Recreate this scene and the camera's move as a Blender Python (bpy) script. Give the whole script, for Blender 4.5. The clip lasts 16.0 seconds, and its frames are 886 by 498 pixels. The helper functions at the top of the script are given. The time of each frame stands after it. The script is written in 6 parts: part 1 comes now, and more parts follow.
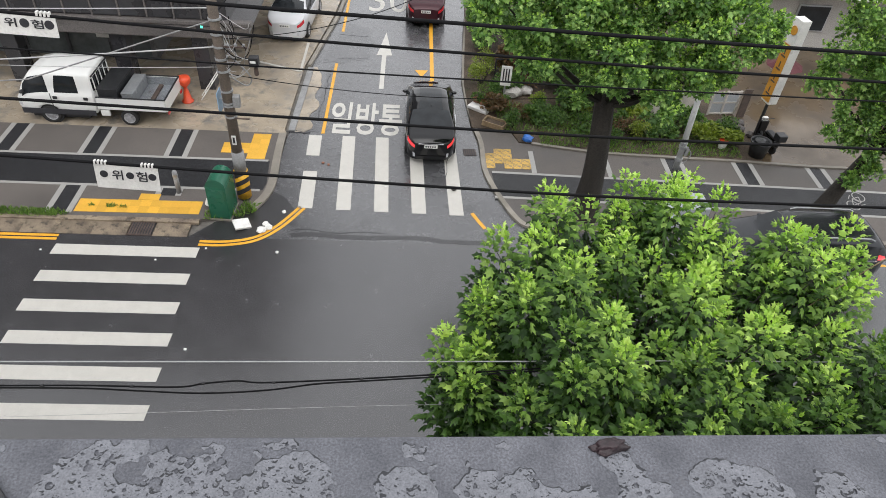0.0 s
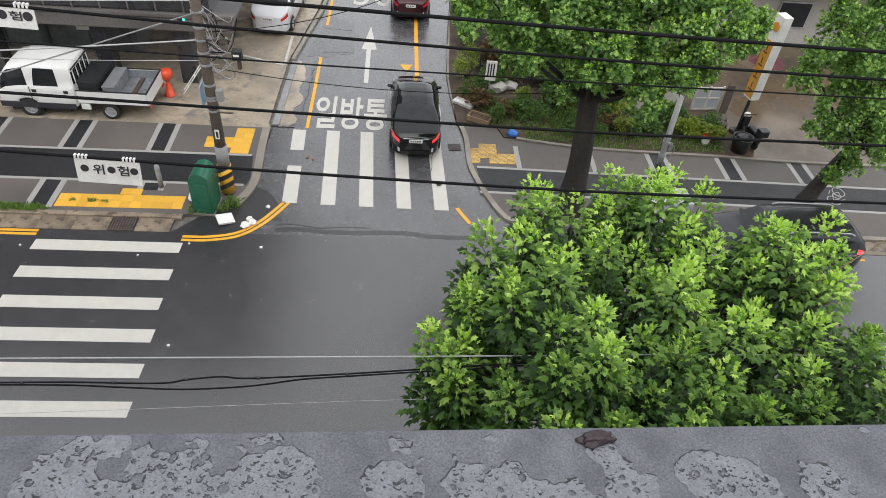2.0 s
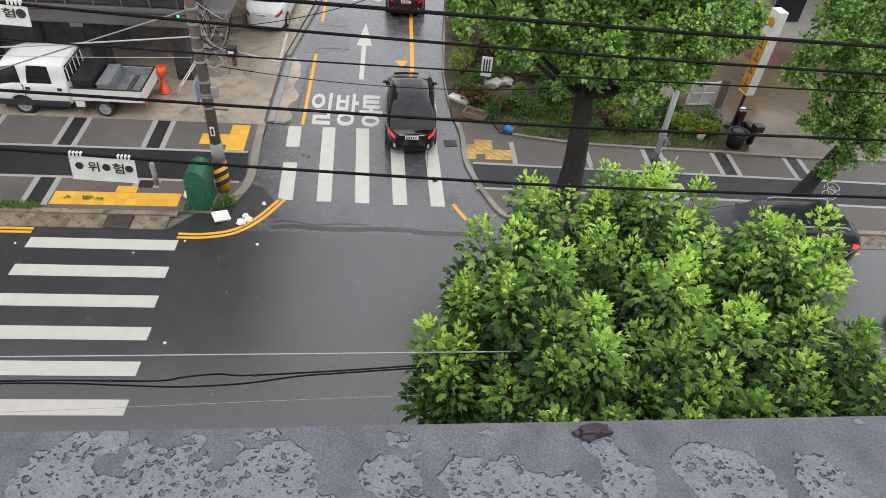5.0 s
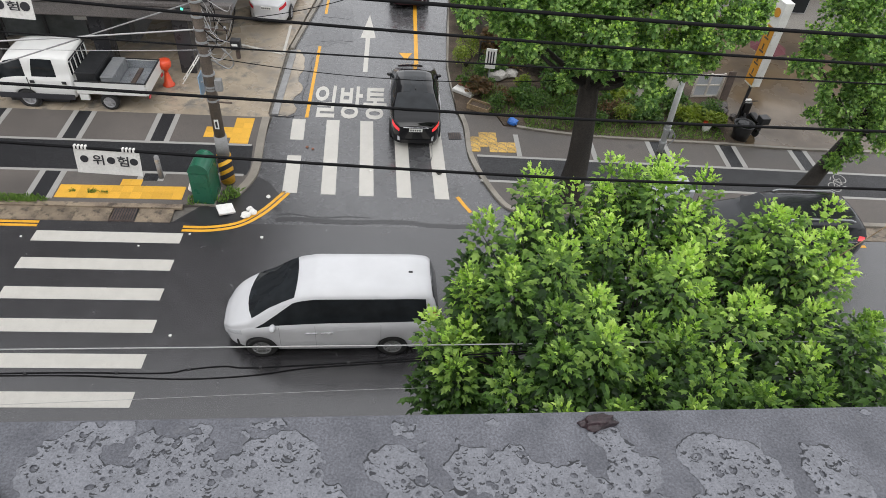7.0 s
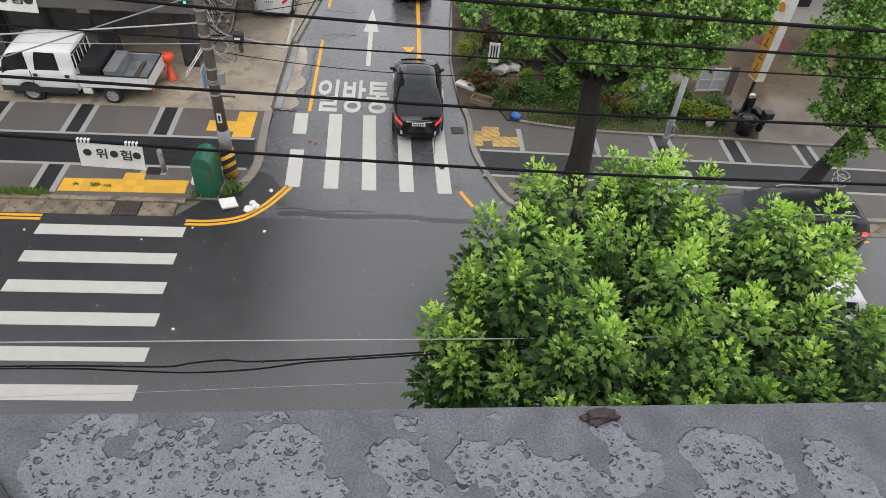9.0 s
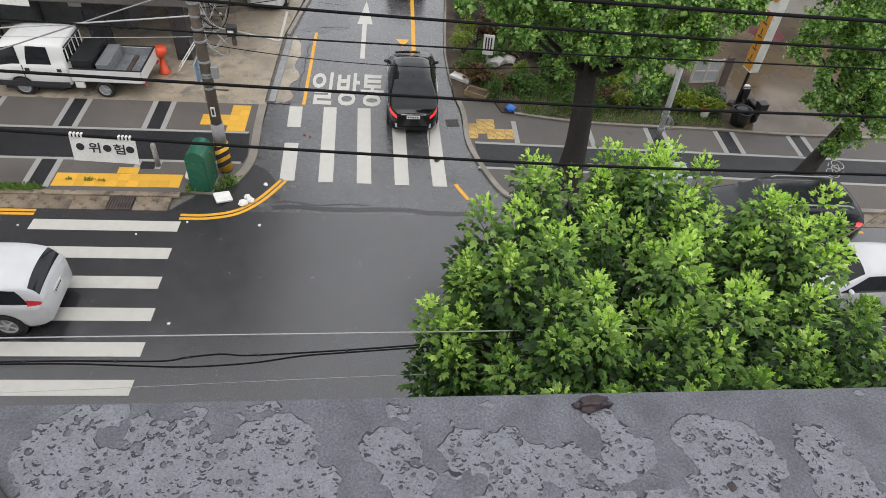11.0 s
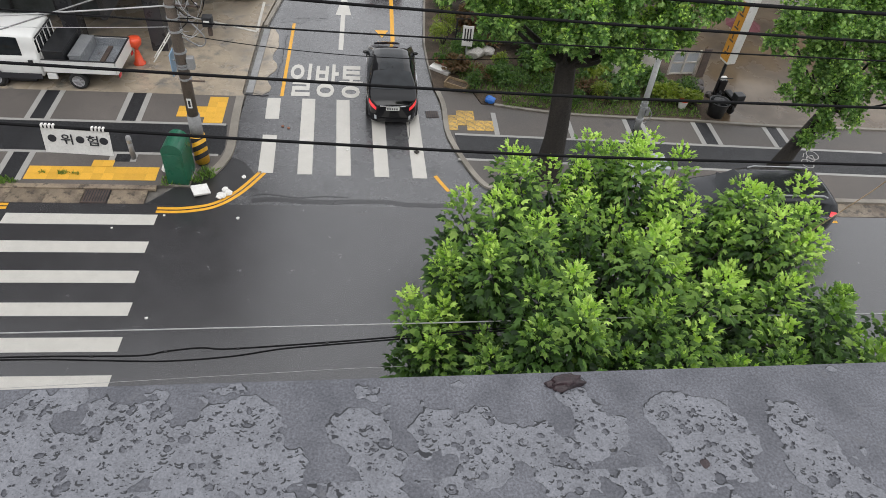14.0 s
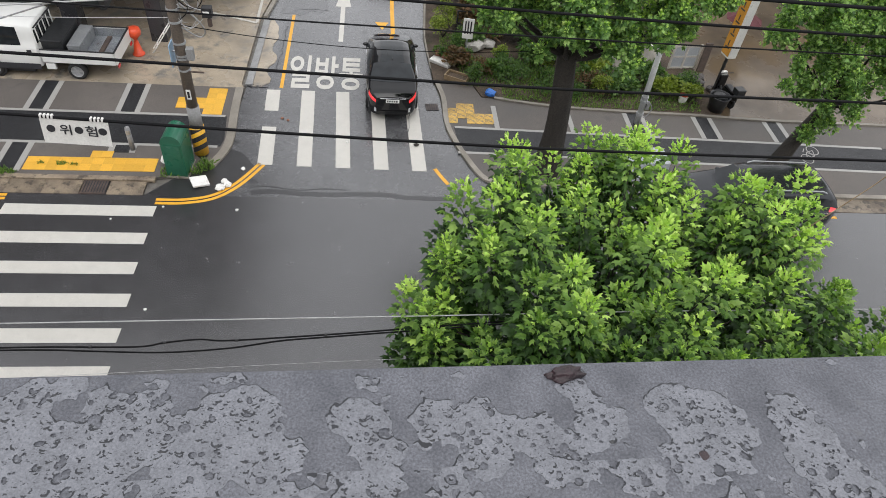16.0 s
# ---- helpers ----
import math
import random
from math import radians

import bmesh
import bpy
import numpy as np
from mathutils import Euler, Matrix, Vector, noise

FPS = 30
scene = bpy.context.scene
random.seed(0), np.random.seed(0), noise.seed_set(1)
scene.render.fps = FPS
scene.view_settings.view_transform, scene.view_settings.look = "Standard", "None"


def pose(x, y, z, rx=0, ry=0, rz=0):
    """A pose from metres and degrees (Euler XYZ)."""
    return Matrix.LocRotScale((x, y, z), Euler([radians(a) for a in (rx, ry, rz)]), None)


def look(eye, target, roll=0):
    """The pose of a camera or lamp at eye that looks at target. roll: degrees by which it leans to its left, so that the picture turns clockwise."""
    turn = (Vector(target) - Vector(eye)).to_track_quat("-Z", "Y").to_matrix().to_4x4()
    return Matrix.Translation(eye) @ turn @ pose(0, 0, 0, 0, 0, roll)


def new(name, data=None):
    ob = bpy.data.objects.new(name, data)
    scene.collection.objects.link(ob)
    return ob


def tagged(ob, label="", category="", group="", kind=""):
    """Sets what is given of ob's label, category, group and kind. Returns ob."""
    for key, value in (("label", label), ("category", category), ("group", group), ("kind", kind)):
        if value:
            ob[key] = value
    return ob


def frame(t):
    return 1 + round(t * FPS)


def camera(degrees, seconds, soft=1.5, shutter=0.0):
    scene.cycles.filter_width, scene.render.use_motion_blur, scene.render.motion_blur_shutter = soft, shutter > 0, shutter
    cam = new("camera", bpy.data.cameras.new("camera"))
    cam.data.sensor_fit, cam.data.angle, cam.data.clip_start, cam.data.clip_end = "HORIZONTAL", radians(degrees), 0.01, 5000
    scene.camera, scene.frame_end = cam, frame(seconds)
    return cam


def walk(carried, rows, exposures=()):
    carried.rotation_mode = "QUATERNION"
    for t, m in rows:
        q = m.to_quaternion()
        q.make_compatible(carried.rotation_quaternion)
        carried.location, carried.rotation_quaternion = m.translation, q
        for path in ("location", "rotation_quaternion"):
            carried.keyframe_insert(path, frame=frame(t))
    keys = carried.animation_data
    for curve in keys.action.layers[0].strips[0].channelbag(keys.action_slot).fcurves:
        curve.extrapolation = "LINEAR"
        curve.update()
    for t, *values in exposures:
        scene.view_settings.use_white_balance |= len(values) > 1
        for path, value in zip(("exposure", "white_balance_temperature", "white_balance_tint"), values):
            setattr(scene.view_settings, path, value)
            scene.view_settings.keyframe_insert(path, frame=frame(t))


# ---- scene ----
cam = camera(66.0, 16.0, soft=0.8)
PATH = [
    (0, (5.88, -14.218, 13.502), (5.992, -12.739, 12.161), 4.6),
    (0.5, (5.878, -14.218, 13.501), (6.007, -12.74, 12.16), 5.0),
    (1, (5.878, -14.217, 13.499), (6.02, -12.742, 12.156), 5.3),
    (1.5, (5.878, -14.216, 13.497), (6.029, -12.745, 12.151), 5.5),
    (2, (5.879, -14.216, 13.496), (6.035, -12.748, 12.147), 5.7),
    (2.5, (5.878, -14.216, 13.494), (6.039, -12.752, 12.141), 5.9),
    (3, (5.878, -14.216, 13.493), (6.041, -12.754, 12.138), 5.9),
    (3.5, (5.878, -14.217, 13.495), (6.043, -12.755, 12.14), 5.9),
    (4, (5.879, -14.217, 13.495), (6.048, -12.754, 12.141), 5.9),
    (6.5, (5.879, -14.22, 13.493), (6.037, -12.769, 12.125), 5.4),
    (7, (5.878, -14.219, 13.492), (6.033, -12.773, 12.12), 5.4),
    (7.5, (5.878, -14.219, 13.492), (6.032, -12.777, 12.115), 5.4),
    (8, (5.878, -14.219, 13.491), (6.029, -12.78, 12.11), 5.4),
    (8.5, (5.878, -14.22, 13.491), (6.028, -12.783, 12.108), 5.4),
    (9, (5.878, -14.219, 13.491), (6.026, -12.784, 12.107), 5.4),
    (11.5, (5.887, -14.224, 13.482), (6.058, -12.806, 12.082), 5.5),
    (12, (5.892, -14.226, 13.475), (6.075, -12.809, 12.075), 5.6),
    (12.5, (5.896, -14.225, 13.469), (6.087, -12.808, 12.07), 5.8),
    (13, (5.898, -14.224, 13.466), (6.098, -12.81, 12.065), 6.1),
    (13.5, (5.898, -14.222, 13.464), (6.109, -12.815, 12.058), 6.4),
    (14, (5.898, -14.222, 13.462), (6.115, -12.82, 12.052), 6.7),
    (14.5, (5.898, -14.222, 13.462), (6.117, -12.825, 12.048), 6.9),
    (15, (5.897, -14.223, 13.461), (6.116, -12.829, 12.043), 7.0),
    (15.5, (5.896, -14.222, 13.459), (6.117, -12.832, 12.039), 7.1),
    (16, (5.896, -14.223, 13.459), (6.116, -12.836, 12.036), 7.2),
]
walk(cam, [(t, look(eye, target, roll)) for t, eye, target, roll in PATH],
     [(0, 0.08), (4, 0.06), (6.5, 0.02), (8.5, -0.05), (11.5, -0.05), (12.5, 0.0), (13.5, -0.08), (15.3, -0.06), (16, 0.04)])

# ---- light ----
world = bpy.data.worlds.new("overcast_sky")
scene.world = world
world.use_nodes = True
wn, wl = world.node_tree.nodes, world.node_tree.links
sky = wn.new("ShaderNodeTexSky")
sky.sky_type, sky.sun_disc = "NISHITA", False
sky.sun_elevation, sky.sun_rotation = radians(57), radians(180)
sky.air_density, sky.dust_density, sky.ozone_density = 1.0, 6.0, 1.0
hsv = wn.new("ShaderNodeHueSaturation")
hsv.inputs["Saturation"].default_value = 0.12
wl.new(sky.outputs[0], hsv.inputs["Color"])
cloud = wn.new("ShaderNodeMix")
cloud.data_type = "RGBA"
cloud.inputs[0].default_value = 0.85
cloud.inputs[7].default_value = (4.28, 4.34, 4.50, 1)
wl.new(hsv.outputs[0], cloud.inputs[6])
wl.new(cloud.outputs[2], wn["Background"].inputs[0])
wn["Background"].inputs[1].default_value = 0.345
sun = new("sun", bpy.data.lights.new("sun", "SUN"))
sun.data.energy, sun.data.angle, sun.data.color = 0.48, radians(50), (1.0, 0.98, 0.95)
sun.matrix_world = look((1, -22, 34), (0, 0, 0))


# ---- materials ----
def nodes_of(name):
    m = bpy.data.materials.new(name)
    m.use_nodes = True
    nt = m.node_tree
    return m, nt.nodes, nt.links, nt.nodes["Principled BSDF"]


def ramp(n, l, fac, stops):
    r = n.new("ShaderNodeValToRGB")
    e = r.color_ramp.elements
    while len(e) < len(stops):
        e.new(0.5)
    for el, (p, c) in zip(e, stops):
        el.position, el.color = p, (*c, 1) if len(c) == 3 else c
    l.new(fac, r.inputs[0])
    return r.outputs[0]


def grey(v):
    return (v, v, v)


def tex(n, l, scale, detail=4.0, rough=0.55, kind="ShaderNodeTexNoise", stretch=None):
    co = n.new("ShaderNodeTexCoord")
    out = co.outputs["Object"]
    if stretch:
        mp = n.new("ShaderNodeMapping")
        mp.inputs["Scale"].default_value = stretch
        l.new(out, mp.inputs[0])
        out = mp.outputs[0]
    t = n.new(kind)
    t.inputs["Scale"].default_value = scale
    if kind == "ShaderNodeTexNoise":
        t.inputs["Detail"].default_value, t.inputs["Roughness"].default_value = detail, rough
    l.new(out, t.inputs["Vector"])
    return t


def mixc(n, l, fac, a, b, mode="MIX"):
    m = n.new("ShaderNodeMix")
    m.data_type, m.blend_type = "RGBA", mode
    for sock, v in ((m.inputs[0], fac), (m.inputs[6], a), (m.inputs[7], b)):
        if hasattr(v, "is_output"):
            l.new(v, sock)
        elif isinstance(v, tuple):
            sock.default_value = (*v, 1)
        else:
            sock.default_value = v
    return m.outputs[2]


def surf(name, c1, c2, big=0.7, small=25.0, rough=(0.5, 0.8), bump=0.3, dist=0.01, metal=0.0,
         grain=0.35, stain=None, stain_at=(0.6, 0.75), vary=0.0, spec=0.5, coat=0.0, stretch=None):
    """Noise-varied surface: two colours over large patches, fine grain, optional stains, bump."""
    m, n, l, b = nodes_of(name)
    t1 = tex(n, l, big, 5, stretch=stretch)
    t2 = tex(n, l, small, 3, 0.7)
    col = ramp(n, l, t1.outputs[0], [(0.35, c1), (0.65, c2)])
    g = ramp(n, l, t2.outputs[0], [(0.3, grey(1 - grain)), (0.7, grey(1 + grain))])
    col = mixc(n, l, 1.0, col, g, "MULTIPLY")
    if stain:
        t3 = tex(n, l, big * 2.3, 6, 0.65)
        f = ramp(n, l, t3.outputs[0], [(stain_at[0], grey(0)), (stain_at[1], grey(1))])
        col = mixc(n, l, f, col, stain)
    if vary:
        oi = n.new("ShaderNodeObjectInfo")
        v = ramp(n, l, oi.outputs["Random"], [(0, grey(1 - vary)), (1, grey(1 + vary))])
        col = mixc(n, l, 1.0, col, v, "MULTIPLY")
    l.new(col, b.inputs["Base Color"])
    r = ramp(n, l, t1.outputs[0], [(0.35, grey(rough[0])), (0.65, grey(rough[1]))])
    l.new(r, b.inputs["Roughness"])
    b.inputs["Metallic"].default_value = metal
    b.inputs["Specular IOR Level"].default_value = spec
    b.inputs["Coat Weight"].default_value = coat
    b.inputs["Coat Roughness"].default_value = 0.05
    if bump:
        bp = n.new("ShaderNodeBump")
        bp.inputs["Strength"].default_value, bp.inputs["Distance"].default_value = bump, dist
        l.new(t2.outputs[0], bp.inputs["Height"])
        l.new(bp.outputs[0], b.inputs["Normal"])
    return m


def plain(name, c, rough=0.5, metal=0.0, coat=0.0, emit=0.0, grain=0.12, small=18.0):
    m = surf(name, c, tuple(v * 0.9 for v in c), 1.5, small, (rough, min(1, rough + 0.1)), 0.05, 0.002, metal, grain, coat=coat)
    if emit:
        b = m.node_tree.nodes["Principled BSDF"]
        b.inputs["Emission Color"].default_value = (*c, 1)
        b.inputs["Emission Strength"].default_value = emit
    return m


def wet_asphalt(name, c1, c2, r1, r2, stain=None, film=0.3):
    """Wet bituminous surface: fine aggregate, broad damp patches, glossy film."""
    m, n, l, b = nodes_of(name)
    broad = tex(n, l, 0.25, 5)
    mid = tex(n, l, 2.2, 6, 0.65)
    fine = tex(n, l, 90, 2, 0.8)
    col = ramp(n, l, broad.outputs[0], [(0.35, c1), (0.65, c2)])
    g = ramp(n, l, fine.outputs[0], [(0.3, grey(0.45)), (0.6, grey(1.15)), (0.76, grey(3.0))])
    col = mixc(n, l, 1.0, col, g, "MULTIPLY")
    w = ramp(n, l, mid.outputs[0], [(0.35, grey(0.9)), (0.65, grey(1.1))])
    grit = tex(n, l, 36, 3, 0.75)
    w = mixc(n, l, 1.0, w, ramp(n, l, grit.outputs[0], [(0.34, grey(0.3)), (0.5, grey(0.9)), (0.68, grey(2.5))]), "MULTIPLY")
    col = mixc(n, l, 1.0, col, w, "MULTIPLY")
    if stain:
        s = tex(n, l, 0.9, 6, 0.6)
        f = ramp(n, l, s.outputs[0], [(0.58, grey(0)), (0.68, grey(1))])
        col = mixc(n, l, f, col, stain)
    l.new(col, b.inputs["Base Color"])
    r = ramp(n, l, mid.outputs[0], [(0.3, grey(r1)), (0.7, grey(r2))])
    l.new(r, b.inputs["Roughness"])
    b.inputs["Specular IOR Level"].default_value = 0.25 + 0.85 * film
    b.inputs["Coat Weight"].default_value, b.inputs["Coat IOR"].default_value, b.inputs["Coat Roughness"].default_value = film, 1.33, 0.22
    bp = n.new("ShaderNodeBump")
    bp.inputs["Strength"].default_value, bp.inputs["Distance"].default_value = 0.25, 0.004
    l.new(fine.outputs[0], bp.inputs["Height"])
    l.new(bp.outputs[0], b.inputs["Normal"])
    return m


def paint_line(name, c, worn=0.35):
    """Thermoplastic road paint with scuffs and grime."""
    m, n, l, b = nodes_of(name)
    t1 = tex(n, l, 3.0, 8, 0.7)
    t2 = tex(n, l, 60, 3, 0.7)
    t3 = tex(n, l, 14, 6, 0.75)
    col = ramp(n, l, t1.outputs[0], [(0.3, c), (0.7, tuple(v * 0.86 for v in c))])
    f = ramp(n, l, t3.outputs[0], [(0.60, grey(0)), (0.74, grey(worn))])
    col = mixc(n, l, f, col, (0.12, 0.12, 0.12))
    g = ramp(n, l, t2.outputs[0], [(0.3, grey(0.9)), (0.7, grey(1.08))])
    col = mixc(n, l, 1.0, col, g, "MULTIPLY")
    l.new(col, b.inputs["Base Color"])
    b.inputs["Roughness"].default_value = 0.45
    bp = n.new("ShaderNodeBump")
    bp.inputs["Strength"].default_value, bp.inputs["Distance"].default_value = 0.2, 0.003
    l.new(t2.outputs[0], bp.inputs["Height"])
    l.new(bp.outputs[0], b.inputs["Normal"])
    return m


def leaf_mat(name, stops, trans=0.35, rough=0.45):
    """Leaf: colour differs from leaf to leaf, light passes through."""
    m, n, l, b = nodes_of(name)
    geo = n.new("ShaderNodeNewGeometry")
    col = ramp(n, l, geo.outputs["Random Per Island"], stops)
    t = tex(n, l, 9.0, 3)
    g = ramp(n, l, t.outputs[0], [(0.3, grey(0.8)), (0.7, grey(1.2))])
    col = mixc(n, l, 1.0, col, g, "MULTIPLY")
    l.new(col, b.inputs["Base Color"])
    b.inputs["Roughness"].default_value = rough
    b.inputs["Specular IOR Level"].default_value = 0.28
    tr = n.new("ShaderNodeBsdfTranslucent")
    bright = mixc(n, l, 1.0, col, (1.5, 1.7, 0.6), "MULTIPLY")
    l.new(bright, tr.inputs[0])
    mx = n.new("ShaderNodeMixShader")
    mx.inputs[0].default_value = trans
    l.new(b.outputs[0], mx.inputs[1])
    l.new(tr.outputs[0], mx.inputs[2])
    l.new(mx.outputs[0], n["Material Output"].inputs[0])
    return m


def car_paint(name, c, metal=0.0, rough=0.25, coat=0.35):
    m, n, l, b = nodes_of(name)
    t = tex(n, l, 2.0, 5)
    col = ramp(n, l, t.outputs[0], [(0.3, c), (0.7, tuple(v * 0.93 for v in c))])
    l.new(col, b.inputs["Base Color"])
    b.inputs["Metallic"].default_value = metal
    b.inputs["Roughness"].default_value = rough
    b.inputs["Specular IOR Level"].default_value = 0.2
    b.inputs["Coat Weight"].default_value, b.inputs["Coat Roughness"].default_value = coat, 0.04
    drops = tex(n, l, 70, 2, 0.6)
    h = ramp(n, l, drops.outputs[0], [(0.56, grey(0)), (0.66, grey(1))])
    bp = n.new("ShaderNodeBump")
    bp.inputs["Strength"].default_value, bp.inputs["Distance"].default_value = 0.12, 0.003
    l.new(h, bp.inputs["Height"])
    l.new(bp.outputs[0], b.inputs["Coat Normal"])
    return m


def dark_glass(name, c=(0.012, 0.014, 0.016)):
    m, n, l, b = nodes_of(name)
    t = tex(n, l, 3.0, 4)
    l.new(ramp(n, l, t.outputs[0], [(0.3, c), (0.7, tuple(v * 1.8 for v in c))]), b.inputs["Base Color"])
    b.inputs["Roughness"].default_value = 0.04
    b.inputs["Specular IOR Level"].default_value = 0.32
    return m


M_ASPHALT = wet_asphalt("wet_asphalt_main", (0.0245, 0.0236, 0.0255), (0.038, 0.037, 0.0396), 0.19, 0.28, film=0.95)
M_ASPHALT_SIDE = wet_asphalt("wet_asphalt_side", (0.058, 0.058, 0.061), (0.092, 0.092, 0.096), 0.14, 0.36, (0.03, 0.03, 0.032), film=0.7)
M_BIKE = wet_asphalt("bike_lane_asphalt", (0.018, 0.0185, 0.0205), (0.028, 0.028, 0.030), 0.4, 0.6, film=0.08)
M_PATCH = wet_asphalt("patched_asphalt", (0.05, 0.05, 0.053), (0.076, 0.076, 0.08), 0.14, 0.36, film=0.6)
M_WALK = surf("grey_pavement", (0.090, 0.080, 0.073), (0.130, 0.114, 0.103), 0.5, 60, (0.55, 0.75), 0.3, 0.004, grain=0.3, stain=(0.08, 0.073, 0.07))
M_TAN = surf("tan_concrete", (0.41, 0.345, 0.262), (0.245, 0.205, 0.157), 0.6, 40, (0.10, 0.5), 0.25, 0.004, grain=0.18, stain=(0.19, 0.175, 0.155), stain_at=(0.5, 0.64))
M_GUTTER = surf("gutter_concrete", (0.26, 0.21, 0.15), (0.12, 0.092, 0.07), 1.6, 45, (0.4, 0.6), 0.3, 0.005, grain=0.25, stain=(0.06, 0.048, 0.036), stain_at=(0.5, 0.62), vary=0.22)
M_KERB = surf("kerb_concrete", (0.29, 0.262, 0.222), (0.205, 0.185, 0.155), 0.8, 50, (0.45, 0.65), 0.3, 0.004, grain=0.2, stain=(0.14, 0.13, 0.11), vary=0.1)
M_WHITE_LINE = paint_line("white_road_paint", (0.57, 0.55, 0.505), 0.5)
M_WALK_LINE = paint_line("white_pavement_paint", (0.36, 0.35, 0.33), 0.8)
M_YELLOW_LINE = paint_line("yellow_road_paint", (0.80, 0.40, 0.03), 0.3)
M_TACTILE = surf("yellow_tactile_tile", (0.72, 0.40, 0.05), (0.62, 0.34, 0.04), 1.5, 50, (0.4, 0.6), 0.2, 0.004, grain=0.15, vary=0.12, stain=(0.36, 0.22, 0.07), stain_at=(0.56, 0.78))
M_TACTILE_WORN = surf("worn_tactile_tile", (0.60, 0.36, 0.06), (0.40, 0.27, 0.08), 2.2, 50, (0.4, 0.6), 0.2, 0.004, grain=0.25, vary=0.2, stain=(0.17, 0.14, 0.09), stain_at=(0.46, 0.6))
M_SOIL = surf("garden_soil", (0.085, 0.058, 0.037), (0.045, 0.034, 0.024), 1.2, 20, (0.7, 0.95), 0.8, 0.03, grain=0.5, stain=(0.05, 0.07, 0.02))
M_GROUND = surf("open_ground", (0.12, 0.11, 0.10), (0.16, 0.15, 0.13), 0.1, 6, (0.5, 0.8), 0.2, 0.01)
M_GRANITE = surf("speckled_granite", (0.060, 0.0622, 0.0735), (0.104, 0.1065, 0.122), 18.0, 330, (0.45, 0.6), 0.0, 0.0004, grain=0.5, stain=(0.098, 0.098, 0.106))
M_PALEPANEL = plain("pale_grey_plastic", (0.42, 0.44, 0.47), 0.4)
M_YARD = surf("brown_yard_concrete", (0.135, 0.098, 0.06), (0.07, 0.053, 0.037), 0.5, 40, (0.10, 0.45), 0.25, 0.004, grain=0.18, stain=(0.11, 0.085, 0.06))
M_WALL = surf("painted_render", (0.42, 0.40, 0.37), (0.36, 0.34, 0.32), 0.4, 30, (0.6, 0.8), 0.15, 0.004, stain=(0.25, 0.24, 0.22))
M_DARKWALL = surf("dark_grey_cladding", (0.10, 0.098, 0.10), (0.13, 0.128, 0.13), 0.6, 20, (0.4, 0.6), 0.1, 0.003, stain=(0.05, 0.05, 0.055))
M_FASCIA = surf("stained_grey_fascia", (0.135, 0.122, 0.115), (0.09, 0.082, 0.08), 0.6, 25, (0.45, 0.65), 0.12, 0.003, stain=(0.06, 0.055, 0.05))
M_COLUMN = surf("dark_column_stone", (0.03, 0.03, 0.033), (0.045, 0.045, 0.05), 1.0, 40, (0.2, 0.4), 0.1, 0.002)
M_GLASS = dark_glass("dark_tinted_glass")
M_SHOPGLASS = dark_glass("shop_glass", (0.07, 0.078, 0.078))
M_WHITEPAINT = car_paint("white_car_paint", (0.63, 0.633, 0.65))
M_TRUCKPAINT = car_paint("white_truck_enamel", (0.72, 0.72, 0.70))
M_BLACKPAINT = car_paint("black_car_paint", (0.005, 0.005, 0.006), 0.0, 0.08, 0.5)
M_MAROON = car_paint("dark_maroon_paint", (0.05, 0.015, 0.02), 0.3, 0.25)
M_SUVPAINT = car_paint("dark_grey_car_paint", (0.03, 0.032, 0.036), 0.4, 0.25)
M_TYRE = plain("tyre_rubber", (0.018, 0.018, 0.018), 0.75)
M_ALLOY = plain("alloy_rim", (0.5, 0.5, 0.52), 0.3, 0.4)
M_TRIM = plain("black_plastic", (0.02, 0.02, 0.022), 0.5)
M_CHROME = plain("chrome_trim", (0.75, 0.75, 0.77), 0.15, 1.0)
M_RED = plain("red_lens", (0.55, 0.02, 0.03), 0.15, coat=1.0)
M_REDLIT = plain("lit_tail_lens", (0.8, 0.03, 0.04), 0.15, coat=1.0, emit=0.6)
M_LENS = plain("clear_lens", (0.55, 0.56, 0.58), 0.12, coat=1.0)
M_AMBER = plain("amber_lens", (0.7, 0.25, 0.08), 0.2, coat=1.0)
M_GREENLIT = plain("lit_green_lens", (0.1, 0.75, 0.5), 0.2, emit=1.2)
M_PLATE = plain("number_plate", (0.75, 0.75, 0.72), 0.4)
M_INK = plain("dark_ink", (0.03, 0.03, 0.035), 0.6)
M_WHITE = surf("white_sheet", (0.78, 0.77, 0.74), (0.68, 0.67, 0.64), 3, 30, (0.45, 0.6), 0.1, 0.002, grain=0.08, stain=(0.5, 0.48, 0.44))
M_GREEN = surf("green_gloss_paint", (0.02, 0.13, 0.075), (0.016, 0.105, 0.06), 1.5, 20, (0.25, 0.4), 0.1, 0.003, grain=0.1, stain=(0.03, 0.10, 0.06))
M_ORANGE = surf("orange_plastic", (0.75, 0.09, 0.03), (0.65, 0.07, 0.025), 3, 20, (0.35, 0.5), 0.1, 0.003, grain=0.08)
M_POLE = surf("utility_pole_concrete", (0.15, 0.12, 0.095), (0.10, 0.08, 0.065), 2, 40, (0.6, 0.8), 0.3, 0.004, grain=0.3, stain=(0.20, 0.19, 0.18))
M_SEAM = wet_asphalt("tarred_seam", (0.020, 0.0195, 0.021), (0.033, 0.0322, 0.0345), 0.25, 0.45, film=0.5)
M_SLEEVE = surf("grey_pole_sleeve", (0.28, 0.28, 0.28), (0.22, 0.22, 0.22), 3, 30, (0.5, 0.7), 0.2, 0.003, grain=0.2)
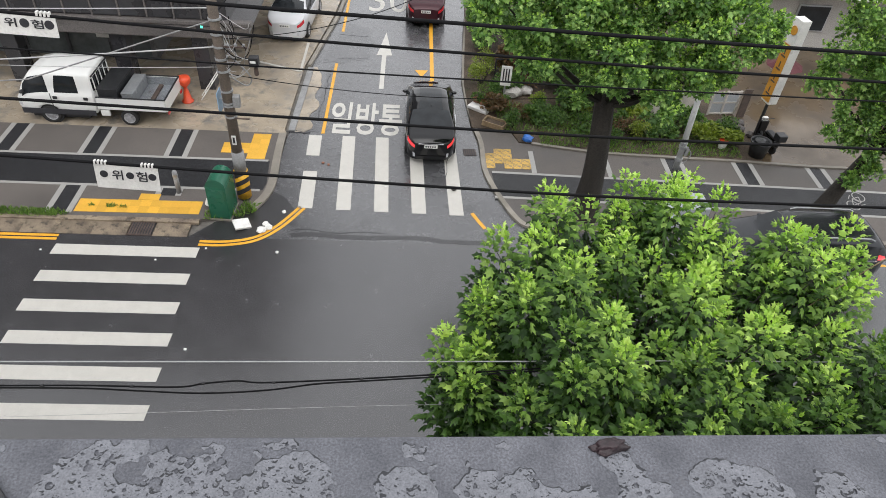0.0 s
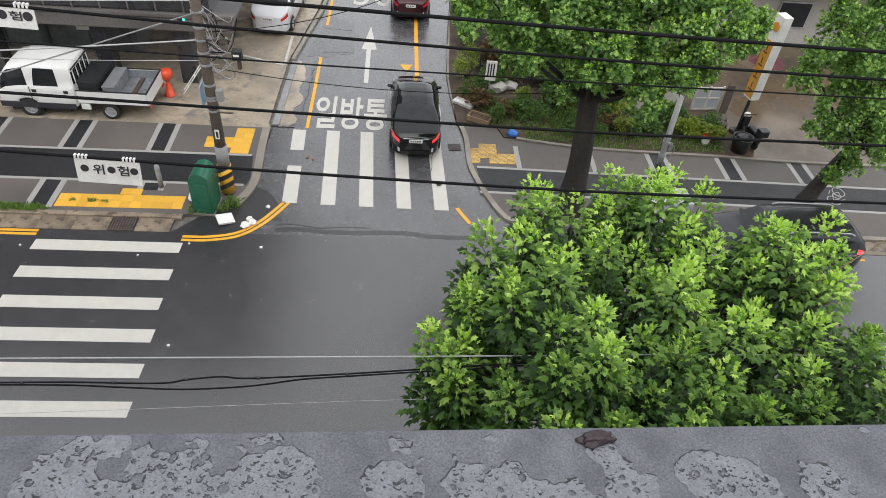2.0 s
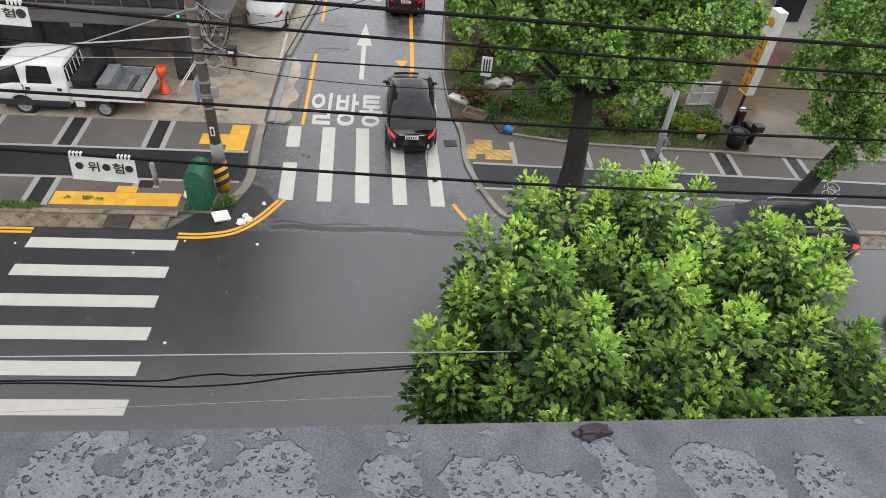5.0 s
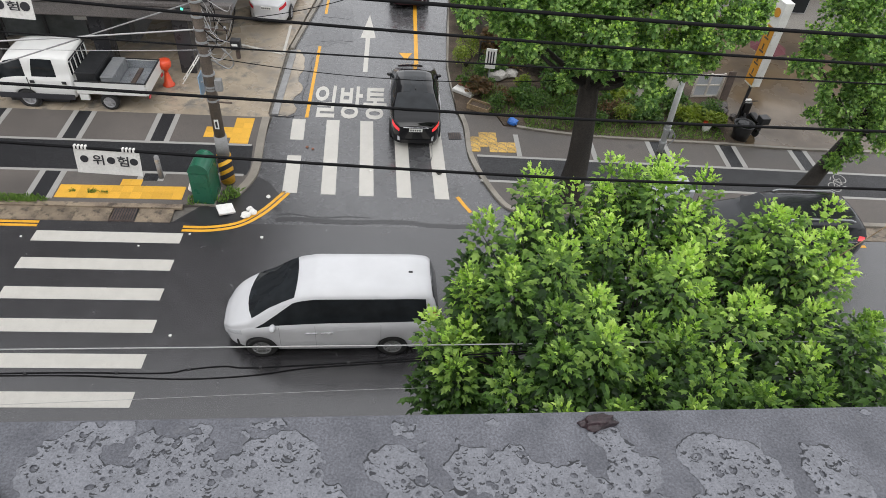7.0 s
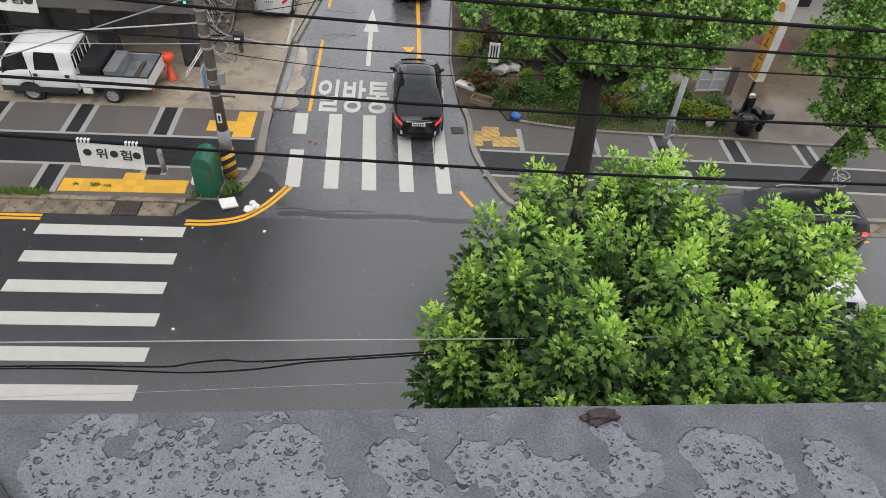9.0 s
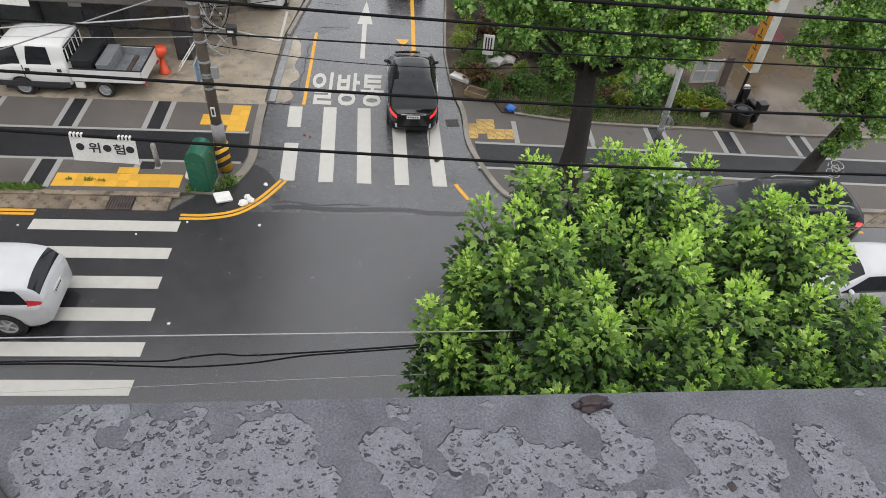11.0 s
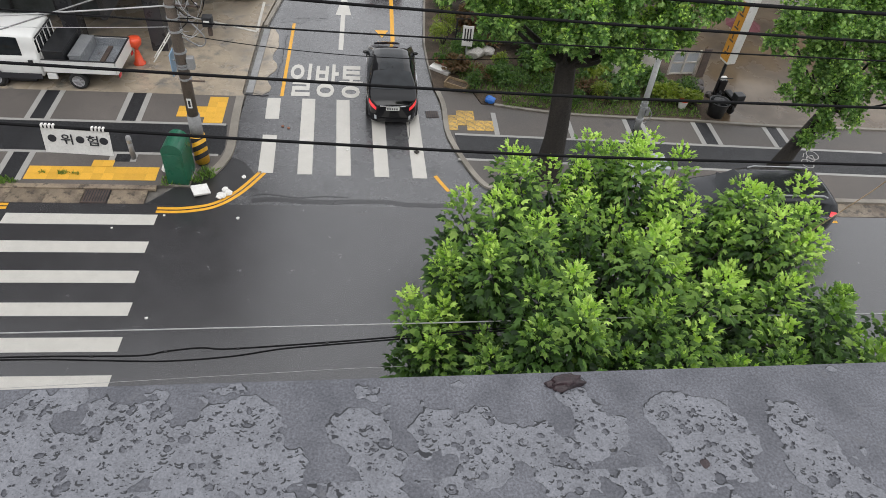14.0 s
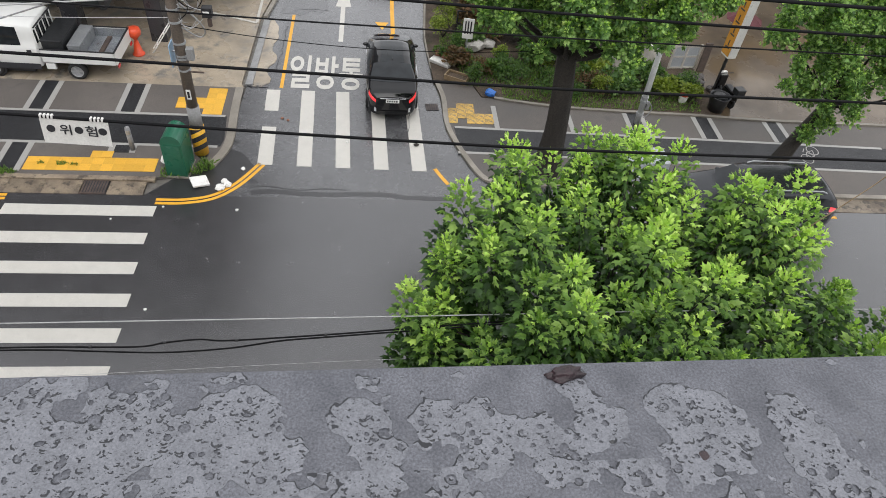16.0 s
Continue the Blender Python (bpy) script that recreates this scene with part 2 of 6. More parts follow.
M_STEEL = surf("galvanised_steel", (0.48, 0.49, 0.50), (0.40, 0.41, 0.42), 3, 40, (0.35, 0.5), 0.1, 0.002, metal=0.6, grain=0.1)
M_PALEPOST = surf("pale_post_paint", (0.52, 0.53, 0.52), (0.43, 0.44, 0.43), 3, 40, (0.35, 0.5), 0.1, 0.002, grain=0.1, stain=(0.3, 0.3, 0.29))
M_CABLE = plain("cable_rubber", (0.008, 0.008, 0.009), 0.7)
M_CABLE.node_tree.nodes["Principled BSDF"].inputs["Specular IOR Level"].default_value = 0.12
M_PALECABLE = plain("pale_cable", (0.42, 0.42, 0.42), 0.5)
M_BARK = surf("dark_bark", (0.018, 0.015, 0.012), (0.032, 0.027, 0.022), 2.5, 18, (0.7, 0.9), 0.9, 0.03, grain=0.5, stretch=(1, 1, 0.25))
M_BEDGREY = surf("worn_bed_metal", (0.32, 0.34, 0.36), (0.24, 0.25, 0.27), 2, 25, (0.35, 0.5), 0.1, 0.002, metal=0.5, stain=(0.10, 0.07, 0.06))
M_GREYPL = surf("grey_toolbox_metal", (0.33, 0.34, 0.35), (0.27, 0.28, 0.29), 2, 25, (0.35, 0.5), 0.1, 0.002, metal=0.4, grain=0.1)
M_YBLK = plain("guard_yellow", (0.78, 0.42, 0.03), 0.4)
M_RUST = surf("rusty_mortar", (0.032, 0.016, 0.019), (0.010, 0.006, 0.008), 60, 400, (0.4, 0.6), 0.5, 0.002, grain=0.4)
M_IRON = surf("rusty_iron", (0.10, 0.07, 0.055), (0.06, 0.045, 0.04), 4, 50, (0.5, 0.7), 0.3, 0.003, grain=0.3)
M_WOOD = surf("weathered_wood", (0.34, 0.25, 0.15), (0.24, 0.17, 0.10), 3, 30, (0.6, 0.8), 0.3, 0.004, stretch=(1, 6, 1))
M_BLUE = plain("blue_plastic", (0.03, 0.16, 0.55), 0.35)
M_BLUESIGN = plain("blue_sign_enamel", (0.30, 0.45, 0.60), 0.35)
M_SIGNORANGE = plain("sign_orange", (0.62, 0.29, 0.035), 0.4)
M_TERRACOTTA = surf("terracotta", (0.30, 0.13, 0.08), (0.24, 0.10, 0.06), 3, 30, (0.6, 0.8), 0.2, 0.003)
M_BIN = surf("black_tub_rubber", (0.014, 0.015, 0.017), (0.022, 0.023, 0.025), 3, 20, (0.3, 0.5), 0.1, 0.003)
M_STONE = surf("pale_stone", (0.42, 0.40, 0.37), (0.33, 0.31, 0.29), 1.5, 30, (0.6, 0.8), 0.3, 0.01, stain=(0.22, 0.20, 0.18))
M_WHITEWASH = surf("weathered_whitewash", (0.62, 0.58, 0.53), (0.46, 0.43, 0.39), 2.0, 30, (0.5, 0.7), 0.2, 0.004, grain=0.15, stain=(0.25, 0.21, 0.17))
M_DARKROCK = surf("dark_wet_rock", (0.05, 0.042, 0.04), (0.10, 0.085, 0.075), 4, 30, (0.3, 0.6), 0.5, 0.01, grain=0.4)
M_REDCLOTH = surf("red_parasol_cloth", (0.085, 0.010, 0.015), (0.06, 0.008, 0.012), 2, 40, (0.6, 0.8), 0.2, 0.003, grain=0.15)
# Leaf tones mix age with painted light: near-black gaps, pale lit tips.
M_LEAF = leaf_mat("plane_leaf_mature_shaded", [(0.0, (0.010, 0.026, 0.007)), (0.5, (0.04, 0.09, 0.019)), (1.0, (0.11, 0.21, 0.05))], 0.3, 0.38)
M_LEAF_MID = leaf_mat("plane_leaf_mid_tone", [(0.0, (0.08, 0.165, 0.034)), (0.6, (0.178, 0.30, 0.06)), (1.0, (0.27, 0.40, 0.10))], 0.3, 0.38)
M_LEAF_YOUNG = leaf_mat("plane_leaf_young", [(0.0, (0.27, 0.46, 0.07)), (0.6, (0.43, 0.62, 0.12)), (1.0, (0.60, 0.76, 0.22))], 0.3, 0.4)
M_LEAF_FAR = leaf_mat("street_tree_leaf", [(0.0, (0.05, 0.105, 0.033)), (0.5, (0.15, 0.28, 0.075)), (1.0, (0.38, 0.54, 0.18))], 0.32)
M_SHRUB = leaf_mat("shrub_leaf", [(0.0, (0.03, 0.075, 0.018)), (0.6, (0.065, 0.13, 0.028)), (1.0, (0.12, 0.19, 0.045))], 0.25)
M_SHRUB_YEL = leaf_mat("yellow_shrub_leaf", [(0.0, (0.10, 0.15, 0.02)), (1.0, (0.22, 0.27, 0.04))], 0.25)
M_SHRUB_RED = leaf_mat("dry_shrub_leaf", [(0.0, (0.06, 0.05, 0.02)), (1.0, (0.15, 0.08, 0.04))], 0.2)
M_GRASS = leaf_mat("grass_blade", [(0.0, (0.07, 0.14, 0.03)), (1.0, (0.21, 0.32, 0.085))], 0.3)


# ---- mesh helpers ----
def link(name, me, material, parent=None, label="", smooth=False):
    for m in material if isinstance(material, (list, tuple)) else [material]:
        me.materials.append(m)
    if smooth:
        for p in me.polygons:
            p.use_smooth = True
    ob = new(name, me)
    if parent is not None:
        ob.parent = parent
    if label:
        ob["label"] = label
    return ob


def part(name, bm, material, parent=None, label="", smooth=False):
    me = bpy.data.meshes.new(name)
    bm.to_mesh(me)
    bm.free()
    return link(name, me, material, parent, label, smooth)


def from_lists(name, verts, faces, material, parent=None, label="", smooth=False):
    me = bpy.data.meshes.new(name)
    me.from_pydata(verts, [], faces)
    me.validate()
    return link(name, me, material, parent, label, smooth)


def empty(name, m=None, label="", category="", group="", kind=""):
    ob = new(name)
    ob.empty_display_size = 0.2
    if m is not None:
        ob.matrix_basis = m
    return tagged(ob, label, category, group, kind)


def box(bm, x0, x1, y0, y1, z0, z1, m=None, bevel=0.0):
    r = bmesh.ops.create_cube(bm, size=1)
    v = r["verts"]
    bmesh.ops.transform(bm, verts=v, matrix=Matrix.LocRotScale(((x0 + x1) / 2, (y0 + y1) / 2, (z0 + z1) / 2), None, (x1 - x0, y1 - y0, z1 - z0)))
    if bevel:
        es = list({e for w in v for e in w.link_edges})
        got = bmesh.ops.bevel(bm, geom=es, offset=bevel, segments=2, affect="EDGES", profile=0.6)
        v = list({w for f in got["faces"] for w in f.verts} | {w for w in v if w.is_valid})
    if m is not None:
        bmesh.ops.transform(bm, verts=v, matrix=m)
    return v


def boxed(*a, **k):
    bm = bmesh.new()
    box(bm, *a, **k)
    return bm


def prism(pts, z0, z1, bevel=0.0):
    """An upright block over the plan polygon pts."""
    bm = bmesh.new()
    f = bm.faces.new([bm.verts.new((x, y, z0)) for x, y in pts])
    r = bmesh.ops.extrude_face_region(bm, geom=[f])
    bmesh.ops.translate(bm, verts=[v for v in r["geom"] if isinstance(v, bmesh.types.BMVert)], vec=(0, 0, z1 - z0))
    bmesh.ops.recalc_face_normals(bm, faces=bm.faces)
    if bevel:
        es = [e for e in bm.edges if all(abs(v.co.z - z1) < 1e-5 for v in e.verts)]
        bmesh.ops.bevel(bm, geom=es, offset=bevel, segments=2, affect="EDGES")
    return bm


def cyl(bm, p, q, r0, r1=None, seg=12, caps=True):
    """A tapered rod from p to q."""
    p, q = Vector(p), Vector(q)
    d = q - p
    got = bmesh.ops.create_cone(bm, cap_ends=caps, segments=seg, radius1=r0, radius2=r0 if r1 is None else r1, depth=d.length)
    m = Matrix.Translation((p + q) / 2) @ d.to_track_quat("Z", "Y").to_matrix().to_4x4()
    bmesh.ops.transform(bm, verts=got["verts"], matrix=m)
    return got["verts"]


def rod(*a, **k):
    bm = bmesh.new()
    cyl(bm, *a, **k)
    return bm


def lathe(profile, seg=20):
    """A turned shape from (radius, height) pairs."""
    bm = bmesh.new()
    rings = [[bm.verts.new((r * math.cos(a), r * math.sin(a), z)) for a in (2 * math.pi * k / seg for k in range(seg))] for r, z in profile]
    for a, b in zip(rings, rings[1:]):
        for k in range(seg):
            bm.faces.new((a[k], a[(k + 1) % seg], b[(k + 1) % seg], b[k]))
    bm.faces.new(rings[0][::-1])
    bm.faces.new(rings[-1])
    return bm


def tube(points, r, seg=8):
    """A round cable through points."""
    pts = [Vector(p) for p in points]
    verts, faces = [], []
    for i, p in enumerate(pts):
        d = (pts[min(i + 1, len(pts) - 1)] - pts[max(i - 1, 0)]).normalized()
        a = d.cross(Vector((0, 0, 1)) if abs(d.z) < 0.9 else Vector((1, 0, 0))).normalized()
        b = d.cross(a)
        for k in range(seg):
            t = 2 * math.pi * k / seg
            verts.append(p + r * (math.cos(t) * a + math.sin(t) * b))
    for i in range(len(pts) - 1):
        for k in range(seg):
            faces.append((i * seg + k, i * seg + (k + 1) % seg, (i + 1) * seg + (k + 1) % seg, (i + 1) * seg + k))
    return verts, faces


def sagging(p, q, sag, n=24):
    p, q = Vector(p), Vector(q)
    return [p.lerp(q, i / n) - Vector((0, 0, 4 * sag * (i / n) * (1 - i / n))) for i in range(n + 1)]


def ribbon(line, w0, w1, z0, z1):
    """A band along a plan line, between two offsets to its left."""
    n = len(line)
    left, right = [], []
    for i in range(n):
        a, b = Vector(line[max(i - 1, 0)]), Vector(line[min(i + 1, n - 1)])
        d = (b - a).normalized()
        nrm = Vector((-d.y, d.x))
        p = Vector(line[i])
        left.append(p + nrm * w1)
        right.append(p + nrm * w0)
    bm = bmesh.new()
    rows = [[bm.verts.new((*p, z)) for p in side] for side, z in ((right, z0), (right, z1), (left, z1), (left, z0))]
    for i in range(n - 1):
        for a, b in zip(rows, rows[1:] + rows[:1]):
            bm.faces.new((a[i], a[i + 1], b[i + 1], b[i]))
    bm.faces.new([r[0] for r in rows])
    bm.faces.new([r[-1] for r in rows][::-1])
    bmesh.ops.recalc_face_normals(bm, faces=bm.faces)
    return bm


def smooth_line(pts, n=8):
    """A rounded line through plan points."""
    out = []
    for i in range(len(pts) - 1):
        p0, p1, p2, p3 = (Vector(pts[min(max(i + k, 0), len(pts) - 1)]) for k in (-1, 0, 1, 2))
        for s in range(n):
            t = s / n
            out.append(0.5 * (2 * p1 + (p2 - p0) * t + (2 * p0 - 5 * p1 + 4 * p2 - p3) * t * t + (3 * p1 - p0 - 3 * p2 + p3) * t ** 3))
    out.append(Vector(pts[-1]))
    return out


def letters(name, text, m, width, height, thick, material, parent=None, bold=0.0):
    """Writing as a thin solid mesh, set to a width and a height, its lower left corner at m."""
    cu = bpy.data.curves.new(name, "FONT")
    cu.body, cu.extrude, cu.offset, cu.resolution_u = text, 0.01, bold, 3
    tmp = bpy.data.objects.new(name, cu)
    scene.collection.objects.link(tmp)
    me = bpy.data.meshes.new_from_object(tmp.evaluated_get(bpy.context.evaluated_depsgraph_get()))
    bpy.data.objects.remove(tmp)
    co = np.array([v.co for v in me.vertices])
    lo, hi = co.min(0), co.max(0)
    k = np.array([width, height, thick]) / (hi - lo)
    for v, c in zip(me.vertices, (co - lo) * k):
        v.co = c
    me.materials.clear()
    ob = link(name, me, material, parent)
    ob.matrix_basis = m
    return ob


# ---- ground, roads, pavements ----
KERB_Z = 0.06
ground = tagged(part("ground", boxed(-600, 600, -600, 600, -0.5, -0.06), M_GROUND), "grey open ground under and around the street", "ground", kind="structure")
road = tagged(part("road", boxed(-95, 115, -7.4, 0.9, -0.055, 0.0), M_ASPHALT), "wet dark asphalt main road after rain", "road", kind="structure")
side_edge_l = [(1.2, 2.3), (1.62, 3.4), (1.62, 5.3), (1.66, 6.5), (1.75, 11.4), (2.45, 16.4), (2.7, 20), (3.2, 60)]
side_edge_r = [(9.9, 60), (8.6, 20), (8.2, 15.2), (7.95, 10.5), (8.15, 7.6), (8.36, 6.3), (8.44, 4.4), (8.8, 3.2), (9.2, 2.2), (9.8, 1.8), (20.4, 1.8), (21.8, 0.9)]
side_road = tagged(part("side_road", prism([(-0.4, 0.9), (0.2, 1.6)] + side_edge_l + side_edge_r, -0.055, -0.001), M_ASPHALT_SIDE),
                   "worn wet grey asphalt one-way side road", "road", kind="structure")
pave_l = tagged(part("pavement_west", prism([(-95, 1.6), (-0.3, 1.6), (0.5, 1.75), (1.2, 2.3), (1.6, 3.4), (1.6, 5.3), (1.62, 6.45), (-95, 6.45)], -0.055, KERB_Z, 0.01), M_WALK),
                "damp grey concrete pavement with painted bands", "pavement", kind="structure")
right_walk = [(8.34, 7.25), (8.46, 6.3), (8.52, 4.4), (8.9, 3.2), (9.3, 2.2), (9.9, 1.75), (10.8, 1.7), (20.3, 1.7), (21.6, 1.42), (115, 1.42), (115, 5.6), (22.5, 5.5), (17.6, 5.7), (12.9, 5.9), (10.3, 6.35), (9.85, 6.4), (9.6, 7.2)]
pave_r = tagged(part("pavement_east", prism(right_walk, -0.055, KERB_Z, 0.01), M_WALK),
                "damp grey concrete pavement under the street trees", "pavement", kind="structure")
pave_near = tagged(part("pavement_south", boxed(-95, 115, -13.6, -7.4, -0.055, 0.14), M_WALK), "grey pavement in front of the building", "pavement", kind="structure")
forecourt = tagged(part("forecourt", prism([(-60, 6.45), (1.62, 6.45), (1.5, 6.7), (1.6, 11.4), (2.3, 16.4), (2.6, 20), (3.0, 60), (-60, 60)], -0.055, KERB_Z - 0.008), M_TAN),
                   "wet tan concrete forecourt of the building", "pavement", kind="structure")
broken = [(1.86, 6.6)]
rng = random.Random(4)
for k in range(18):
    y = 6.6 + k * 0.27
    broken.append((2.38 + 0.10 * math.sin(k * 1.1) + rng.uniform(-0.07, 0.07) - (0.2 if k in (0, 17) else 0), y))
broken += [(2.1, 11.5), (1.95, 11.5)]
patch_tan = part("concrete_apron", prism(broken, -0.03, 0.02, 0.008), M_TAN, side_road, "broken-edged tan concrete strip")
part("asphalt_patch", prism([(2.3, 11.9), (2.75, 12.05), (3.1, 11.85), (3.5, 12.3), (3.95, 12.2), (4.2, 12.7), (4.05, 13.3), (4.3, 14.0), (4.0, 14.6), (4.05, 15.2), (3.6, 15.45), (3.0, 15.9), (2.75, 15.3), (2.6, 14.2), (2.35, 13.0)], -0.03, 0.004), M_PATCH, side_road)
part("asphalt_patch", prism([(2.25, 6.7), (2.78, 6.7), (2.82, 11.8), (2.6, 11.6), (2.45, 8.6)], -0.03, 0.003), M_PATCH, side_road)
drain = tagged(part("drain_channel", ribbon([(1.62, 6.7), (1.75, 11.4)], -0.24, 0.0, -0.02, 0.05), M_SLEEVE), "grey steel drain channel cover along the forecourt", "drain", kind="structure")
tagged(part("kerb_side", ribbon([(1.75, 11.5), (2.48, 16.4), (2.75, 20.0)], -0.10, 0.05, -0.02, 0.10), M_KERB), "pale concrete kerb beside the side road", "kerb", kind="structure")
garden = tagged(part("garden_bed", prism([(8.2, 7.26), (9.61, 7.22), (9.86, 6.42), (10.3, 6.36), (12.9, 5.92), (17.6, 5.72), (18.6, 5.7), (18.6, 10.4), (19.3, 14), (19.3, 30), (8.9, 30), (8.3, 15), (8.05, 10.5)], -0.055, 0.09), M_SOIL),
                "dark planted soil bed with weeds", "soil", kind="structure")
gas_yard = tagged(part("yard", prism([(18.6, 5.72), (22.5, 5.52), (115, 5.62), (115, 60), (19.3, 60), (19.3, 14), (18.6, 10.4)], -0.055, 0.05), M_YARD),
                  "wet brown concrete yard of the filling station", "yard", kind="structure")
tagged(part("kerb_corner", ribbon(smooth_line([(1.08, 2.3), (1.42, 3.3), (1.36, 5.2), (1.34, 6.45)], 6), -0.26, 0.0, 0.0, KERB_Z + 0.012), M_KERB), "pale worn concrete corner kerb", "kerb", kind="structure")
tagged(part("kerb_east", ribbon(smooth_line([(8.6, 20), (8.25, 15.2), (8.0, 10.6), (8.2, 7.6), (8.4, 6.3), (8.48, 4.4), (9.22, 2.2), (9.85, 1.68), (10.8, 1.62), (15, 1.62), (20.2, 1.62), (21.6, 1.38), (40, 1.38), (60, 1.38)], 6), 0.0, 0.17, -0.02, KERB_Z + 0.012), M_KERB),
       "pale worn concrete kerb round the corner", "kerb", kind="structure")
kerb_w = tagged(part("kerb_west", boxed(-95, -0.25, 1.44, 1.62, -0.02, KERB_Z + 0.012, bevel=0.012), M_GUTTER), "dirty brown-stained concrete kerb", "kerb", kind="structure")
tagged(part("kerb_south", boxed(-95, 115, -7.52, -7.38, -0.02, 0.15, bevel=0.012), M_KERB), "grey concrete kerb", "kerb", kind="structure")

part("dirty_corner", prism([(-0.35, 0.92), (0.25, 1.6), (0.9, 1.95), (1.3, 2.35), (1.66, 3.1), (2.05, 2.9), (2.45, 2.3), (2.1, 1.5), (1.5, 1.0), (0.6, 0.8)], -0.02, 0.0035), M_SEAM, side_road)
rng = random.Random(21)
seam_line = [(2.5 + 0.35 * k, 1.1 + 0.05 * math.sin(k * 0.8) + rng.uniform(-0.03, 0.03) - (0.02 * max(0, k - 11))) for k in range(19)]
part("tar_seam", ribbon(seam_line, -0.10, 0.09, -0.02, 0.003), M_SEAM, road)
part("tar_seam", ribbon([(x, y + 0.2 + 0.06 * math.sin(x * 3)) for x, y in seam_line[:9]], -0.03, 0.02, -0.02, 0.0025), M_SEAM, road)
tagged(part("gutter_east", boxed(19.3, 80, 0.74, 1.36, -0.05, 0.014), M_GUTTER), "brown stained concrete gutter along the kerb", "gutter", kind="structure")

tagged(part("kerb_garden", ribbon(smooth_line([(10.3, 6.34), (12.9, 5.9), (17.6, 5.7), (22.5, 5.5), (40, 5.53), (60, 5.55)], 5), -0.05, 0.07, -0.02, 0.12), M_KERB), "low stained concrete edging along the garden and yard", "kerb", kind="structure")

# bike lanes, lines and bands on the pavements
bike_w = tagged(part("bike_lane_west", prism([(-95, 3.12), (1.33, 3.12), (1.4, 3.5), (1.3, 4.72), (-95, 4.72)], 0.0, KERB_Z + 0.004), M_BIKE), "dark wet asphalt cycle lane", "cycle lane", kind="structure")


def skew(x, y):
    """East of the side road the lines run slightly towards the main road."""
    return (x, y - 0.03 * (x - 8.7))


bike_e = tagged(part("bike_lane_east", prism([skew(8.85, 3.22), skew(24, 3.22), (115, 2.76), (115, 4.1), skew(24, 4.56), skew(8.72, 4.56)], 0.0, KERB_Z + 0.004), M_BIKE), "dark wet asphalt cycle lane", "cycle lane", kind="structure")
LZ = KERB_Z + 0.008
for y in (3.06, 4.68):
    part("lane_line", boxed(-60, 1.25, y, y + 0.11, 0.03, LZ), M_WALK_LINE, pave_l)
for y in (3.14, 4.5):
    part("lane_line", prism([skew(8.75, y), skew(24, y), skew(24, y + 0.11), skew(8.75, y + 0.11)], 0.03, LZ), M_WALK_LINE, pave_r)
for k in range(-4, 1):
    x = -2.1 + 2.78 * k
    for dx in (-0.10, 0.50):
        part("band", boxed(x + dx, x + dx + 0.17, 4.79, 6.43, 0.03, LZ), M_WALK_LINE, pave_l)
    part("dark_band", boxed(x + 0.07, x + 0.5, 4.79, 6.43, 0.03, LZ - 0.003), M_BIKE, pave_l)
    x = -4.78 + 2.95 * (k + 1)
    for dx in (-0.06, 0.56):
        part("band", boxed(x + dx, x + dx + 0.17, 1.74 if x < -4.2 else 2.7, 3.06, 0.03, LZ), M_WALK_LINE, pave_l)
    part("dark_band", boxed(x + 0.11, x + 0.56, 1.74 if x < -4.2 else 2.7, 3.06, 0.03, LZ - 0.003), M_BIKE, pave_l)
for x in (10.12, 12.75, 14.85, 15.45, 17.4, 18.0, 20.05, 20.6):
    x1, y1 = skew(x, 4.62)
    part("band", prism([(x1, y1), (x1 + 0.17, y1), (x1 + 0.17, y1 + 1.3), (x1, y1 + 1.3)], 0.03, LZ), M_WALK_LINE, pave_r)
for x in (15.02, 17.57, 20.22):
    x1, y1 = skew(x, 4.62)
    part("dark_band", prism([(x1, y1), (x1 + 0.43, y1), (x1 + 0.43, y1 + 1.3), (x1, y1 + 1.3)], 0.03, LZ - 0.003), M_BIKE, pave_r)

# cycle symbol on the lane
for cx, cy in ((20.85, 3.38), (21.25, 3.86)):
    ring = [(cx + 0.2 * math.cos(a), cy + 0.24 * math.sin(a)) for a in (2 * math.pi * k / 20 for k in range(21))]
    part("cycle_mark", ribbon(ring, -0.016, 0.016, 0.05, LZ), M_WALK_LINE, pave_r)
for a, b in (((20.85, 3.38), (21.2, 3.55)), ((21.2, 3.55), (21.25, 3.86)), ((20.85, 3.38), (20.98, 3.75)), ((20.98, 3.75), (21.25, 3.86)), ((20.98, 3.75), (21.2, 3.55)), ((20.85, 3.75), (20.98, 3.95)), ((21.3, 3.45), (21.12, 3.4))):
    part("cycle_mark", ribbon([a, b], -0.014, 0.014, 0.05, LZ), M_WALK_LINE, pave_r)

# road markings
RZ = 0.005
for k in range(7):
    y, x = -1.072 * k, 0.0 + (0.03 * k if k > 2 else 0.0)
    part("crosswalk_stripe", prism([(x - 4.0, y), (x, y), (x + 0.02, y + 0.42), (x - 3.98, y + 0.42)], -0.02, RZ), M_WHITE_LINE, road)
for k in range(5):
    xr = 2.98 + 1.178 * k
    spans = [(2.37, 4.32), (5.22, 6.47)] if k == 0 else [(2.37 - 0.03 * k, 6.49)]
    for y0, y1 in spans:
        a, b = xr - 0.035 * (y0 - 2.37), xr - 0.035 * (y1 - 2.37)
        part("crosswalk_stripe", prism([(a - 0.45, y0), (a, y0), (b, y1), (b - 0.45, y1)], -0.02, RZ), M_WHITE_LINE, side_road)
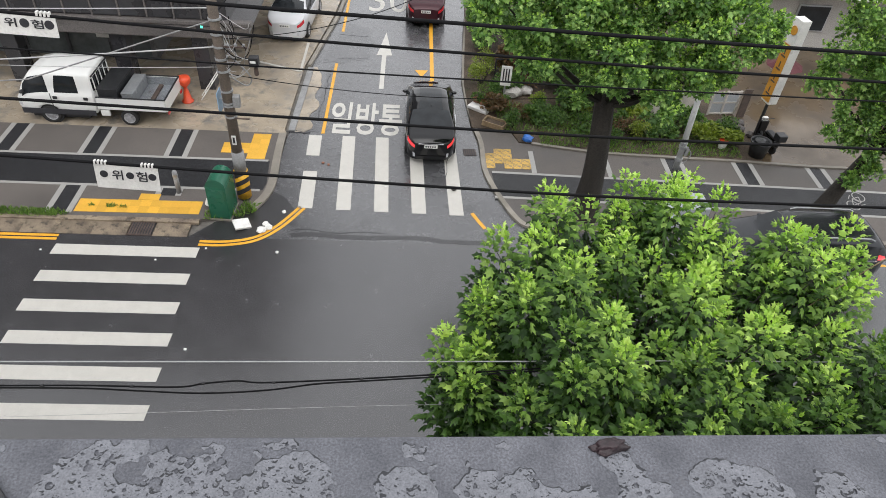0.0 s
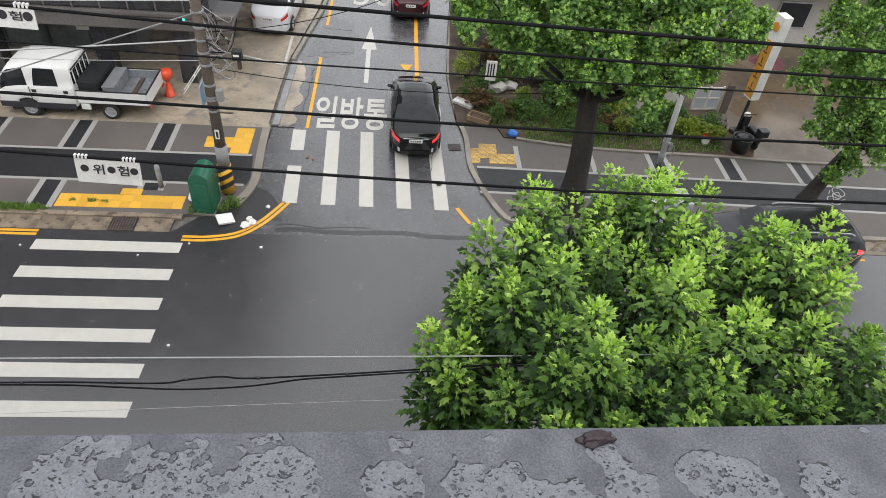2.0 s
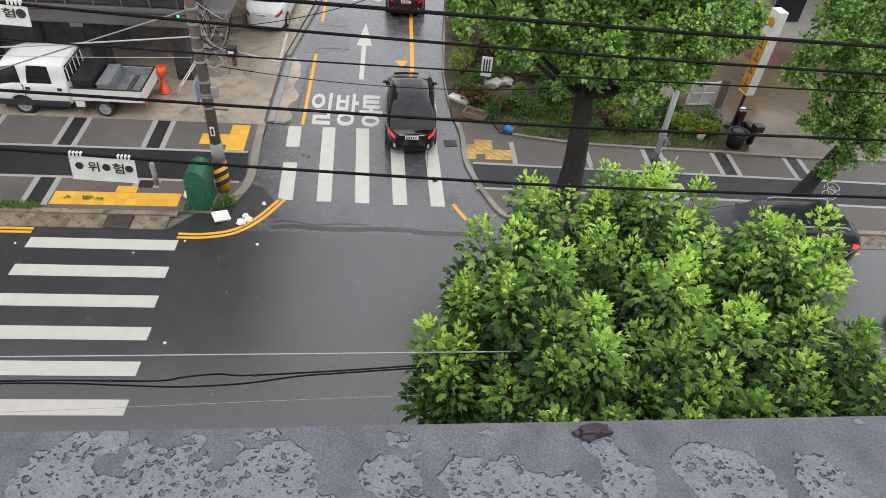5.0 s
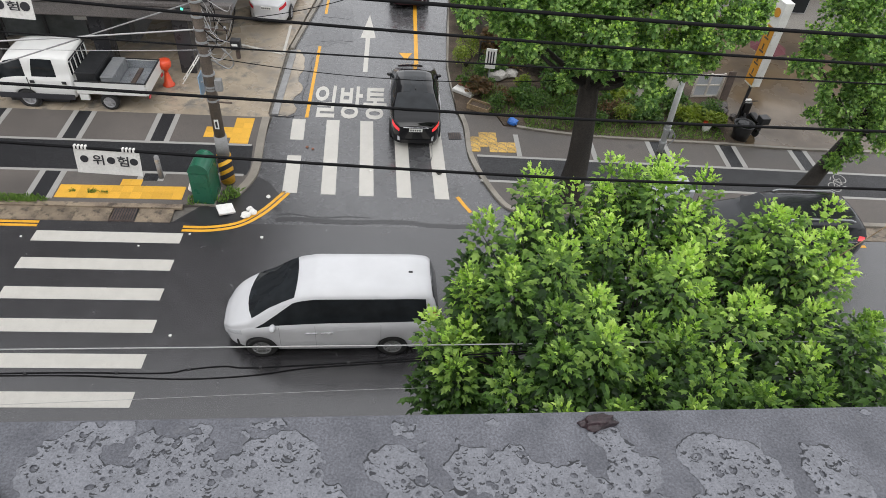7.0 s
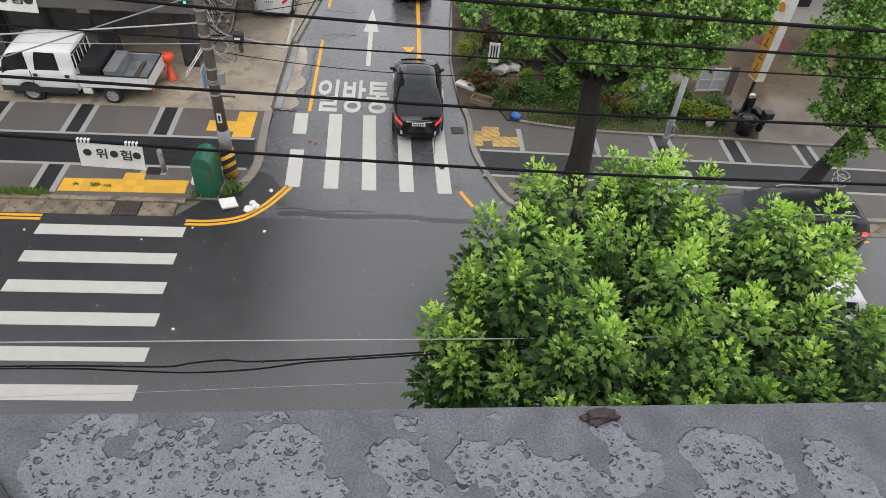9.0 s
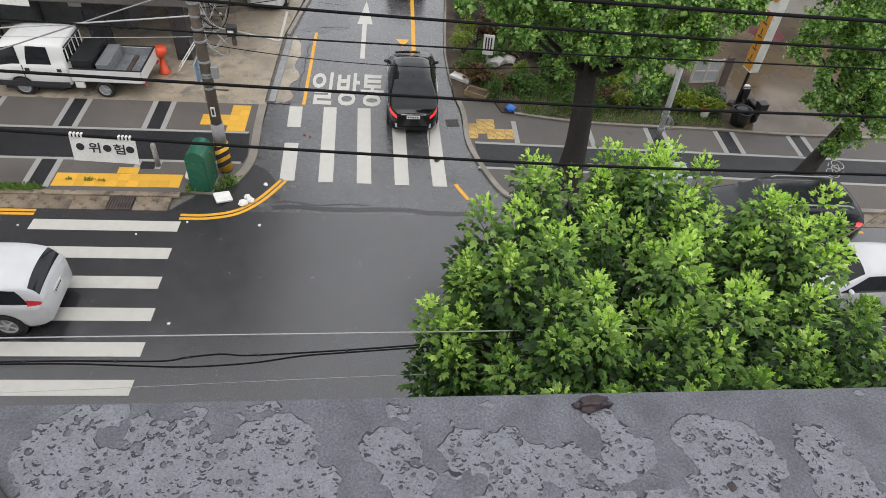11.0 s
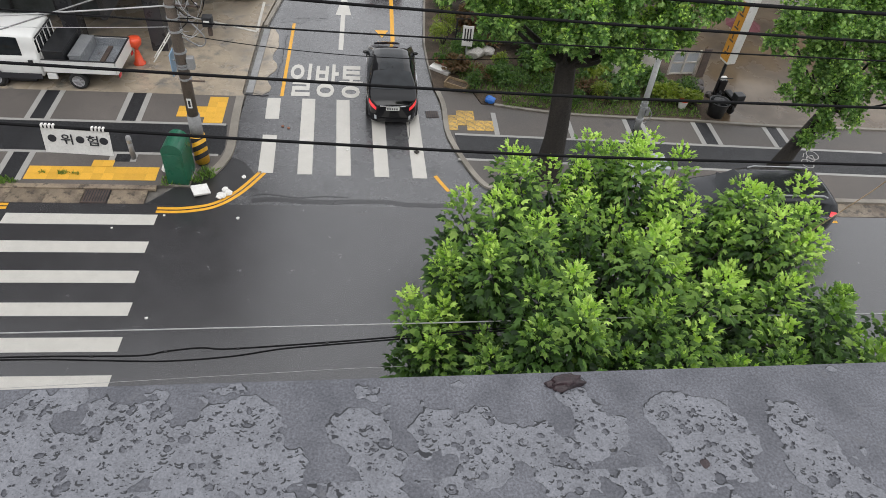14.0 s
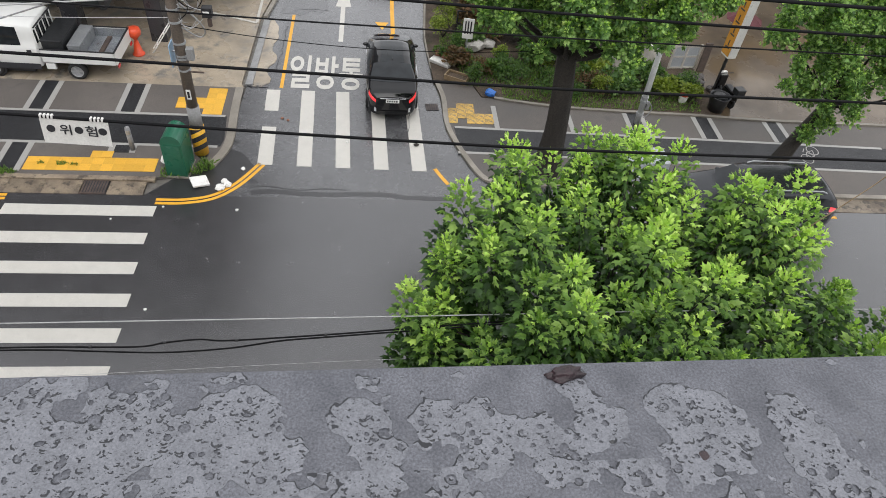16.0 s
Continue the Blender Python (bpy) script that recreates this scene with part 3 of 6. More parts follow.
for off in (0.0, 0.15):
    part("yellow_line", boxed(-60, -4.05, 0.58 + off, 0.68 + off, -0.02, RZ), M_YELLOW_LINE, road)
    part("yellow_line", ribbon(smooth_line([(-0.06, 0.50), (0.72, 0.52), (1.55, 0.76), (2.2, 1.38), (2.78, 2.34)], 8), off, off + 0.10, -0.02, RZ), M_YELLOW_LINE, road)
    part("yellow_line", ribbon(smooth_line([(7.9, 2.36), (8.08, 1.98), (8.27, 1.62)], 4), off, off + 0.12, -0.02, RZ), M_YELLOW_LINE, road) if off == 0 else None
    for x in range(11, 60, 3):
        part("yellow_line", boxed(x - 0.2, x + 0.5, 0.45 + off, 0.55 + off, -0.02, RZ), M_YELLOW_LINE, road) if off == 0 else None
for y0, y1 in ((6.6, 11.9), (14.9, 21.0)):
    part("yellow_line", boxed(2.79, 2.91, y0, y1, -0.02, RZ), M_YELLOW_LINE, side_road)
part("yellow_line", boxed(6.70, 6.86, 10.4, 24, -0.02, RZ), M_YELLOW_LINE, side_road)
part("yellow_triangle", prism([(6.08, 11.62), (6.36, 11.02), (6.62, 11.64)], -0.02, RZ), M_YELLOW_LINE, side_road)
part("arrow_mark", prism([(4.68, 9.95), (4.86, 9.95), (4.86, 12.8), (5.10, 12.82), (4.78, 15.02), (4.46, 12.8), (4.68, 12.8)], -0.02, RZ), M_WHITE_LINE, side_road)
letters("road_writing", "일방통", pose(3.02, 6.62, RZ - 0.004), 2.62, 2.22, 0.004, M_WHITE_LINE, side_road, 0.020)
letters("road_writing", "30", pose(3.85, 17.25, RZ - 0.004), 1.85, 2.6, 0.004, M_WHITE_LINE, side_road)

# ---- building behind the parked truck ----
FX0, FX1, FY = -34.0, 0.15, 8.95
shell = empty("corner_building", None, "dark grey building on columns over an open ground floor", "building")
part("upper_wall", boxed(FX0, FX1 - 1.0, FY + 0.25, 22, 2.35, 17.4), M_DARKWALL, shell)
part("fascia", boxed(FX0, FX1, FY, FY + 0.25, 2.25, 2.72, bevel=0.04), M_FASCIA, shell, "rain-stained grey fascia band")
part("fascia", boxed(FX0, FX1 + 0.1, FY - 0.06, FY + 0.24, 2.75, 2.9, bevel=0.03), M_FASCIA, shell, "stained ledge")
part("soffit", boxed(FX0, FX1 - 0.12, FY + 0.252, 16, 2.26, 2.345), M_DARKWALL, shell)
rail_panels = [FX0 + 0.93 * k for k in range(int((FX1 - FX0) / 0.93))]
for x in rail_panels[-12:]:
    part("panel", boxed(x + 0.04, x + 0.88, FY + 0.08, FY + 0.16, 2.95, 3.75), M_COLUMN, shell)
    part("mullion", boxed(x - 0.03, x + 0.03, FY + 0.05, FY + 0.2, 2.91, 3.85), M_FASCIA, shell)
for s in range(4):
    for k in range(8):
        x = FX1 - 3.6 - k * 2.9
        z = 4.6 + 2.9 * s
        w = part("window", boxed(x, x + 1.7, FY + 0.2, FY + 0.27, z, z + 1.3), M_FASCIA, shell)
        part("pane", boxed(x + 0.06, x + 0.82, FY + 0.17, FY + 0.196, z + 0.06, z + 1.24), M_GLASS, w)
        part("pane", boxed(x + 0.88, x + 1.64, FY + 0.17, FY + 0.196, z + 0.06, z + 1.24), M_GLASS, w)
part("parapet", boxed(FX0, FX1 - 0.9, FY + 0.1, 22.1, 17.4, 18.0), M_FASCIA, shell)
for x in (-22.0, -15.2, -8.55, -4.65, -1.75):
    part("column", boxed(x - 0.28, x + 0.28, 9.25, 9.85, 0.04, 2.26, bevel=0.02), M_COLUMN, shell, "dark polished stone column")
part("shop_wall", boxed(-34, -4.4, 11.6, 11.8, 0.04, 2.26), M_DARKWALL, shell)
for k in range(9):
    x = -5.9 - 1.62 * k
    part("shop_window", boxed(x, x + 1.5, 11.5, 11.598, 0.12, 2.15), M_SHOPGLASS, shell, "dark shop glass")
    part("shop_mullion", boxed(x + 1.5, x + 1.62, 11.47, 11.6, 0.05, 2.2), M_COLUMN, shell)
part("side_wall", boxed(-4.4, -4.2, 11.4, 22, 0.04, 2.26), M_DARKWALL, shell)
part("back_wall", boxed(-4.2, -0.2, 20, 20.2, 0.04, 2.26), M_DARKWALL, shell)
part("kerb_line", ribbon([(-2.4, 12.0), (-0.9, 11.85), (0.02, 11.52), (1.5, 10.97)], -0.05, 0.05, 0.0, KERB_Z + 0.02), M_WHITE_LINE, forecourt)
part("kerb_line", ribbon([(1.5, 11.0), (1.5, 12.4), (1.5, 13.5)], -0.05, 0.05, 0.0, KERB_Z + 0.02), M_WHITE_LINE, forecourt)
# Two white bars leaning by the column; rungs and ladder form are made up.
rack = empty("white_leaning_bars", pose(-1.85, 8.62, KERB_Z - 0.008, 0, 36, 10), "two narrow white bars with added rungs leaning on the dark column", "ladder")
for y in (-0.16, 0.16):
    part("rail", rod((0, y, 0.0), (0, y, 1.5), 0.022, seg=8), M_WHITE, rack)
for z in (0.3, 0.8, 1.3):
    part("rung", rod((0, -0.16, z), (0, 0.16, z), 0.016, seg=8), M_WHITE, rack)
note = tagged(part("paper_notice", boxed(-6.42, -5.75, 11.44, 11.466, 0.9, 1.45, bevel=0.008), M_WHITE), "white paper notice on dark shop glass", "notice")

# ---- building under the camera ----
CZ = 12.8
own = empty("near_building", None, "rendered building with a granite-capped parapet", "building")
part("wall", boxed(-18, 30, -14.08, -13.82, 0.0, CZ - 0.05), M_WALL, own)
part("roof", boxed(-18, 30, -30, -14.085, 11.3, 11.6), M_WALL, own)
part("wall", boxed(-18, 30, -30.2, -30.0, 0.0, 12.6), M_WALL, own)
part("wall", boxed(-18.2, -18, -30, -13.9, 0.0, 12.6), M_WALL, own)
part("wall", boxed(30, 30.2, -30, -13.9, 0.0, 12.6), M_WALL, own)
coping_angle = radians(1.3)
coping = part("coping", boxed(-14, 22, -0.34, 0.0, -0.05, 0.0, bevel=0.0025), M_GRANITE, own, "wet speckled grey granite coping")
coping.matrix_basis = Matrix.Translation((5.93, -13.772, CZ)) @ Matrix.Rotation(coping_angle, 4, "Z")


# ---- vehicles ----
def wheel(parent, x, y, r, w, spokes=5, rim=None):
    side = 1 if y > 0 else -1
    hub = part("wheel", lathe([(r * 0.62, -w / 2), (r * 0.93, -w / 2), (r, -w * 0.32), (r, w * 0.32), (r * 0.93, w / 2), (r * 0.66, w / 2), (r * 0.62, w * 0.3), (0.02, w * 0.3)], 28), M_TYRE, parent, smooth=True)
    hub.matrix_basis = pose(x, y, r, -90 * side, 0, 0)
    bm = bmesh.new()
    for k in range(spokes):
        a = 2 * math.pi * k / spokes
        box(bm, r * 0.08, r * 0.62, -r * 0.065, r * 0.065, w * 0.33, w * 0.46, Matrix.Rotation(a, 4, "Z"))
    cyl(bm, (0, 0, w * 0.3), (0, 0, w * 0.48), r * 0.17, seg=14)
    ring = lathe([(r * 0.60, w * 0.31), (r * 0.60, w * 0.47), (r * 0.66, w * 0.49), (r * 0.66, w * 0.31)], 28)
    me = bpy.data.meshes.new("tmp")
    ring.to_mesh(me)
    ring.free()
    bm.from_mesh(me)
    bpy.data.meshes.remove(me)
    part("rim", bm, rim or M_ALLOY, hub)
    return hub


def curve1(pts, xs, soft=2):
    v = np.interp(xs, [p[0] for p in pts], [p[1] for p in pts])
    for _ in range(soft):
        p = np.pad(v, 1, mode="edge")
        v = 0.25 * p[:-2] + 0.5 * p[1:-1] + 0.25 * p[2:]
    return v


def car_body(root, L, W, top, belt, plan, wheels, r, sill=0.22, tumble=0.80, paint=None, nst=100,
             shield=None, rear=None, sides=(), lights=(), roof_w=None, crown=0.05, arch=1.16, lean=(0.0, 0.0), rim=None, seams=()):
    """A lofted vehicle body, nose towards +x, with glass and lamps cut from the same skin, standing 4 mm proud.
    shield, rear: x-range of the glass; sides: x-ranges of the side windows; lights: (x0, x1, row0, row1, material, name)."""
    xs = np.linspace(-L / 2, L / 2, nst + 1)
    zt, zb, hw = curve1(top, xs), curve1(belt, xs), curve1(plan, xs, 3) * W / 2
    zb = np.minimum(zb, zt - 0.035)
    zs = np.full_like(xs, sill)
    lift = np.clip((np.abs(xs) - (L / 2 - 0.45)) / 0.45, 0, 1)
    zs = zs + 0.08 * lift ** 2
    zarch = zs.copy()
    for xw in wheels:
        d = (r * arch) ** 2 - (xs - xw) ** 2
        zarch = np.where(d > 0, np.maximum(zarch, r + np.sqrt(np.maximum(d, 0))), zarch)
    cab = np.clip((zt - zb - 0.05) / 0.35, 0, 1)
    rings = []
    for i, x in enumerate(xs):
        w, b, t, s, sa = hw[i], zb[i], zt[i], zs[i], zarch[i]
        wt = w * (1 - (1 - tumble) * cab[i])
        wsh = w * 0.985
        m1 = min(max(sa, s + 0.10), b - 0.02)
        m2 = min(max(sa + 0.02, s + 0.45 * (b - s)), b - 0.012)
        m3 = min(max(sa + 0.03, s + 0.80 * (b - s)), b - 0.006)
        wb = wsh * (1 - 0.035 * cab[i])
        half = [(w * 0.93, min(sa, b - 0.03)), (w * 0.985, m1), (w, m2), (w * 0.997, m3), (wsh, b)]
        for f in (0.06, 0.36, 0.66, 0.92):
            e = b + (t - 0.045 * min(1, (t - b) / 0.3) - b) * f
            half.append((wb + (wt - wb) * f ** 1.25, e))
        half += [(wt * 0.93, t - 0.006), (wt * 0.62, t + crown * 0.55 * min(1, (w / W) * 2.2 - 0.1)), (wt * 0.3, t + crown * 0.9 * 0.9), (0.0, t + crown * 0.9)]
        rings.append([(x, -y, z) for y, z in half] + [(x, y, z) for y, z in half[-2::-1]])
    nr = len(rings[0])
    verts = [p for ring in rings for p in ring]
    V = np.array(verts).reshape(nst + 1, nr, 3)
    faces = [(i * nr + j, (i + 1) * nr + j, (i + 1) * nr + j + 1, i * nr + j + 1) for i in range(nst) for j in range(nr - 1)]
    faces.append(tuple(range(nr)))
    faces.append(tuple(nst * nr + j for j in range(nr))[::-1])
    body = from_lists("body", verts, [f[::-1] for f in faces], paint, root, smooth=True)
    du, dv = np.gradient(V, axis=0), np.gradient(V, axis=1)
    nrm = np.cross(du, dv)
    nrm /= np.maximum(np.linalg.norm(nrm, axis=2, keepdims=True), 1e-6)
    cen = V.mean(1, keepdims=True)
    if ((V - cen) * nrm).sum() < 0:
        nrm = -nrm
    P = V + 0.006 * nrm

    def skin(name, x0, x1, j0, j1, material, label="", lean=(0.0, 0.0), bow=(0.0, 0.0), flip=False):
        """A patch of the skin from x0 to x1; lean draws in its upper ends, bow its outer corners."""
        rows, n = max(4, int((x1 - x0) / 0.05)), j1 - j0 + 1
        vs, fs = [], []
        for a in range(rows + 1):
            for j in range(j0, j1 + 1):
                f = (j - j0) / (n - 1)
                up = 1 - f if flip else f
                edge = (2 * f - 1) ** 2
                lo, hi = x0 + lean[0] * up ** 1.5 + bow[0] * edge, x1 - lean[1] * up ** 1.3 - bow[1] * edge
                u = (lo + (hi - lo) * a / rows + L / 2) / L * nst
                i = min(max(int(u), 0), nst - 1)
                vs.append(tuple(P[i, j] * (1 - (u - i)) + P[i + 1, j] * (u - i)))
        for a in range(rows):
            for c in range(n - 1):
                fs.append((a * n + c, (a + 1) * n + c, (a + 1) * n + c + 1, a * n + c + 1)[::-1])
        from_lists(name, vs, fs, material, body, label, smooth=True)
    top0, top1 = 9, nr - 10
    if shield:
        skin("windscreen", *shield, top0, top1, M_GLASS, "dark windscreen", bow=(0.05, 0.16))
    if rear:
        skin("rear_window", *rear, top0, top1, M_GLASS, "dark rear window", bow=(0.10 if rear[1] - rear[0] > 0.3 else 0.0, 0.03))
    if paint is M_BLACKPAINT:
        skin("roof_glass", -0.90, 0.44, 10, nr - 11, M_GLASS, "dark glass roof panel")
    for x0, x1 in sides:
        skin("side_window", x0, x1, 5, 8, M_GLASS, lean=lean)
        skin("side_window", x0, x1, nr - 9, nr - 6, M_GLASS, lean=lean, flip=True)
    for x in seams:
        skin("door_seam", x - 0.004, x + 0.004, 1, 4, M_SLEEVE)
        skin("door_seam", x - 0.004, x + 0.004, nr - 5, nr - 2, M_SLEEVE)
    for x0, x1, a, b, material, name in lights:
        skin(name, x0, x1, a, b, material)
        skin(name, x0, x1, nr - 1 - b, nr - 1 - a, material)
    under = boxed(-L / 2 + 0.35, L / 2 - 0.35, -W / 2 + 0.16, W / 2 - 0.16, 0.16, 0.5)
    part("underbody", under, M_TRIM, root)
    for xw in wheels:
        part("wheel_housing", rod((xw, -W / 2 + 0.05, r * 1.03), (xw, W / 2 - 0.05, r * 1.03), r * arch * 1.02, seg=28), M_TRIM, root)
    for xw in wheels:
        for s in (-1, 1):
            wheel(root, xw, s * (W / 2 - 0.11), r, 0.21, 5 if rim is None else 9, rim)
    return body


def mirror_pair(root, x, y, z, material, size=1.0):
    for s in (-1, 1):
        bm = bmesh.new()
        bmesh.ops.create_uvsphere(bm, u_segments=12, v_segments=8, radius=0.1)
        bmesh.ops.scale(bm, verts=bm.verts, vec=(0.65 * size, 1.05 * size, 0.62 * size))
        bmesh.ops.translate(bm, verts=bm.verts, vec=(x, s * (y + 0.07), z))
        part("wing_mirror", bm, material, root, smooth=True)


def plate(root, x, z, w=0.44, h=0.12, face=-1):
    p = part("number_plate", boxed(x - 0.012, x + 0.012, -w / 2, w / 2, z - h / 2, z + h / 2), M_PLATE, root)
    bm = bmesh.new()
    for k in range(5):
        y = -w / 2 + 0.06 + k * 0.075
        xx = x + face * 0.014
        box(bm, xx - 0.003, xx + 0.003, y, y + 0.045, z - h * 0.25, z + h * 0.25)
    part("bars", bm, M_INK, p)


def handles(root, xs, y, z, material):
    for x in xs:
        for s in (-1, 1):
            part("door_handle", boxed(x - 0.1, x + 0.1, s * y - 0.015, s * y + 0.02, z - 0.015, z + 0.015, bevel=0.008), material, root)


def saloon(name, m, label, paint, L=4.40, W=1.775, H=1.37, tail=M_RED, lit=M_LENS, group=""):
    """Four-door saloon with a sloping rear screen."""
    root = empty(name, m, label, "car", group)
    k, h = L / 4.53, H / 1.43
    top = [(-2.265, 0.84), (-2.18, 0.95), (-2.02, 1.02), (-1.86, 1.05), (-1.1, 1.29), (-0.55, 1.40), (-0.05, 1.43), (0.35, 1.41), (0.60, 1.34), (1.42, 0.99), (1.75, 0.89), (2.05, 0.77), (2.2, 0.66), (2.265, 0.54)]
    belt = [(-2.265, 0.80), (-2.0, 0.96), (-1.3, 1.02), (0, 0.97), (1.1, 0.91), (1.7, 0.78), (2.265, 0.49)]
    plan = [(-2.265, 0.52), (-2.22, 0.68), (-2.1, 0.82), (-1.9, 0.905), (-1.5, 0.97), (-0.8, 1), (0.8, 1), (1.4, 0.985), (1.8, 0.93), (2.05, 0.82), (2.2, 0.66), (2.265, 0.50)]
    sc = lambda ps, z=1: [(x * k, y * (h if z else 1)) for x, y in ps]
    body = car_body(root, L, W, sc(top), sc(belt), sc(plan, 0), (1.33 * k, -1.37 * k), 0.315, paint=paint, tumble=0.70, arch=1.07, sill=0.20,
                    shield=(0.50 * k, 1.40 * k), rear=(-1.72 * k, -0.88 * k), sides=((-1.42 * k, 1.22 * k),), lean=(0.55, 0.74), seams=(1.02 * k, -0.06 * k, -1.02 * k),
                    lights=((-2.25 * k, (-1.93 if paint is M_BLACKPAINT else -1.90) * k, 3, 5, tail, "tail_light"), (-2.265 * k, -2.20 * k, 1, 2, M_LENS, "reversing_light"), (1.74 * k, 2.14 * k, 3, 6, lit, "headlight"), (2.1 * k, 2.2 * k, 1, 2, M_AMBER, "fog_light"), (-1.4 * k, 1.15 * k, 4, 5, M_CHROME if paint is M_BLACKPAINT else M_TRIM, "window_trim")))
    mirror_pair(root, 0.92 * k, W / 2 - 0.06, 0.98 * h, paint)
    handles(root, (0.05 * k, -0.85 * k), W / 2 - 0.01, 0.80 * h, paint)
    plate(root, -L / 2 - 0.01, 0.78 * h)
    part("rear_bumper", boxed(-L / 2 - 0.015, -L / 2 + 0.14, -W * 0.30, W * 0.30, 0.28, 0.46, bevel=0.04), paint, root)
    part("grille", boxed(L / 2 - 0.1, L / 2 + 0.012, -0.4, 0.4, 0.3, 0.42, bevel=0.02), M_TRIM, root)
    part("aerial", boxed(-0.80 * k, -0.70 * k, -0.012, 0.012, 1.38 * h, 1.44 * h, bevel=0.008), paint, root)
    if paint is M_BLACKPAINT:
        part("boot_trim", boxed(-L / 2 - 0.02, -L / 2 + 0.01, -0.42, 0.42, 0.86 * h, 0.885 * h, bevel=0.006), M_CHROME, root, "chrome strip above the plate")
    for s in (-1, 1):
        part("door_pillar", boxed(-0.32 * k, -0.25 * k, s * W * 0.44 - 0.012, s * W * 0.44 + 0.012, 0.92 * h, 0.96 * h), M_TRIM, root)
    return root


def minivan(name, m, label, paint):
    L, W = 5.1, 1.90
    root = empty(name, m, label, "van")
    top = [(-2.55, 1.15), (-2.5, 1.52), (-2.42, 1.80), (-2.3, 1.88), (-1.9, 1.91), (0.3, 1.92), (0.68, 1.85), (1.02, 1.68), (1.92, 1.10), (2.2, 0.95), (2.44, 0.76), (2.55, 0.58)]
    belt = [(-2.55, 1.14), (-2.0, 1.16), (0, 1.13), (1.2, 1.08), (1.8, 0.97), (2.3, 0.74), (2.55, 0.52)]
    plan = [(-2.55, 0.80), (-2.46, 0.92), (-2.2, 0.98), (-1.5, 1), (1.2, 1), (1.7, 0.965), (2.1, 0.87), (2.35, 0.72), (2.48, 0.55), (2.55, 0.34)]
    car_body(root, L, W, top, belt, plan, (1.62, -1.48), 0.34, paint=paint, rim=M_SLEEVE, tumble=0.75, sill=0.22, arch=1.08,
             shield=(0.72, 1.94), rear=(-2.56, -2.37), sides=((-2.28, 1.72),), seams=(1.16, 0.33, -1.2), lean=(0.05, 0.9),
             lights=((-2.55, -2.42, 4, 7, M_RED, "tail_light"), (2.05, 2.42, 3, 5, M_LENS, "headlight"), (2.4, 2.5, 1, 2, M_LENS, "fog_light")))
    mirror_pair(root, 1.30, W / 2 - 0.04, 1.10, paint, 1.15)
    for s in (-1, 1):
        for x in (0.42, 0.06):
            part("door_handle", boxed(x - 0.14, x + 0.14, s * W / 2 - 0.01, s * W / 2 + 0.022, 0.87, 0.90, bevel=0.008), M_CHROME, root)
    plate(root, -L / 2 - 0.012, 0.72)
    part("aerial", boxed(-1.95, -1.85, -0.018, 0.018, 1.92, 1.985, bevel=0.012), M_TRIM, root)
    return root


def estate_suv(name, m, label, paint):
    L, W = 4.6, 1.84
    root = empty(name, m, label, "car")
    top = [(-2.3, 1.03), (-2.22, 1.30), (-1.98, 1.48), (-1.4, 1.54), (0.2, 1.55), (0.55, 1.48), (1.15, 1.08), (1.9, 0.98), (2.2, 0.84), (2.3, 0.68)]
    belt = [(-2.3, 0.98), (-1.5, 1.06), (0, 1.0), (1.2, 0.97), (2.0, 0.82), (2.3, 0.60)]
    plan = [(-2.3, 0.78), (-2.15, 0.92), (-1.7, 0.99), (1.2, 1), (1.8, 0.94), (2.15, 0.80), (2.3, 0.62)]
    car_body(root, L, W, top, belt, plan, (1.36, -1.34), 0.36, paint=paint, tumble=0.83, sill=0.28,
             shield=(0.5, 1.14), rear=(-2.24, -2.02), sides=((-2.0, 1.05),), lean=(0.2, 0.5),
             lights=((-2.26, -1.98, 4, 6, M_REDLIT if paint is M_SUVPAINT else M_RED, "tail_light"), (1.9, 2.2, 3, 5, M_LENS, "headlight")))
    mirror_pair(root, 0.8, W / 2 - 0.05, 1.05, paint, 1.1)
    for s in (-1, 1) if paint is M_SUVPAINT else ():
        vs, fs = tube([(-1.75, s * 0.66, 1.55), (-1.6, s * 0.66, 1.62), (0.0, s * 0.66, 1.63), (0.18, s * 0.66, 1.57)], 0.02)
        from_lists("roof_rail", vs, fs, M_STEEL, root, "silver roof rail")
        part("belt_trim", boxed(-1.95, 0.85, s * (W / 2 - 0.02) - 0.012, s * (W / 2 - 0.02) + 0.012, 0.985, 1.01), M_CHROME, root)
    handles(root, (0.0, -0.95), W / 2 - 0.01, 0.86, M_CHROME)
    plate(root, -L / 2 - 0.012, 0.82)
    return root


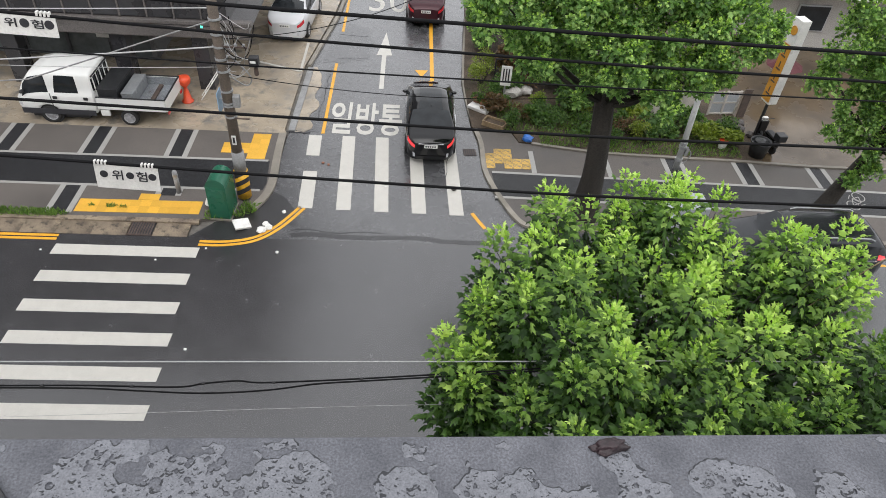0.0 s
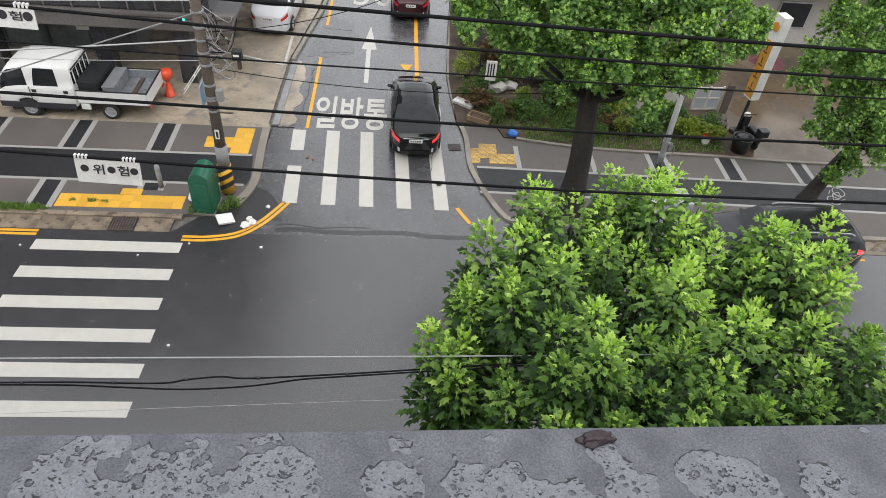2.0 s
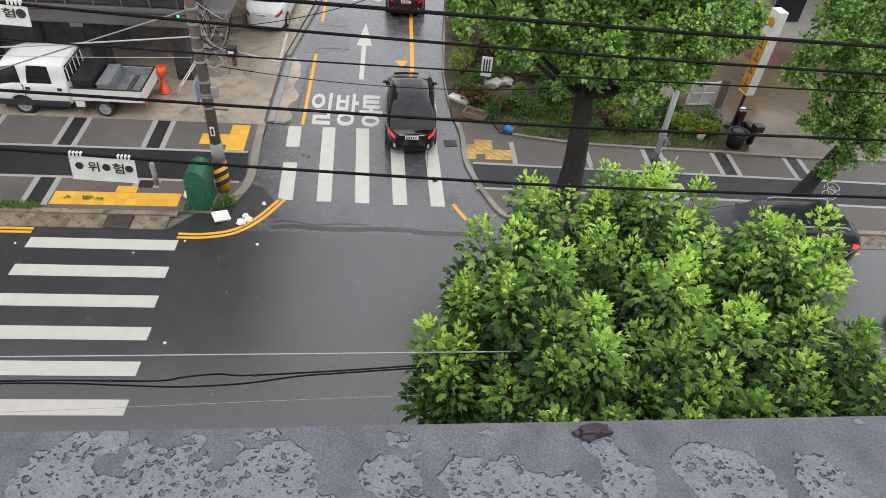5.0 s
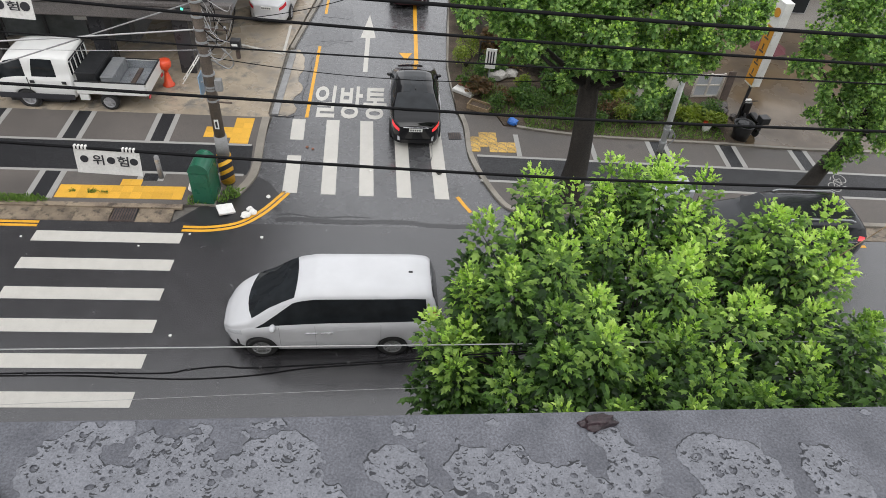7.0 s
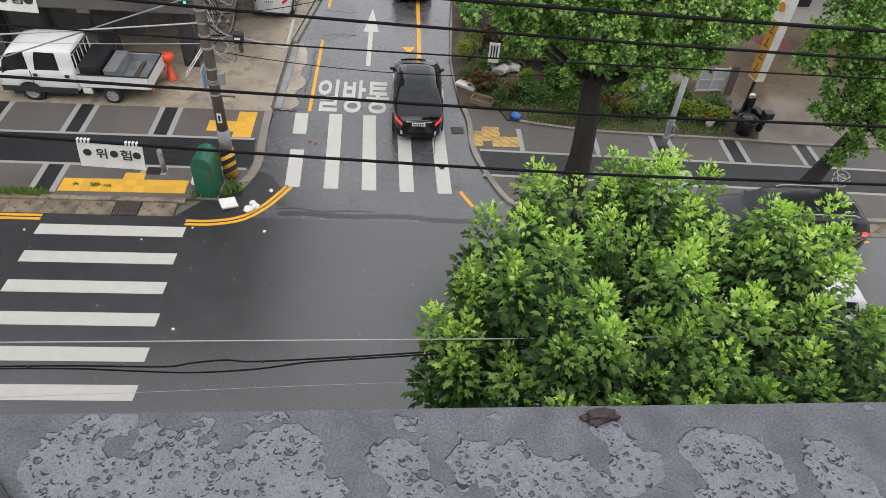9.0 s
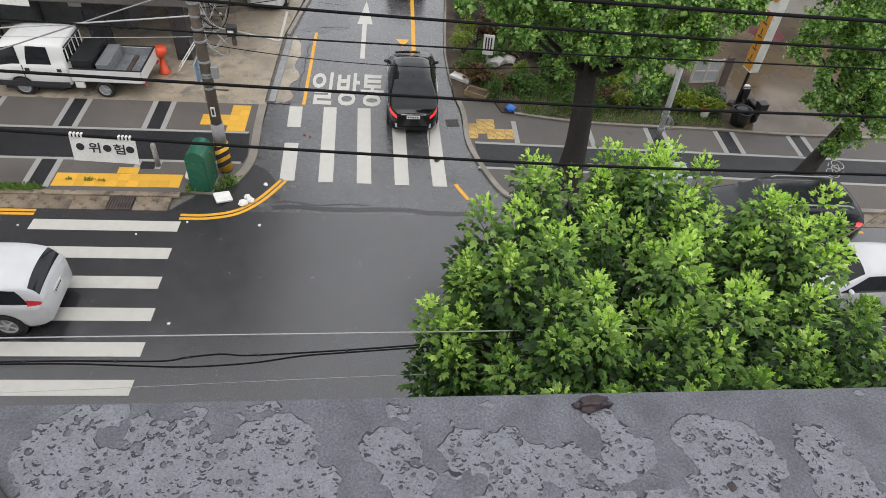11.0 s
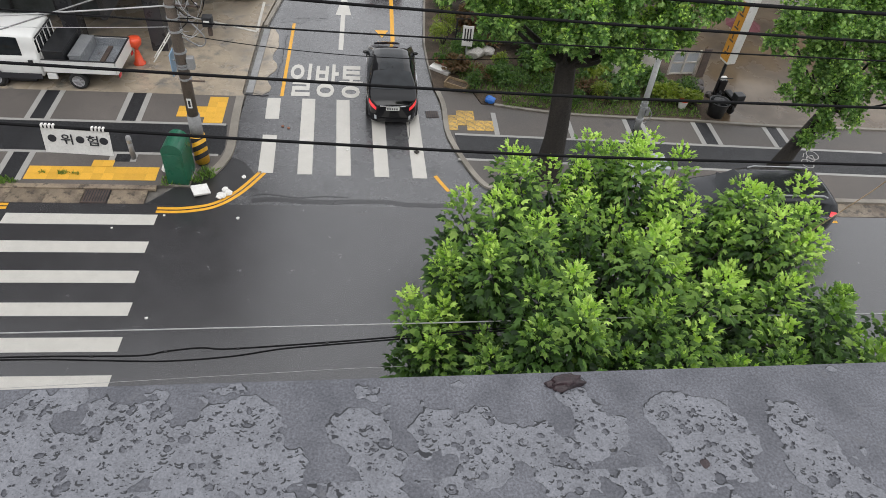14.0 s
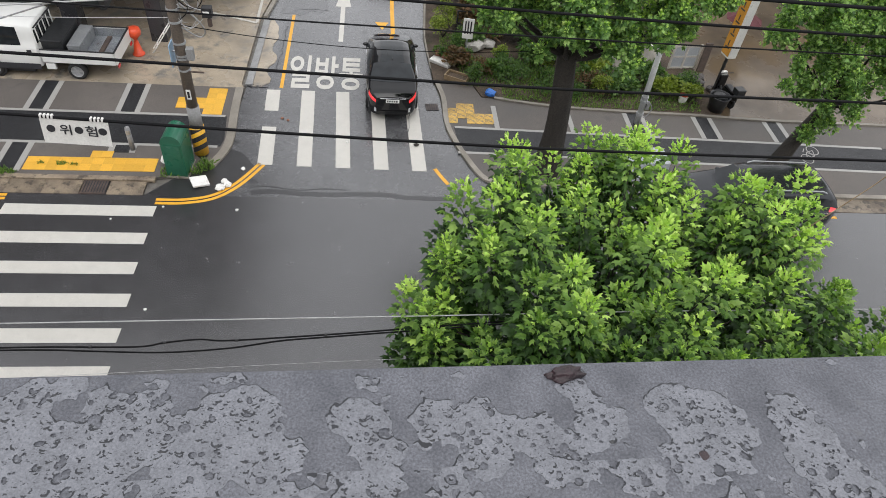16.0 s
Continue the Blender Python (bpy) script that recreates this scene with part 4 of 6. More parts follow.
def pickup(name, m, label):
    """Double-cab light truck, nose towards +x; its bed carries a black crate and a grey tool chest of their own."""
    root = empty(name, m, label, "truck")
    L, W = 2.62, 1.74
    cab = empty("cab", pose(1.23, 0, 0))
    cab.parent = root
    top = [(-1.31, 1.78), (-1.24, 1.84), (-0.4, 1.87), (0.35, 1.84), (0.72, 1.75), (1.02, 1.40), (1.20, 1.05), (1.31, 0.86)]
    belt = [(-1.31, 1.14), (0.4, 1.12), (0.9, 1.04), (1.31, 0.78)]
    plan = [(-1.31, 0.97), (-1.1, 1), (0.7, 1), (1.05, 0.96), (1.2, 0.90), (1.31, 0.80)]
    xs_w = 0.27
    car_body(cab, L, W, top, belt, plan, (xs_w,), 0.33, paint=M_TRUCKPAINT, tumble=0.84, sill=0.36, nst=70,
             shield=(0.74, 1.16), rear=None, sides=((-0.86, -0.06), (0.14, 1.08)), lean=(0.04, 0.12),
             lights=((1.14, 1.28, 2, 4, M_LENS, "headlight"),))
    for s in (-1, 1):
        part("lower_trim", boxed(-1.28, 1.18, s * (W / 2 + 0.004) - 0.012, s * (W / 2 + 0.004) + 0.012, 0.36, 0.56, bevel=0.008), M_INK, root).location = (1.23, 0, 0)
        part("door_seam", boxed(1.31, 1.335, s * W / 2 - 0.004, s * W / 2 + 0.007, 0.55, 1.15), M_TRIM, root)
        for x in (1.18, 0.16):
            part("door_handle", boxed(x - 0.07, x + 0.07, s * W / 2 - 0.01, s * W / 2 + 0.025, 0.95, 1.05, bevel=0.01), M_TRIM, root)
    bm = boxed(-0.105, -0.082, -0.68, 0.68, 1.2, 1.64, bevel=0.01)
    part("cab_rear_window", bm, M_GLASS, root)
    for k in range(5):
        y = -0.62 + 0.31 * k
        part("guard_bar", rod((-0.16, y, 0.75), (-0.14, y, 1.75), 0.022, seg=8), M_TRUCKPAINT, root)
    part("guard_bar", rod((-0.14, -0.7, 1.75), (-0.14, 0.7, 1.75), 0.025, seg=8), M_TRIM, root)
    bx0, bx1, hw = -2.44, -0.16, 0.84
    part("bed_floor", boxed(bx0, bx1, -hw, hw, 0.66, 0.74), M_BEDGREY, root, "worn grey metal load bed")
    for s in (-1, 1):
        part("bed_side", boxed(bx0, bx1, s * hw - 0.025, s * hw + 0.025, 0.62, 1.06, bevel=0.012), M_TRUCKPAINT, root, "white drop side")
        part("bed_lining", boxed(bx0 + 0.03, bx1 - 0.03, s * (hw - 0.034) - 0.006, s * (hw - 0.034) + 0.006, 0.75, 1.04), M_BEDGREY, root)
        part("bed_rim", boxed(bx0, bx1, s * hw - 0.032, s * hw + 0.032, 1.062, 1.085, bevel=0.008), M_TRIM, root)
    part("tailgate", boxed(bx0 - 0.05, bx0 - 0.002, -hw, hw, 0.62, 1.06, bevel=0.012), M_TRUCKPAINT, root)
    part("tailgate_rim", boxed(bx0 - 0.056, bx0 + 0.006, -hw - 0.03, hw + 0.03, 1.063, 1.085, bevel=0.008), M_TRIM, root)
    for s in (-1, 1):
        part("tail_light", boxed(bx0 - 0.075, bx0 - 0.045, s * 0.72 - 0.1, s * 0.72 + 0.1, 0.5, 0.6, bevel=0.01), M_RED, root)
        part("side_step", boxed(-0.5, -0.2, s * 0.8 - 0.05, s * 0.8 + 0.05, 0.36, 0.58, bevel=0.02), M_TRUCKPAINT, root)
    part("chassis", boxed(bx0 + 0.1, 0.1, -0.42, 0.42, 0.4, 0.66), M_TRIM, root)
    for s in (-1, 1):
        wheel(root, -1.12, s * 0.72, 0.30, 0.22, 6)
        part("mudguard", boxed(-1.54, -0.71, s * 0.72 - 0.12, s * 0.72 + 0.12, 0.62, 0.655), M_TRIM, root)
    mirror_pair(root, 2.22, W / 2 - 0.05, 1.18, M_TRIM, 1.0)
    return root


truck_m = pose(-4.87, 7.40, KERB_Z - 0.008, 0, 0, 179)
pickup("pickup_truck", truck_m, "white double-cab light truck parked on the forecourt")
crate = empty("storage_crate", truck_m @ pose(-0.56, 0, 0.74), "black storage crate on the truck bed behind the cab", "crate")
part("crate_box", boxed(-0.32, 0.32, -0.76, 0.76, 0, 0.56, bevel=0.025), M_BIN, crate)
part("lid", boxed(-0.34, 0.34, -0.78, 0.78, 0.562, 0.62, bevel=0.02), M_BIN, crate)
chest = empty("tool_chest", truck_m @ pose(-1.16, -0.05, 0.74), "long grey metal tool chest on the truck bed", "tool chest")
part("chest_box", boxed(-0.2, 0.2, -0.7, 0.7, 0, 0.36, bevel=0.02), M_GREYPL, chest)
part("lid", boxed(-0.21, 0.21, -0.71, 0.71, 0.363, 0.42, bevel=0.02), M_GREYPL, chest)
for y in (-0.4, 0.4):
    part("latch", boxed(-0.225, -0.205, y - 0.04, y + 0.04, 0.28, 0.4, bevel=0.004), M_STEEL, chest)
tagged(part("timber_plank", boxed(-1.92, -1.78, -0.72, 0.72, 0.742, 0.8), M_IRON), "rust-brown plank lying in the truck bed", "plank").matrix_basis = truck_m

saloon("black_saloon", pose(6.63, 7.15, 0.0, 0, 0, 90.5), "black four-door saloon standing over the side-road crossing", M_BLACKPAINT, 4.62, 1.76, 1.46, M_REDLIT)
saloon("maroon_saloon", pose(6.52, 17.9, 0.0, 0, 0, 90), "dark maroon saloon standing in the side road", M_MAROON, 4.6, 1.8, 1.45, M_RED)
saloon("white_parked_saloon", pose(0.72, 15.55, KERB_Z - 0.008, 0, 0, 86), "white saloon parked on the tan forecourt", M_WHITEPAINT, 4.4, 1.72, 1.45, M_RED)
estate_suv("dark_estate", pose(17.3, 0.48, 0.0, 0, 0, 180), "dark grey estate car with silver roof rails parked at the kerb", M_SUVPAINT)
VAN = minivan("white_minivan", pose(4.5, -2.93, 0, 0, 0, 181.6), "white people carrier with dark tinted windows driving in rain", M_WHITEPAINT)
SEDAN = saloon("white_saloon", pose(4.9, -2.12, 0, 0, 0, 180.8), "white four-door saloon driving along the wet road", M_WHITEPAINT)
OTHER = estate_suv("white_hatchback", pose(16.6, -2.2, 0, 0, 0, 180.8), "white five-door hatchback driving past behind the plane tree", M_WHITEPAINT)


# ---- trees and plants ----
LEAF = np.array([(0, 0, 0), (0.14, -0.36, -0.08), (0.38, -0.26, 0.0), (0.64, -0.42, -0.13), (0.66, -0.19, -0.02), (1.0, 0.0, -0.15),
                 (0.66, 0.19, -0.02), (0.64, 0.42, -0.13), (0.38, 0.26, 0.0), (0.14, 0.36, -0.08), (0.42, 0.0, 0.08)])
LEAF_F = [(10, k, (k + 1) % 10) for k in range(10)]
SMALL = np.array([(0, 0, 0), (0.45, -0.28, -0.03), (1.0, 0, -0.08), (0.45, 0.28, -0.03)])
SMALL_F = [(0, 1, 2), (0, 2, 3)]


def frames_of(d, up):
    """Orthonormal axes for leaves that point along d with their face towards up."""
    d = d / np.linalg.norm(d, axis=1, keepdims=True)
    v = np.cross(up, d)
    v /= np.maximum(np.linalg.norm(v, axis=1, keepdims=True), 1e-6)
    w = np.cross(d, v)
    return d, v, w


def leaves(name, base, d, up, size, template, tris, materials, which, parent, label="", fold=(1.0, 1.0)):
    """All leaves of a crown in one mesh; fold narrows each leaf by a chance share and bends it further."""
    a, b, c = frames_of(d, up)
    n, k = len(base), len(template)
    T = template[None] * size[:, None, None]
    share = np.random.RandomState(n).uniform(fold[0], 1.0, n)
    T = T * np.stack([np.ones(n), share, 1 + (fold[1] - 1) * (1 - share) / max(1 - fold[0], 1e-3)], 1)[:, None]
    co = base[:, None] + T[:, :, :1] * a[:, None] + T[:, :, 1:2] * b[:, None] + T[:, :, 2:3] * c[:, None]
    f = (np.array(tris)[None] + (np.arange(n) * k)[:, None, None]).reshape(-1, 3)
    me = bpy.data.meshes.new(name)
    me.vertices.add(n * k)
    me.vertices.foreach_set("co", co.reshape(-1).astype(np.float32))
    me.loops.add(len(f) * 3)
    me.loops.foreach_set("vertex_index", f.reshape(-1).astype(np.int32))
    me.polygons.add(len(f))
    me.polygons.foreach_set("loop_start", np.arange(0, len(f) * 3, 3, dtype=np.int32))
    me.polygons.foreach_set("material_index", np.repeat(which, len(tris)).astype(np.int32))
    me.update(calc_edges=True)
    ob = link(name, me, materials, parent, label)
    ob["kind"] = "stuff"
    return ob


def unit(rs, n):
    v = rs.normal(size=(n, 3))
    return v / np.linalg.norm(v, axis=1, keepdims=True)


def crown_leaves(rs, lobes, shoots, per, size, young, centre):
    """Rosettes of leaves on the outside of clumps, the clumps set on the big lobes of the crown."""
    B, D, U, S, Y = [], [], [], [], []
    centre = np.array(centre)
    for lx, ly, lz, lr in lobes:
        lc = np.array((lx, ly, lz))
        nb = max(3, int(17 * lr * lr))
        dirs = unit(rs, nb * 2)
        out = (lc - centre) / (np.linalg.norm(lc - centre) + 1e-6)
        score = dirs @ (out * 0.5 + np.array((0, 0, 0.7))) + rs.uniform(0, 0.9, nb * 2)
        dirs = dirs[np.argsort(-score)[:nb]]
        tops = unit(rs, 5 if lr > 0.5 else 2) * 0.5 + np.array((0, 0, 1.0))
        dirs = np.concatenate([dirs, tops / np.linalg.norm(tops, axis=1, keepdims=True)])
        for q, dv in enumerate(dirs):
            leader = q >= nb
            bc = lc + dv * lr * (rs.uniform(0.95, 1.2) if leader else rs.uniform(0.5, 1.08))
            br = rs.uniform(0.14, 0.26) if leader else rs.uniform(0.20, 0.36) * min(1.2, lr)
            tint = young * (1.5 if rs.rand() < 0.4 else 0.6)
            ns = int(shoots * rs.uniform(0.7, 1.25) * (0.35 if leader else 1.0))
            sd = unit(rs, ns)
            sd[:, 2] = np.where(sd[:, 2] < -0.35, -sd[:, 2], sd[:, 2])
            ax = sd * 0.8 + np.array((0, 0, 0.55)) + dv * 0.35
            ax /= np.linalg.norm(ax, axis=1, keepdims=True)
            tips = bc + sd * br * rs.uniform(0.55, 1.1, (ns, 1))
            for tip, a in zip(tips, ax):
                n = int(per * rs.uniform(0.7, 1.3))
                k = np.arange(n)
                az = k * 2.4 + rs.uniform(0, 6.28)
                el = np.radians(10 + 88 * (k / n) ** 0.9) + rs.normal(0, 0.28, n)
                t1 = np.cross(a, unit(rs, 1)[0])
                t1 /= np.linalg.norm(t1)
                t2 = np.cross(a, t1)
                rad = np.cos(az)[:, None] * t1 + np.sin(az)[:, None] * t2
                d = np.cos(el)[:, None] * a + np.sin(el)[:, None] * rad
                d[:, 2] -= 0.3 * (k / n)
                up = a * np.sin(el)[:, None] - rad * np.cos(el)[:, None] + rs.normal(0, 0.42, (n, 3))
                stem = 0.03 + 0.16 * (k / n)
                B.append(tip - a * (0.42 * (k / n))[:, None] + d * (stem * size / 0.2)[:, None])
                D.append(d)
                U.append(up)
                S.append(size * (0.45 + 0.75 * (k / n) ** 0.6) * rs.uniform(0.8, 1.2, n))
                Y.append((k < n * tint * rs.uniform(0.5, 1.5)).astype(int))
    return np.concatenate(B), np.concatenate(D), np.concatenate(U), np.concatenate(S), np.concatenate(Y)


def limb(points, radii, seg=10):
    pts = smooth_line(points, 5)
    verts, faces = [], []
    rad = np.interp(np.linspace(0, 1, len(pts)), np.linspace(0, 1, len(radii)), radii)
    for i, p in enumerate(pts):
        d = (pts[min(i + 1, len(pts) - 1)] - pts[max(i - 1, 0)]).normalized()
        a = d.cross(Vector((0.3, 1, 0.1))).normalized()
        b = d.cross(a)
        for k in range(seg):
            t = 2 * math.pi * k / seg
            r = float(rad[i]) * (1 + 0.08 * math.sin(3 * t + i * 0.7))
            verts.append(p + r * (math.cos(t) * a + math.sin(t) * b))
    for i in range(len(pts) - 1):
        for k in range(seg):
            faces.append((i * seg + k, i * seg + (k + 1) % seg, (i + 1) * seg + (k + 1) % seg, (i + 1) * seg + k))
    return verts, faces


def street_tree(name, seed, foot, fork, lobes, label, mats, radius=0.3, shoots=16, per=11, size=0.2, young=0.4):
    rs = np.random.RandomState(seed)
    root = empty(name, Matrix.Translation(foot), label, "tree")
    f0 = np.array(foot)
    fk = np.array(fork) - f0
    vs, fs = limb([(0, 0, -0.05), tuple(fk * 0.35 + np.array((0.05, 0.04, 0))), tuple(fk)], [radius * 1.5, radius * 1.05, radius * 0.85])
    from_lists("trunk", vs, fs, M_BARK, root, smooth=True)
    for lx, ly, lz, lr in lobes:
        e = np.array((lx, ly, lz)) - f0
        midp = fk * 0.5 + e * 0.5 + np.array((0, 0, -0.25))
        vs, fs = limb([tuple(fk - np.array((0, 0, 0.15))), tuple(midp), tuple(e)], [radius * 0.36, radius * 0.2, 0.02], 8)
        from_lists("limb", vs, fs, M_BARK, root, smooth=True)
    B, D, U, S, Y = crown_leaves(rs, [(a - f0[0], b - f0[1], c - f0[2], r) for a, b, c, r in lobes], shoots, per, size, young, tuple(fk))
    leaves("crown", B, D, U, S, LEAF, LEAF_F, mats, Y, root)
    return root


def inside(x, y, poly):
    hit = False
    for (x0, y0), (x1, y1) in zip(poly, poly[1:] + poly[:1]):
        if (y0 > y) != (y1 > y) and x < (x1 - x0) * (y - y0) / (y1 - y0) + x0:
            hit = not hit
    return hit


def spray(rs, tip, length, radius, n, size, young, lean):
    """One upright shoot: small pale leaves at its tip, large ones hanging from its foot, shade put into their dark
    colour.
    """
    s = np.sort(rs.rand(n) ** 1.1)
    az = np.arange(n) * 2.4 + rs.uniform(0, 6.28)
    out = np.stack([np.cos(az), np.sin(az), np.zeros(n)], 1)
    axis = np.array((lean[0], lean[1], 1.0))
    axis /= np.linalg.norm(axis)
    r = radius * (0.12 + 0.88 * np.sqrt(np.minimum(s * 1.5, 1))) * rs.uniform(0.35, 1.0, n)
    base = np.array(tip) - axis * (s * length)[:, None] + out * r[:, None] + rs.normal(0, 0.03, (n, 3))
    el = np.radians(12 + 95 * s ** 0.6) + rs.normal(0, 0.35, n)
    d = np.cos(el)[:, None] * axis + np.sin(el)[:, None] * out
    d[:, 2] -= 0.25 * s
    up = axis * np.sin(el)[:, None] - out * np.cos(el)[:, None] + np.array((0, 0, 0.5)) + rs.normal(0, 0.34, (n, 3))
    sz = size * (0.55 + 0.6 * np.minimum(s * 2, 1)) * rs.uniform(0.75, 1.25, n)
    # Tone by leaf age, and by shade painted in down the shoot.
    tone = s + rs.normal(0, 0.1, n) - young
    pale = np.where(tone < 0.0, 2, np.where(tone < 0.38, 1, 0))
    return base, d, up, sz, pale


def plane_tree(name, seed, foot, fork, outline, leaders, label):
    """A street plane tree, its crown a crowd of upright sprays over the plan outline, lower at its west side."""
    rs = np.random.RandomState(seed)
    root = empty(name, Matrix.Translation(foot), label, "tree")
    f0 = np.array(foot)
    fk = np.array(fork) - f0
    vs, fs = limb([(0, 0, -0.05), tuple(fk * 0.35 + np.array((0.05, 0.04, 0))), tuple(fk)], [0.33, 0.26, 0.21])
    from_lists("trunk", vs, fs, M_BARK, root, smooth=True)
    xs, ys = [p[0] for p in outline], [p[1] for p in outline]
    tips = []
    for _ in range(9000):
        x, y = rs.uniform(min(xs), max(xs)), rs.uniform(min(ys), max(ys))
        if inside(x, y, outline) and all((x - a) ** 2 + (y - b) ** 2 > 0.55 ** 2 for a, b, c in tips):
            tips.append((x, y, 6.8 - 0.8 * min(max((8.1 - x) / 1.8, 0), 1) + rs.uniform(-0.65, 0.4)))
    tips += list(leaders)
    got, verts, faces = [], [], []
    for k, (x, y, z) in enumerate(tips):
        lean = ((x - 9.7) * 0.06, (y + 8.2) * 0.06)
        # The y term gives far sprays paler leaves, near ones darker.
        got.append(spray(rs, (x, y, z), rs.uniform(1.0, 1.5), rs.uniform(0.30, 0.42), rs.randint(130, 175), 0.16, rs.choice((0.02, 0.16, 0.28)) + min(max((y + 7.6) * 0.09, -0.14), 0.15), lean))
        # Under-sprays in the darkest leaves only, painting shade inside the crown.
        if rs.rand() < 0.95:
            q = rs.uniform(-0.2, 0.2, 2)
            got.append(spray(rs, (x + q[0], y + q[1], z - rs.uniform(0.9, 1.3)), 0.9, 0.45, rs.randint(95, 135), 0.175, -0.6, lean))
        foot_k = np.array((x, y, z - 0.5)) - f0
        low = fk + (foot_k - fk) * 0.45 + np.array((0, 0, -0.12))
        a, b = limb([tuple(low), tuple(low * 0.35 + foot_k * 0.65 - np.array((0, 0, 0.1))), tuple(foot_k)], [0.024, 0.014, 0.005], 5)
        faces += [tuple(i + len(verts) for i in f) for f in b]
        verts += a
        if k % 7 == 0:
            a, b = limb([tuple(fk - np.array((0, 0, 0.15))), tuple(fk * 0.6 + low * 0.4 - np.array((0, 0, 0.2))), tuple(low)], [0.1, 0.06, 0.025], 8)
            from_lists("limb", a, b, M_BARK, root, smooth=True)
    from_lists("twig_mass", verts, faces, M_BARK, root, smooth=True)["kind"] = "stuff"
    B, D, U, S, Y = (np.concatenate(v) for v in zip(*got))
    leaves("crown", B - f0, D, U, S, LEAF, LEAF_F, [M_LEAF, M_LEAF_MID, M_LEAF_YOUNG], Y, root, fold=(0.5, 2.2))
    return root


plane_tree("plane_tree", 3, (9.6, -8.3, 0.14), (9.55, -8.1, 4.2),
           [(7.15, -9.05), (6.45, -8.25), (6.55, -7.85), (7.08, -6.95), (7.2, -6.35), (7.42, -5.9), (7.85, -5.5), (8.45, -5.25), (9.2, -5.2), (9.85, -4.75), (10.5, -4.8), (11.3, -5.05),
            (11.7, -5.85), (12.4, -6.05), (13.2, -6.1), (12.95, -6.9), (12.6, -7.7), (13.15, -8.2), (13.9, -8.5), (14.0, -10.3), (10.5, -11.0), (8.0, -10.6), (7.7, -9.8)],
           [(12.03, -5.94, 6.8), (13.21, -5.84, 6.8), (12.47, -6.04, 6.7), (11.25, -5.13, 6.8), (8.25, -5.2, 6.8), (9.74, -4.77, 6.8), (10.53, -4.75, 6.75), (12.85, -7.08, 6.7), (13.02, -6.5, 6.7), (6.5, -7.72, 6.05), (6.72, -7.98, 5.9), (7.02, -6.97, 6.1), (12.79, -8.18, 6.6)],
           "leafy plane tree with bright young leaves growing before the building")
street_tree("kerbside_tree", 5, (11.55, 2.45, KERB_Z), (11.35, 2.6, 4.1),
            [(8.3, 2.5, 6.6, 1.2), (9.8, 2.3, 6.2, 1.3), (11.4, 2.0, 5.7, 1.2), (13.0, 2.3, 6.1, 1.4), (14.2, 2.6, 6.3, 1.2), (11.5, 2.7, 7.7, 1.7), (9.4, 3.2, 7.8, 1.4), (13.4, 3.0, 7.9, 1.5), (12.2, 1.9, 5.2, 0.8), (14.0, 2.4, 5.3, 0.8), (10.2, 2.4, 5.4, 0.7), (10.9, 3.2, 6.6, 1.3), (12.6, 3.4, 6.8, 1.3), (11.0, 1.8, 4.8, 0.75), (12.5, 1.9, 4.7, 0.75), (13.6, 2.2, 5.1, 0.8), (9.2, 2.2, 5.5, 0.8)],
            "street tree with a dark trunk and dense green crown", [M_LEAF_FAR, M_LEAF_YOUNG], 0.32, 11, 13, 0.14, 0.15)
street_tree("leaning_tree", 8, (19.45, 3.0, KERB_Z), (20.2, 3.0, 2.75),
            [(19.6, 3.0, 4.7, 1.4), (18.3, 3.0, 5.7, 1.2), (18.9, 2.8, 3.8, 0.85), (20.9, 3.0, 5.4, 1.6), (21.3, 2.8, 3.5, 0.9), (19.6, 2.7, 3.9, 0.9), (19.2, 2.7, 3.2, 0.5), (20.4, 2.6, 3.4, 0.7), (18.0, 3.1, 7.0, 1.2), (19.7, 3.0, 7.2, 1.4),
             (20.8, 2.7, 4.2, 1.1), (17.9, 3.0, 4.8, 0.8), (22.0, 2.8, 4.4, 1.1), (21.9, 2.7, 3.0, 0.6), (19.9, 2.7, 1.75, 0.22), (20.1, 2.65, 2.3, 0.2), (20.5, 2.55, 2.85, 0.5), (19.5, 2.55, 2.9, 0.42)],
            "leaning street tree with a dark trunk", [M_LEAF_FAR, M_LEAF_YOUNG], 0.22, 11, 12, 0.125, 0.05)


def shrub(name, seed, x, y, r, h, material, label, n=700, size=0.09, z=0.09):
    rs = np.random.RandomState(seed)
    root = empty(name, Matrix.Translation((x, y, z)), label, "shrub", "garden shrubs")
    bm = bmesh.new()
    for k in range(6):
        a = k * 1.05
        cyl(bm, (0, 0, -0.02), (0.6 * r * math.cos(a), 0.6 * r * math.sin(a), h * 0.75), 0.018, 0.006, 6)
    part("stems", bm, M_BARK, root)
    nb = 7
    bc = np.stack([rs.uniform(-0.6, 0.6, nb) * r, rs.uniform(-0.6, 0.6, nb) * r, rs.uniform(0.35, 0.8, nb) * h], 1)
    i = rs.randint(0, nb, n)
    d = unit(rs, n)
    d[:, 2] = np.abs(d[:, 2]) * 0.9 - 0.15
    B = bc[i] + d * np.array((r * 0.5, r * 0.5, h * 0.4)) * rs.uniform(0.5, 1.05, (n, 1))
    B[:, 2] = np.maximum(B[:, 2], 0.02)
    U = d + np.array((0, 0, 0.8)) + rs.normal(0, 0.3, (n, 3))
    leaves("foliage", B, d + rs.normal(0, 0.5, (n, 3)), U, size * rs.uniform(0.6, 1.4, n), LEAF if size > 0.11 else SMALL, LEAF_F if size > 0.11 else SMALL_F, [material], np.zeros(n, int), root)
    return root


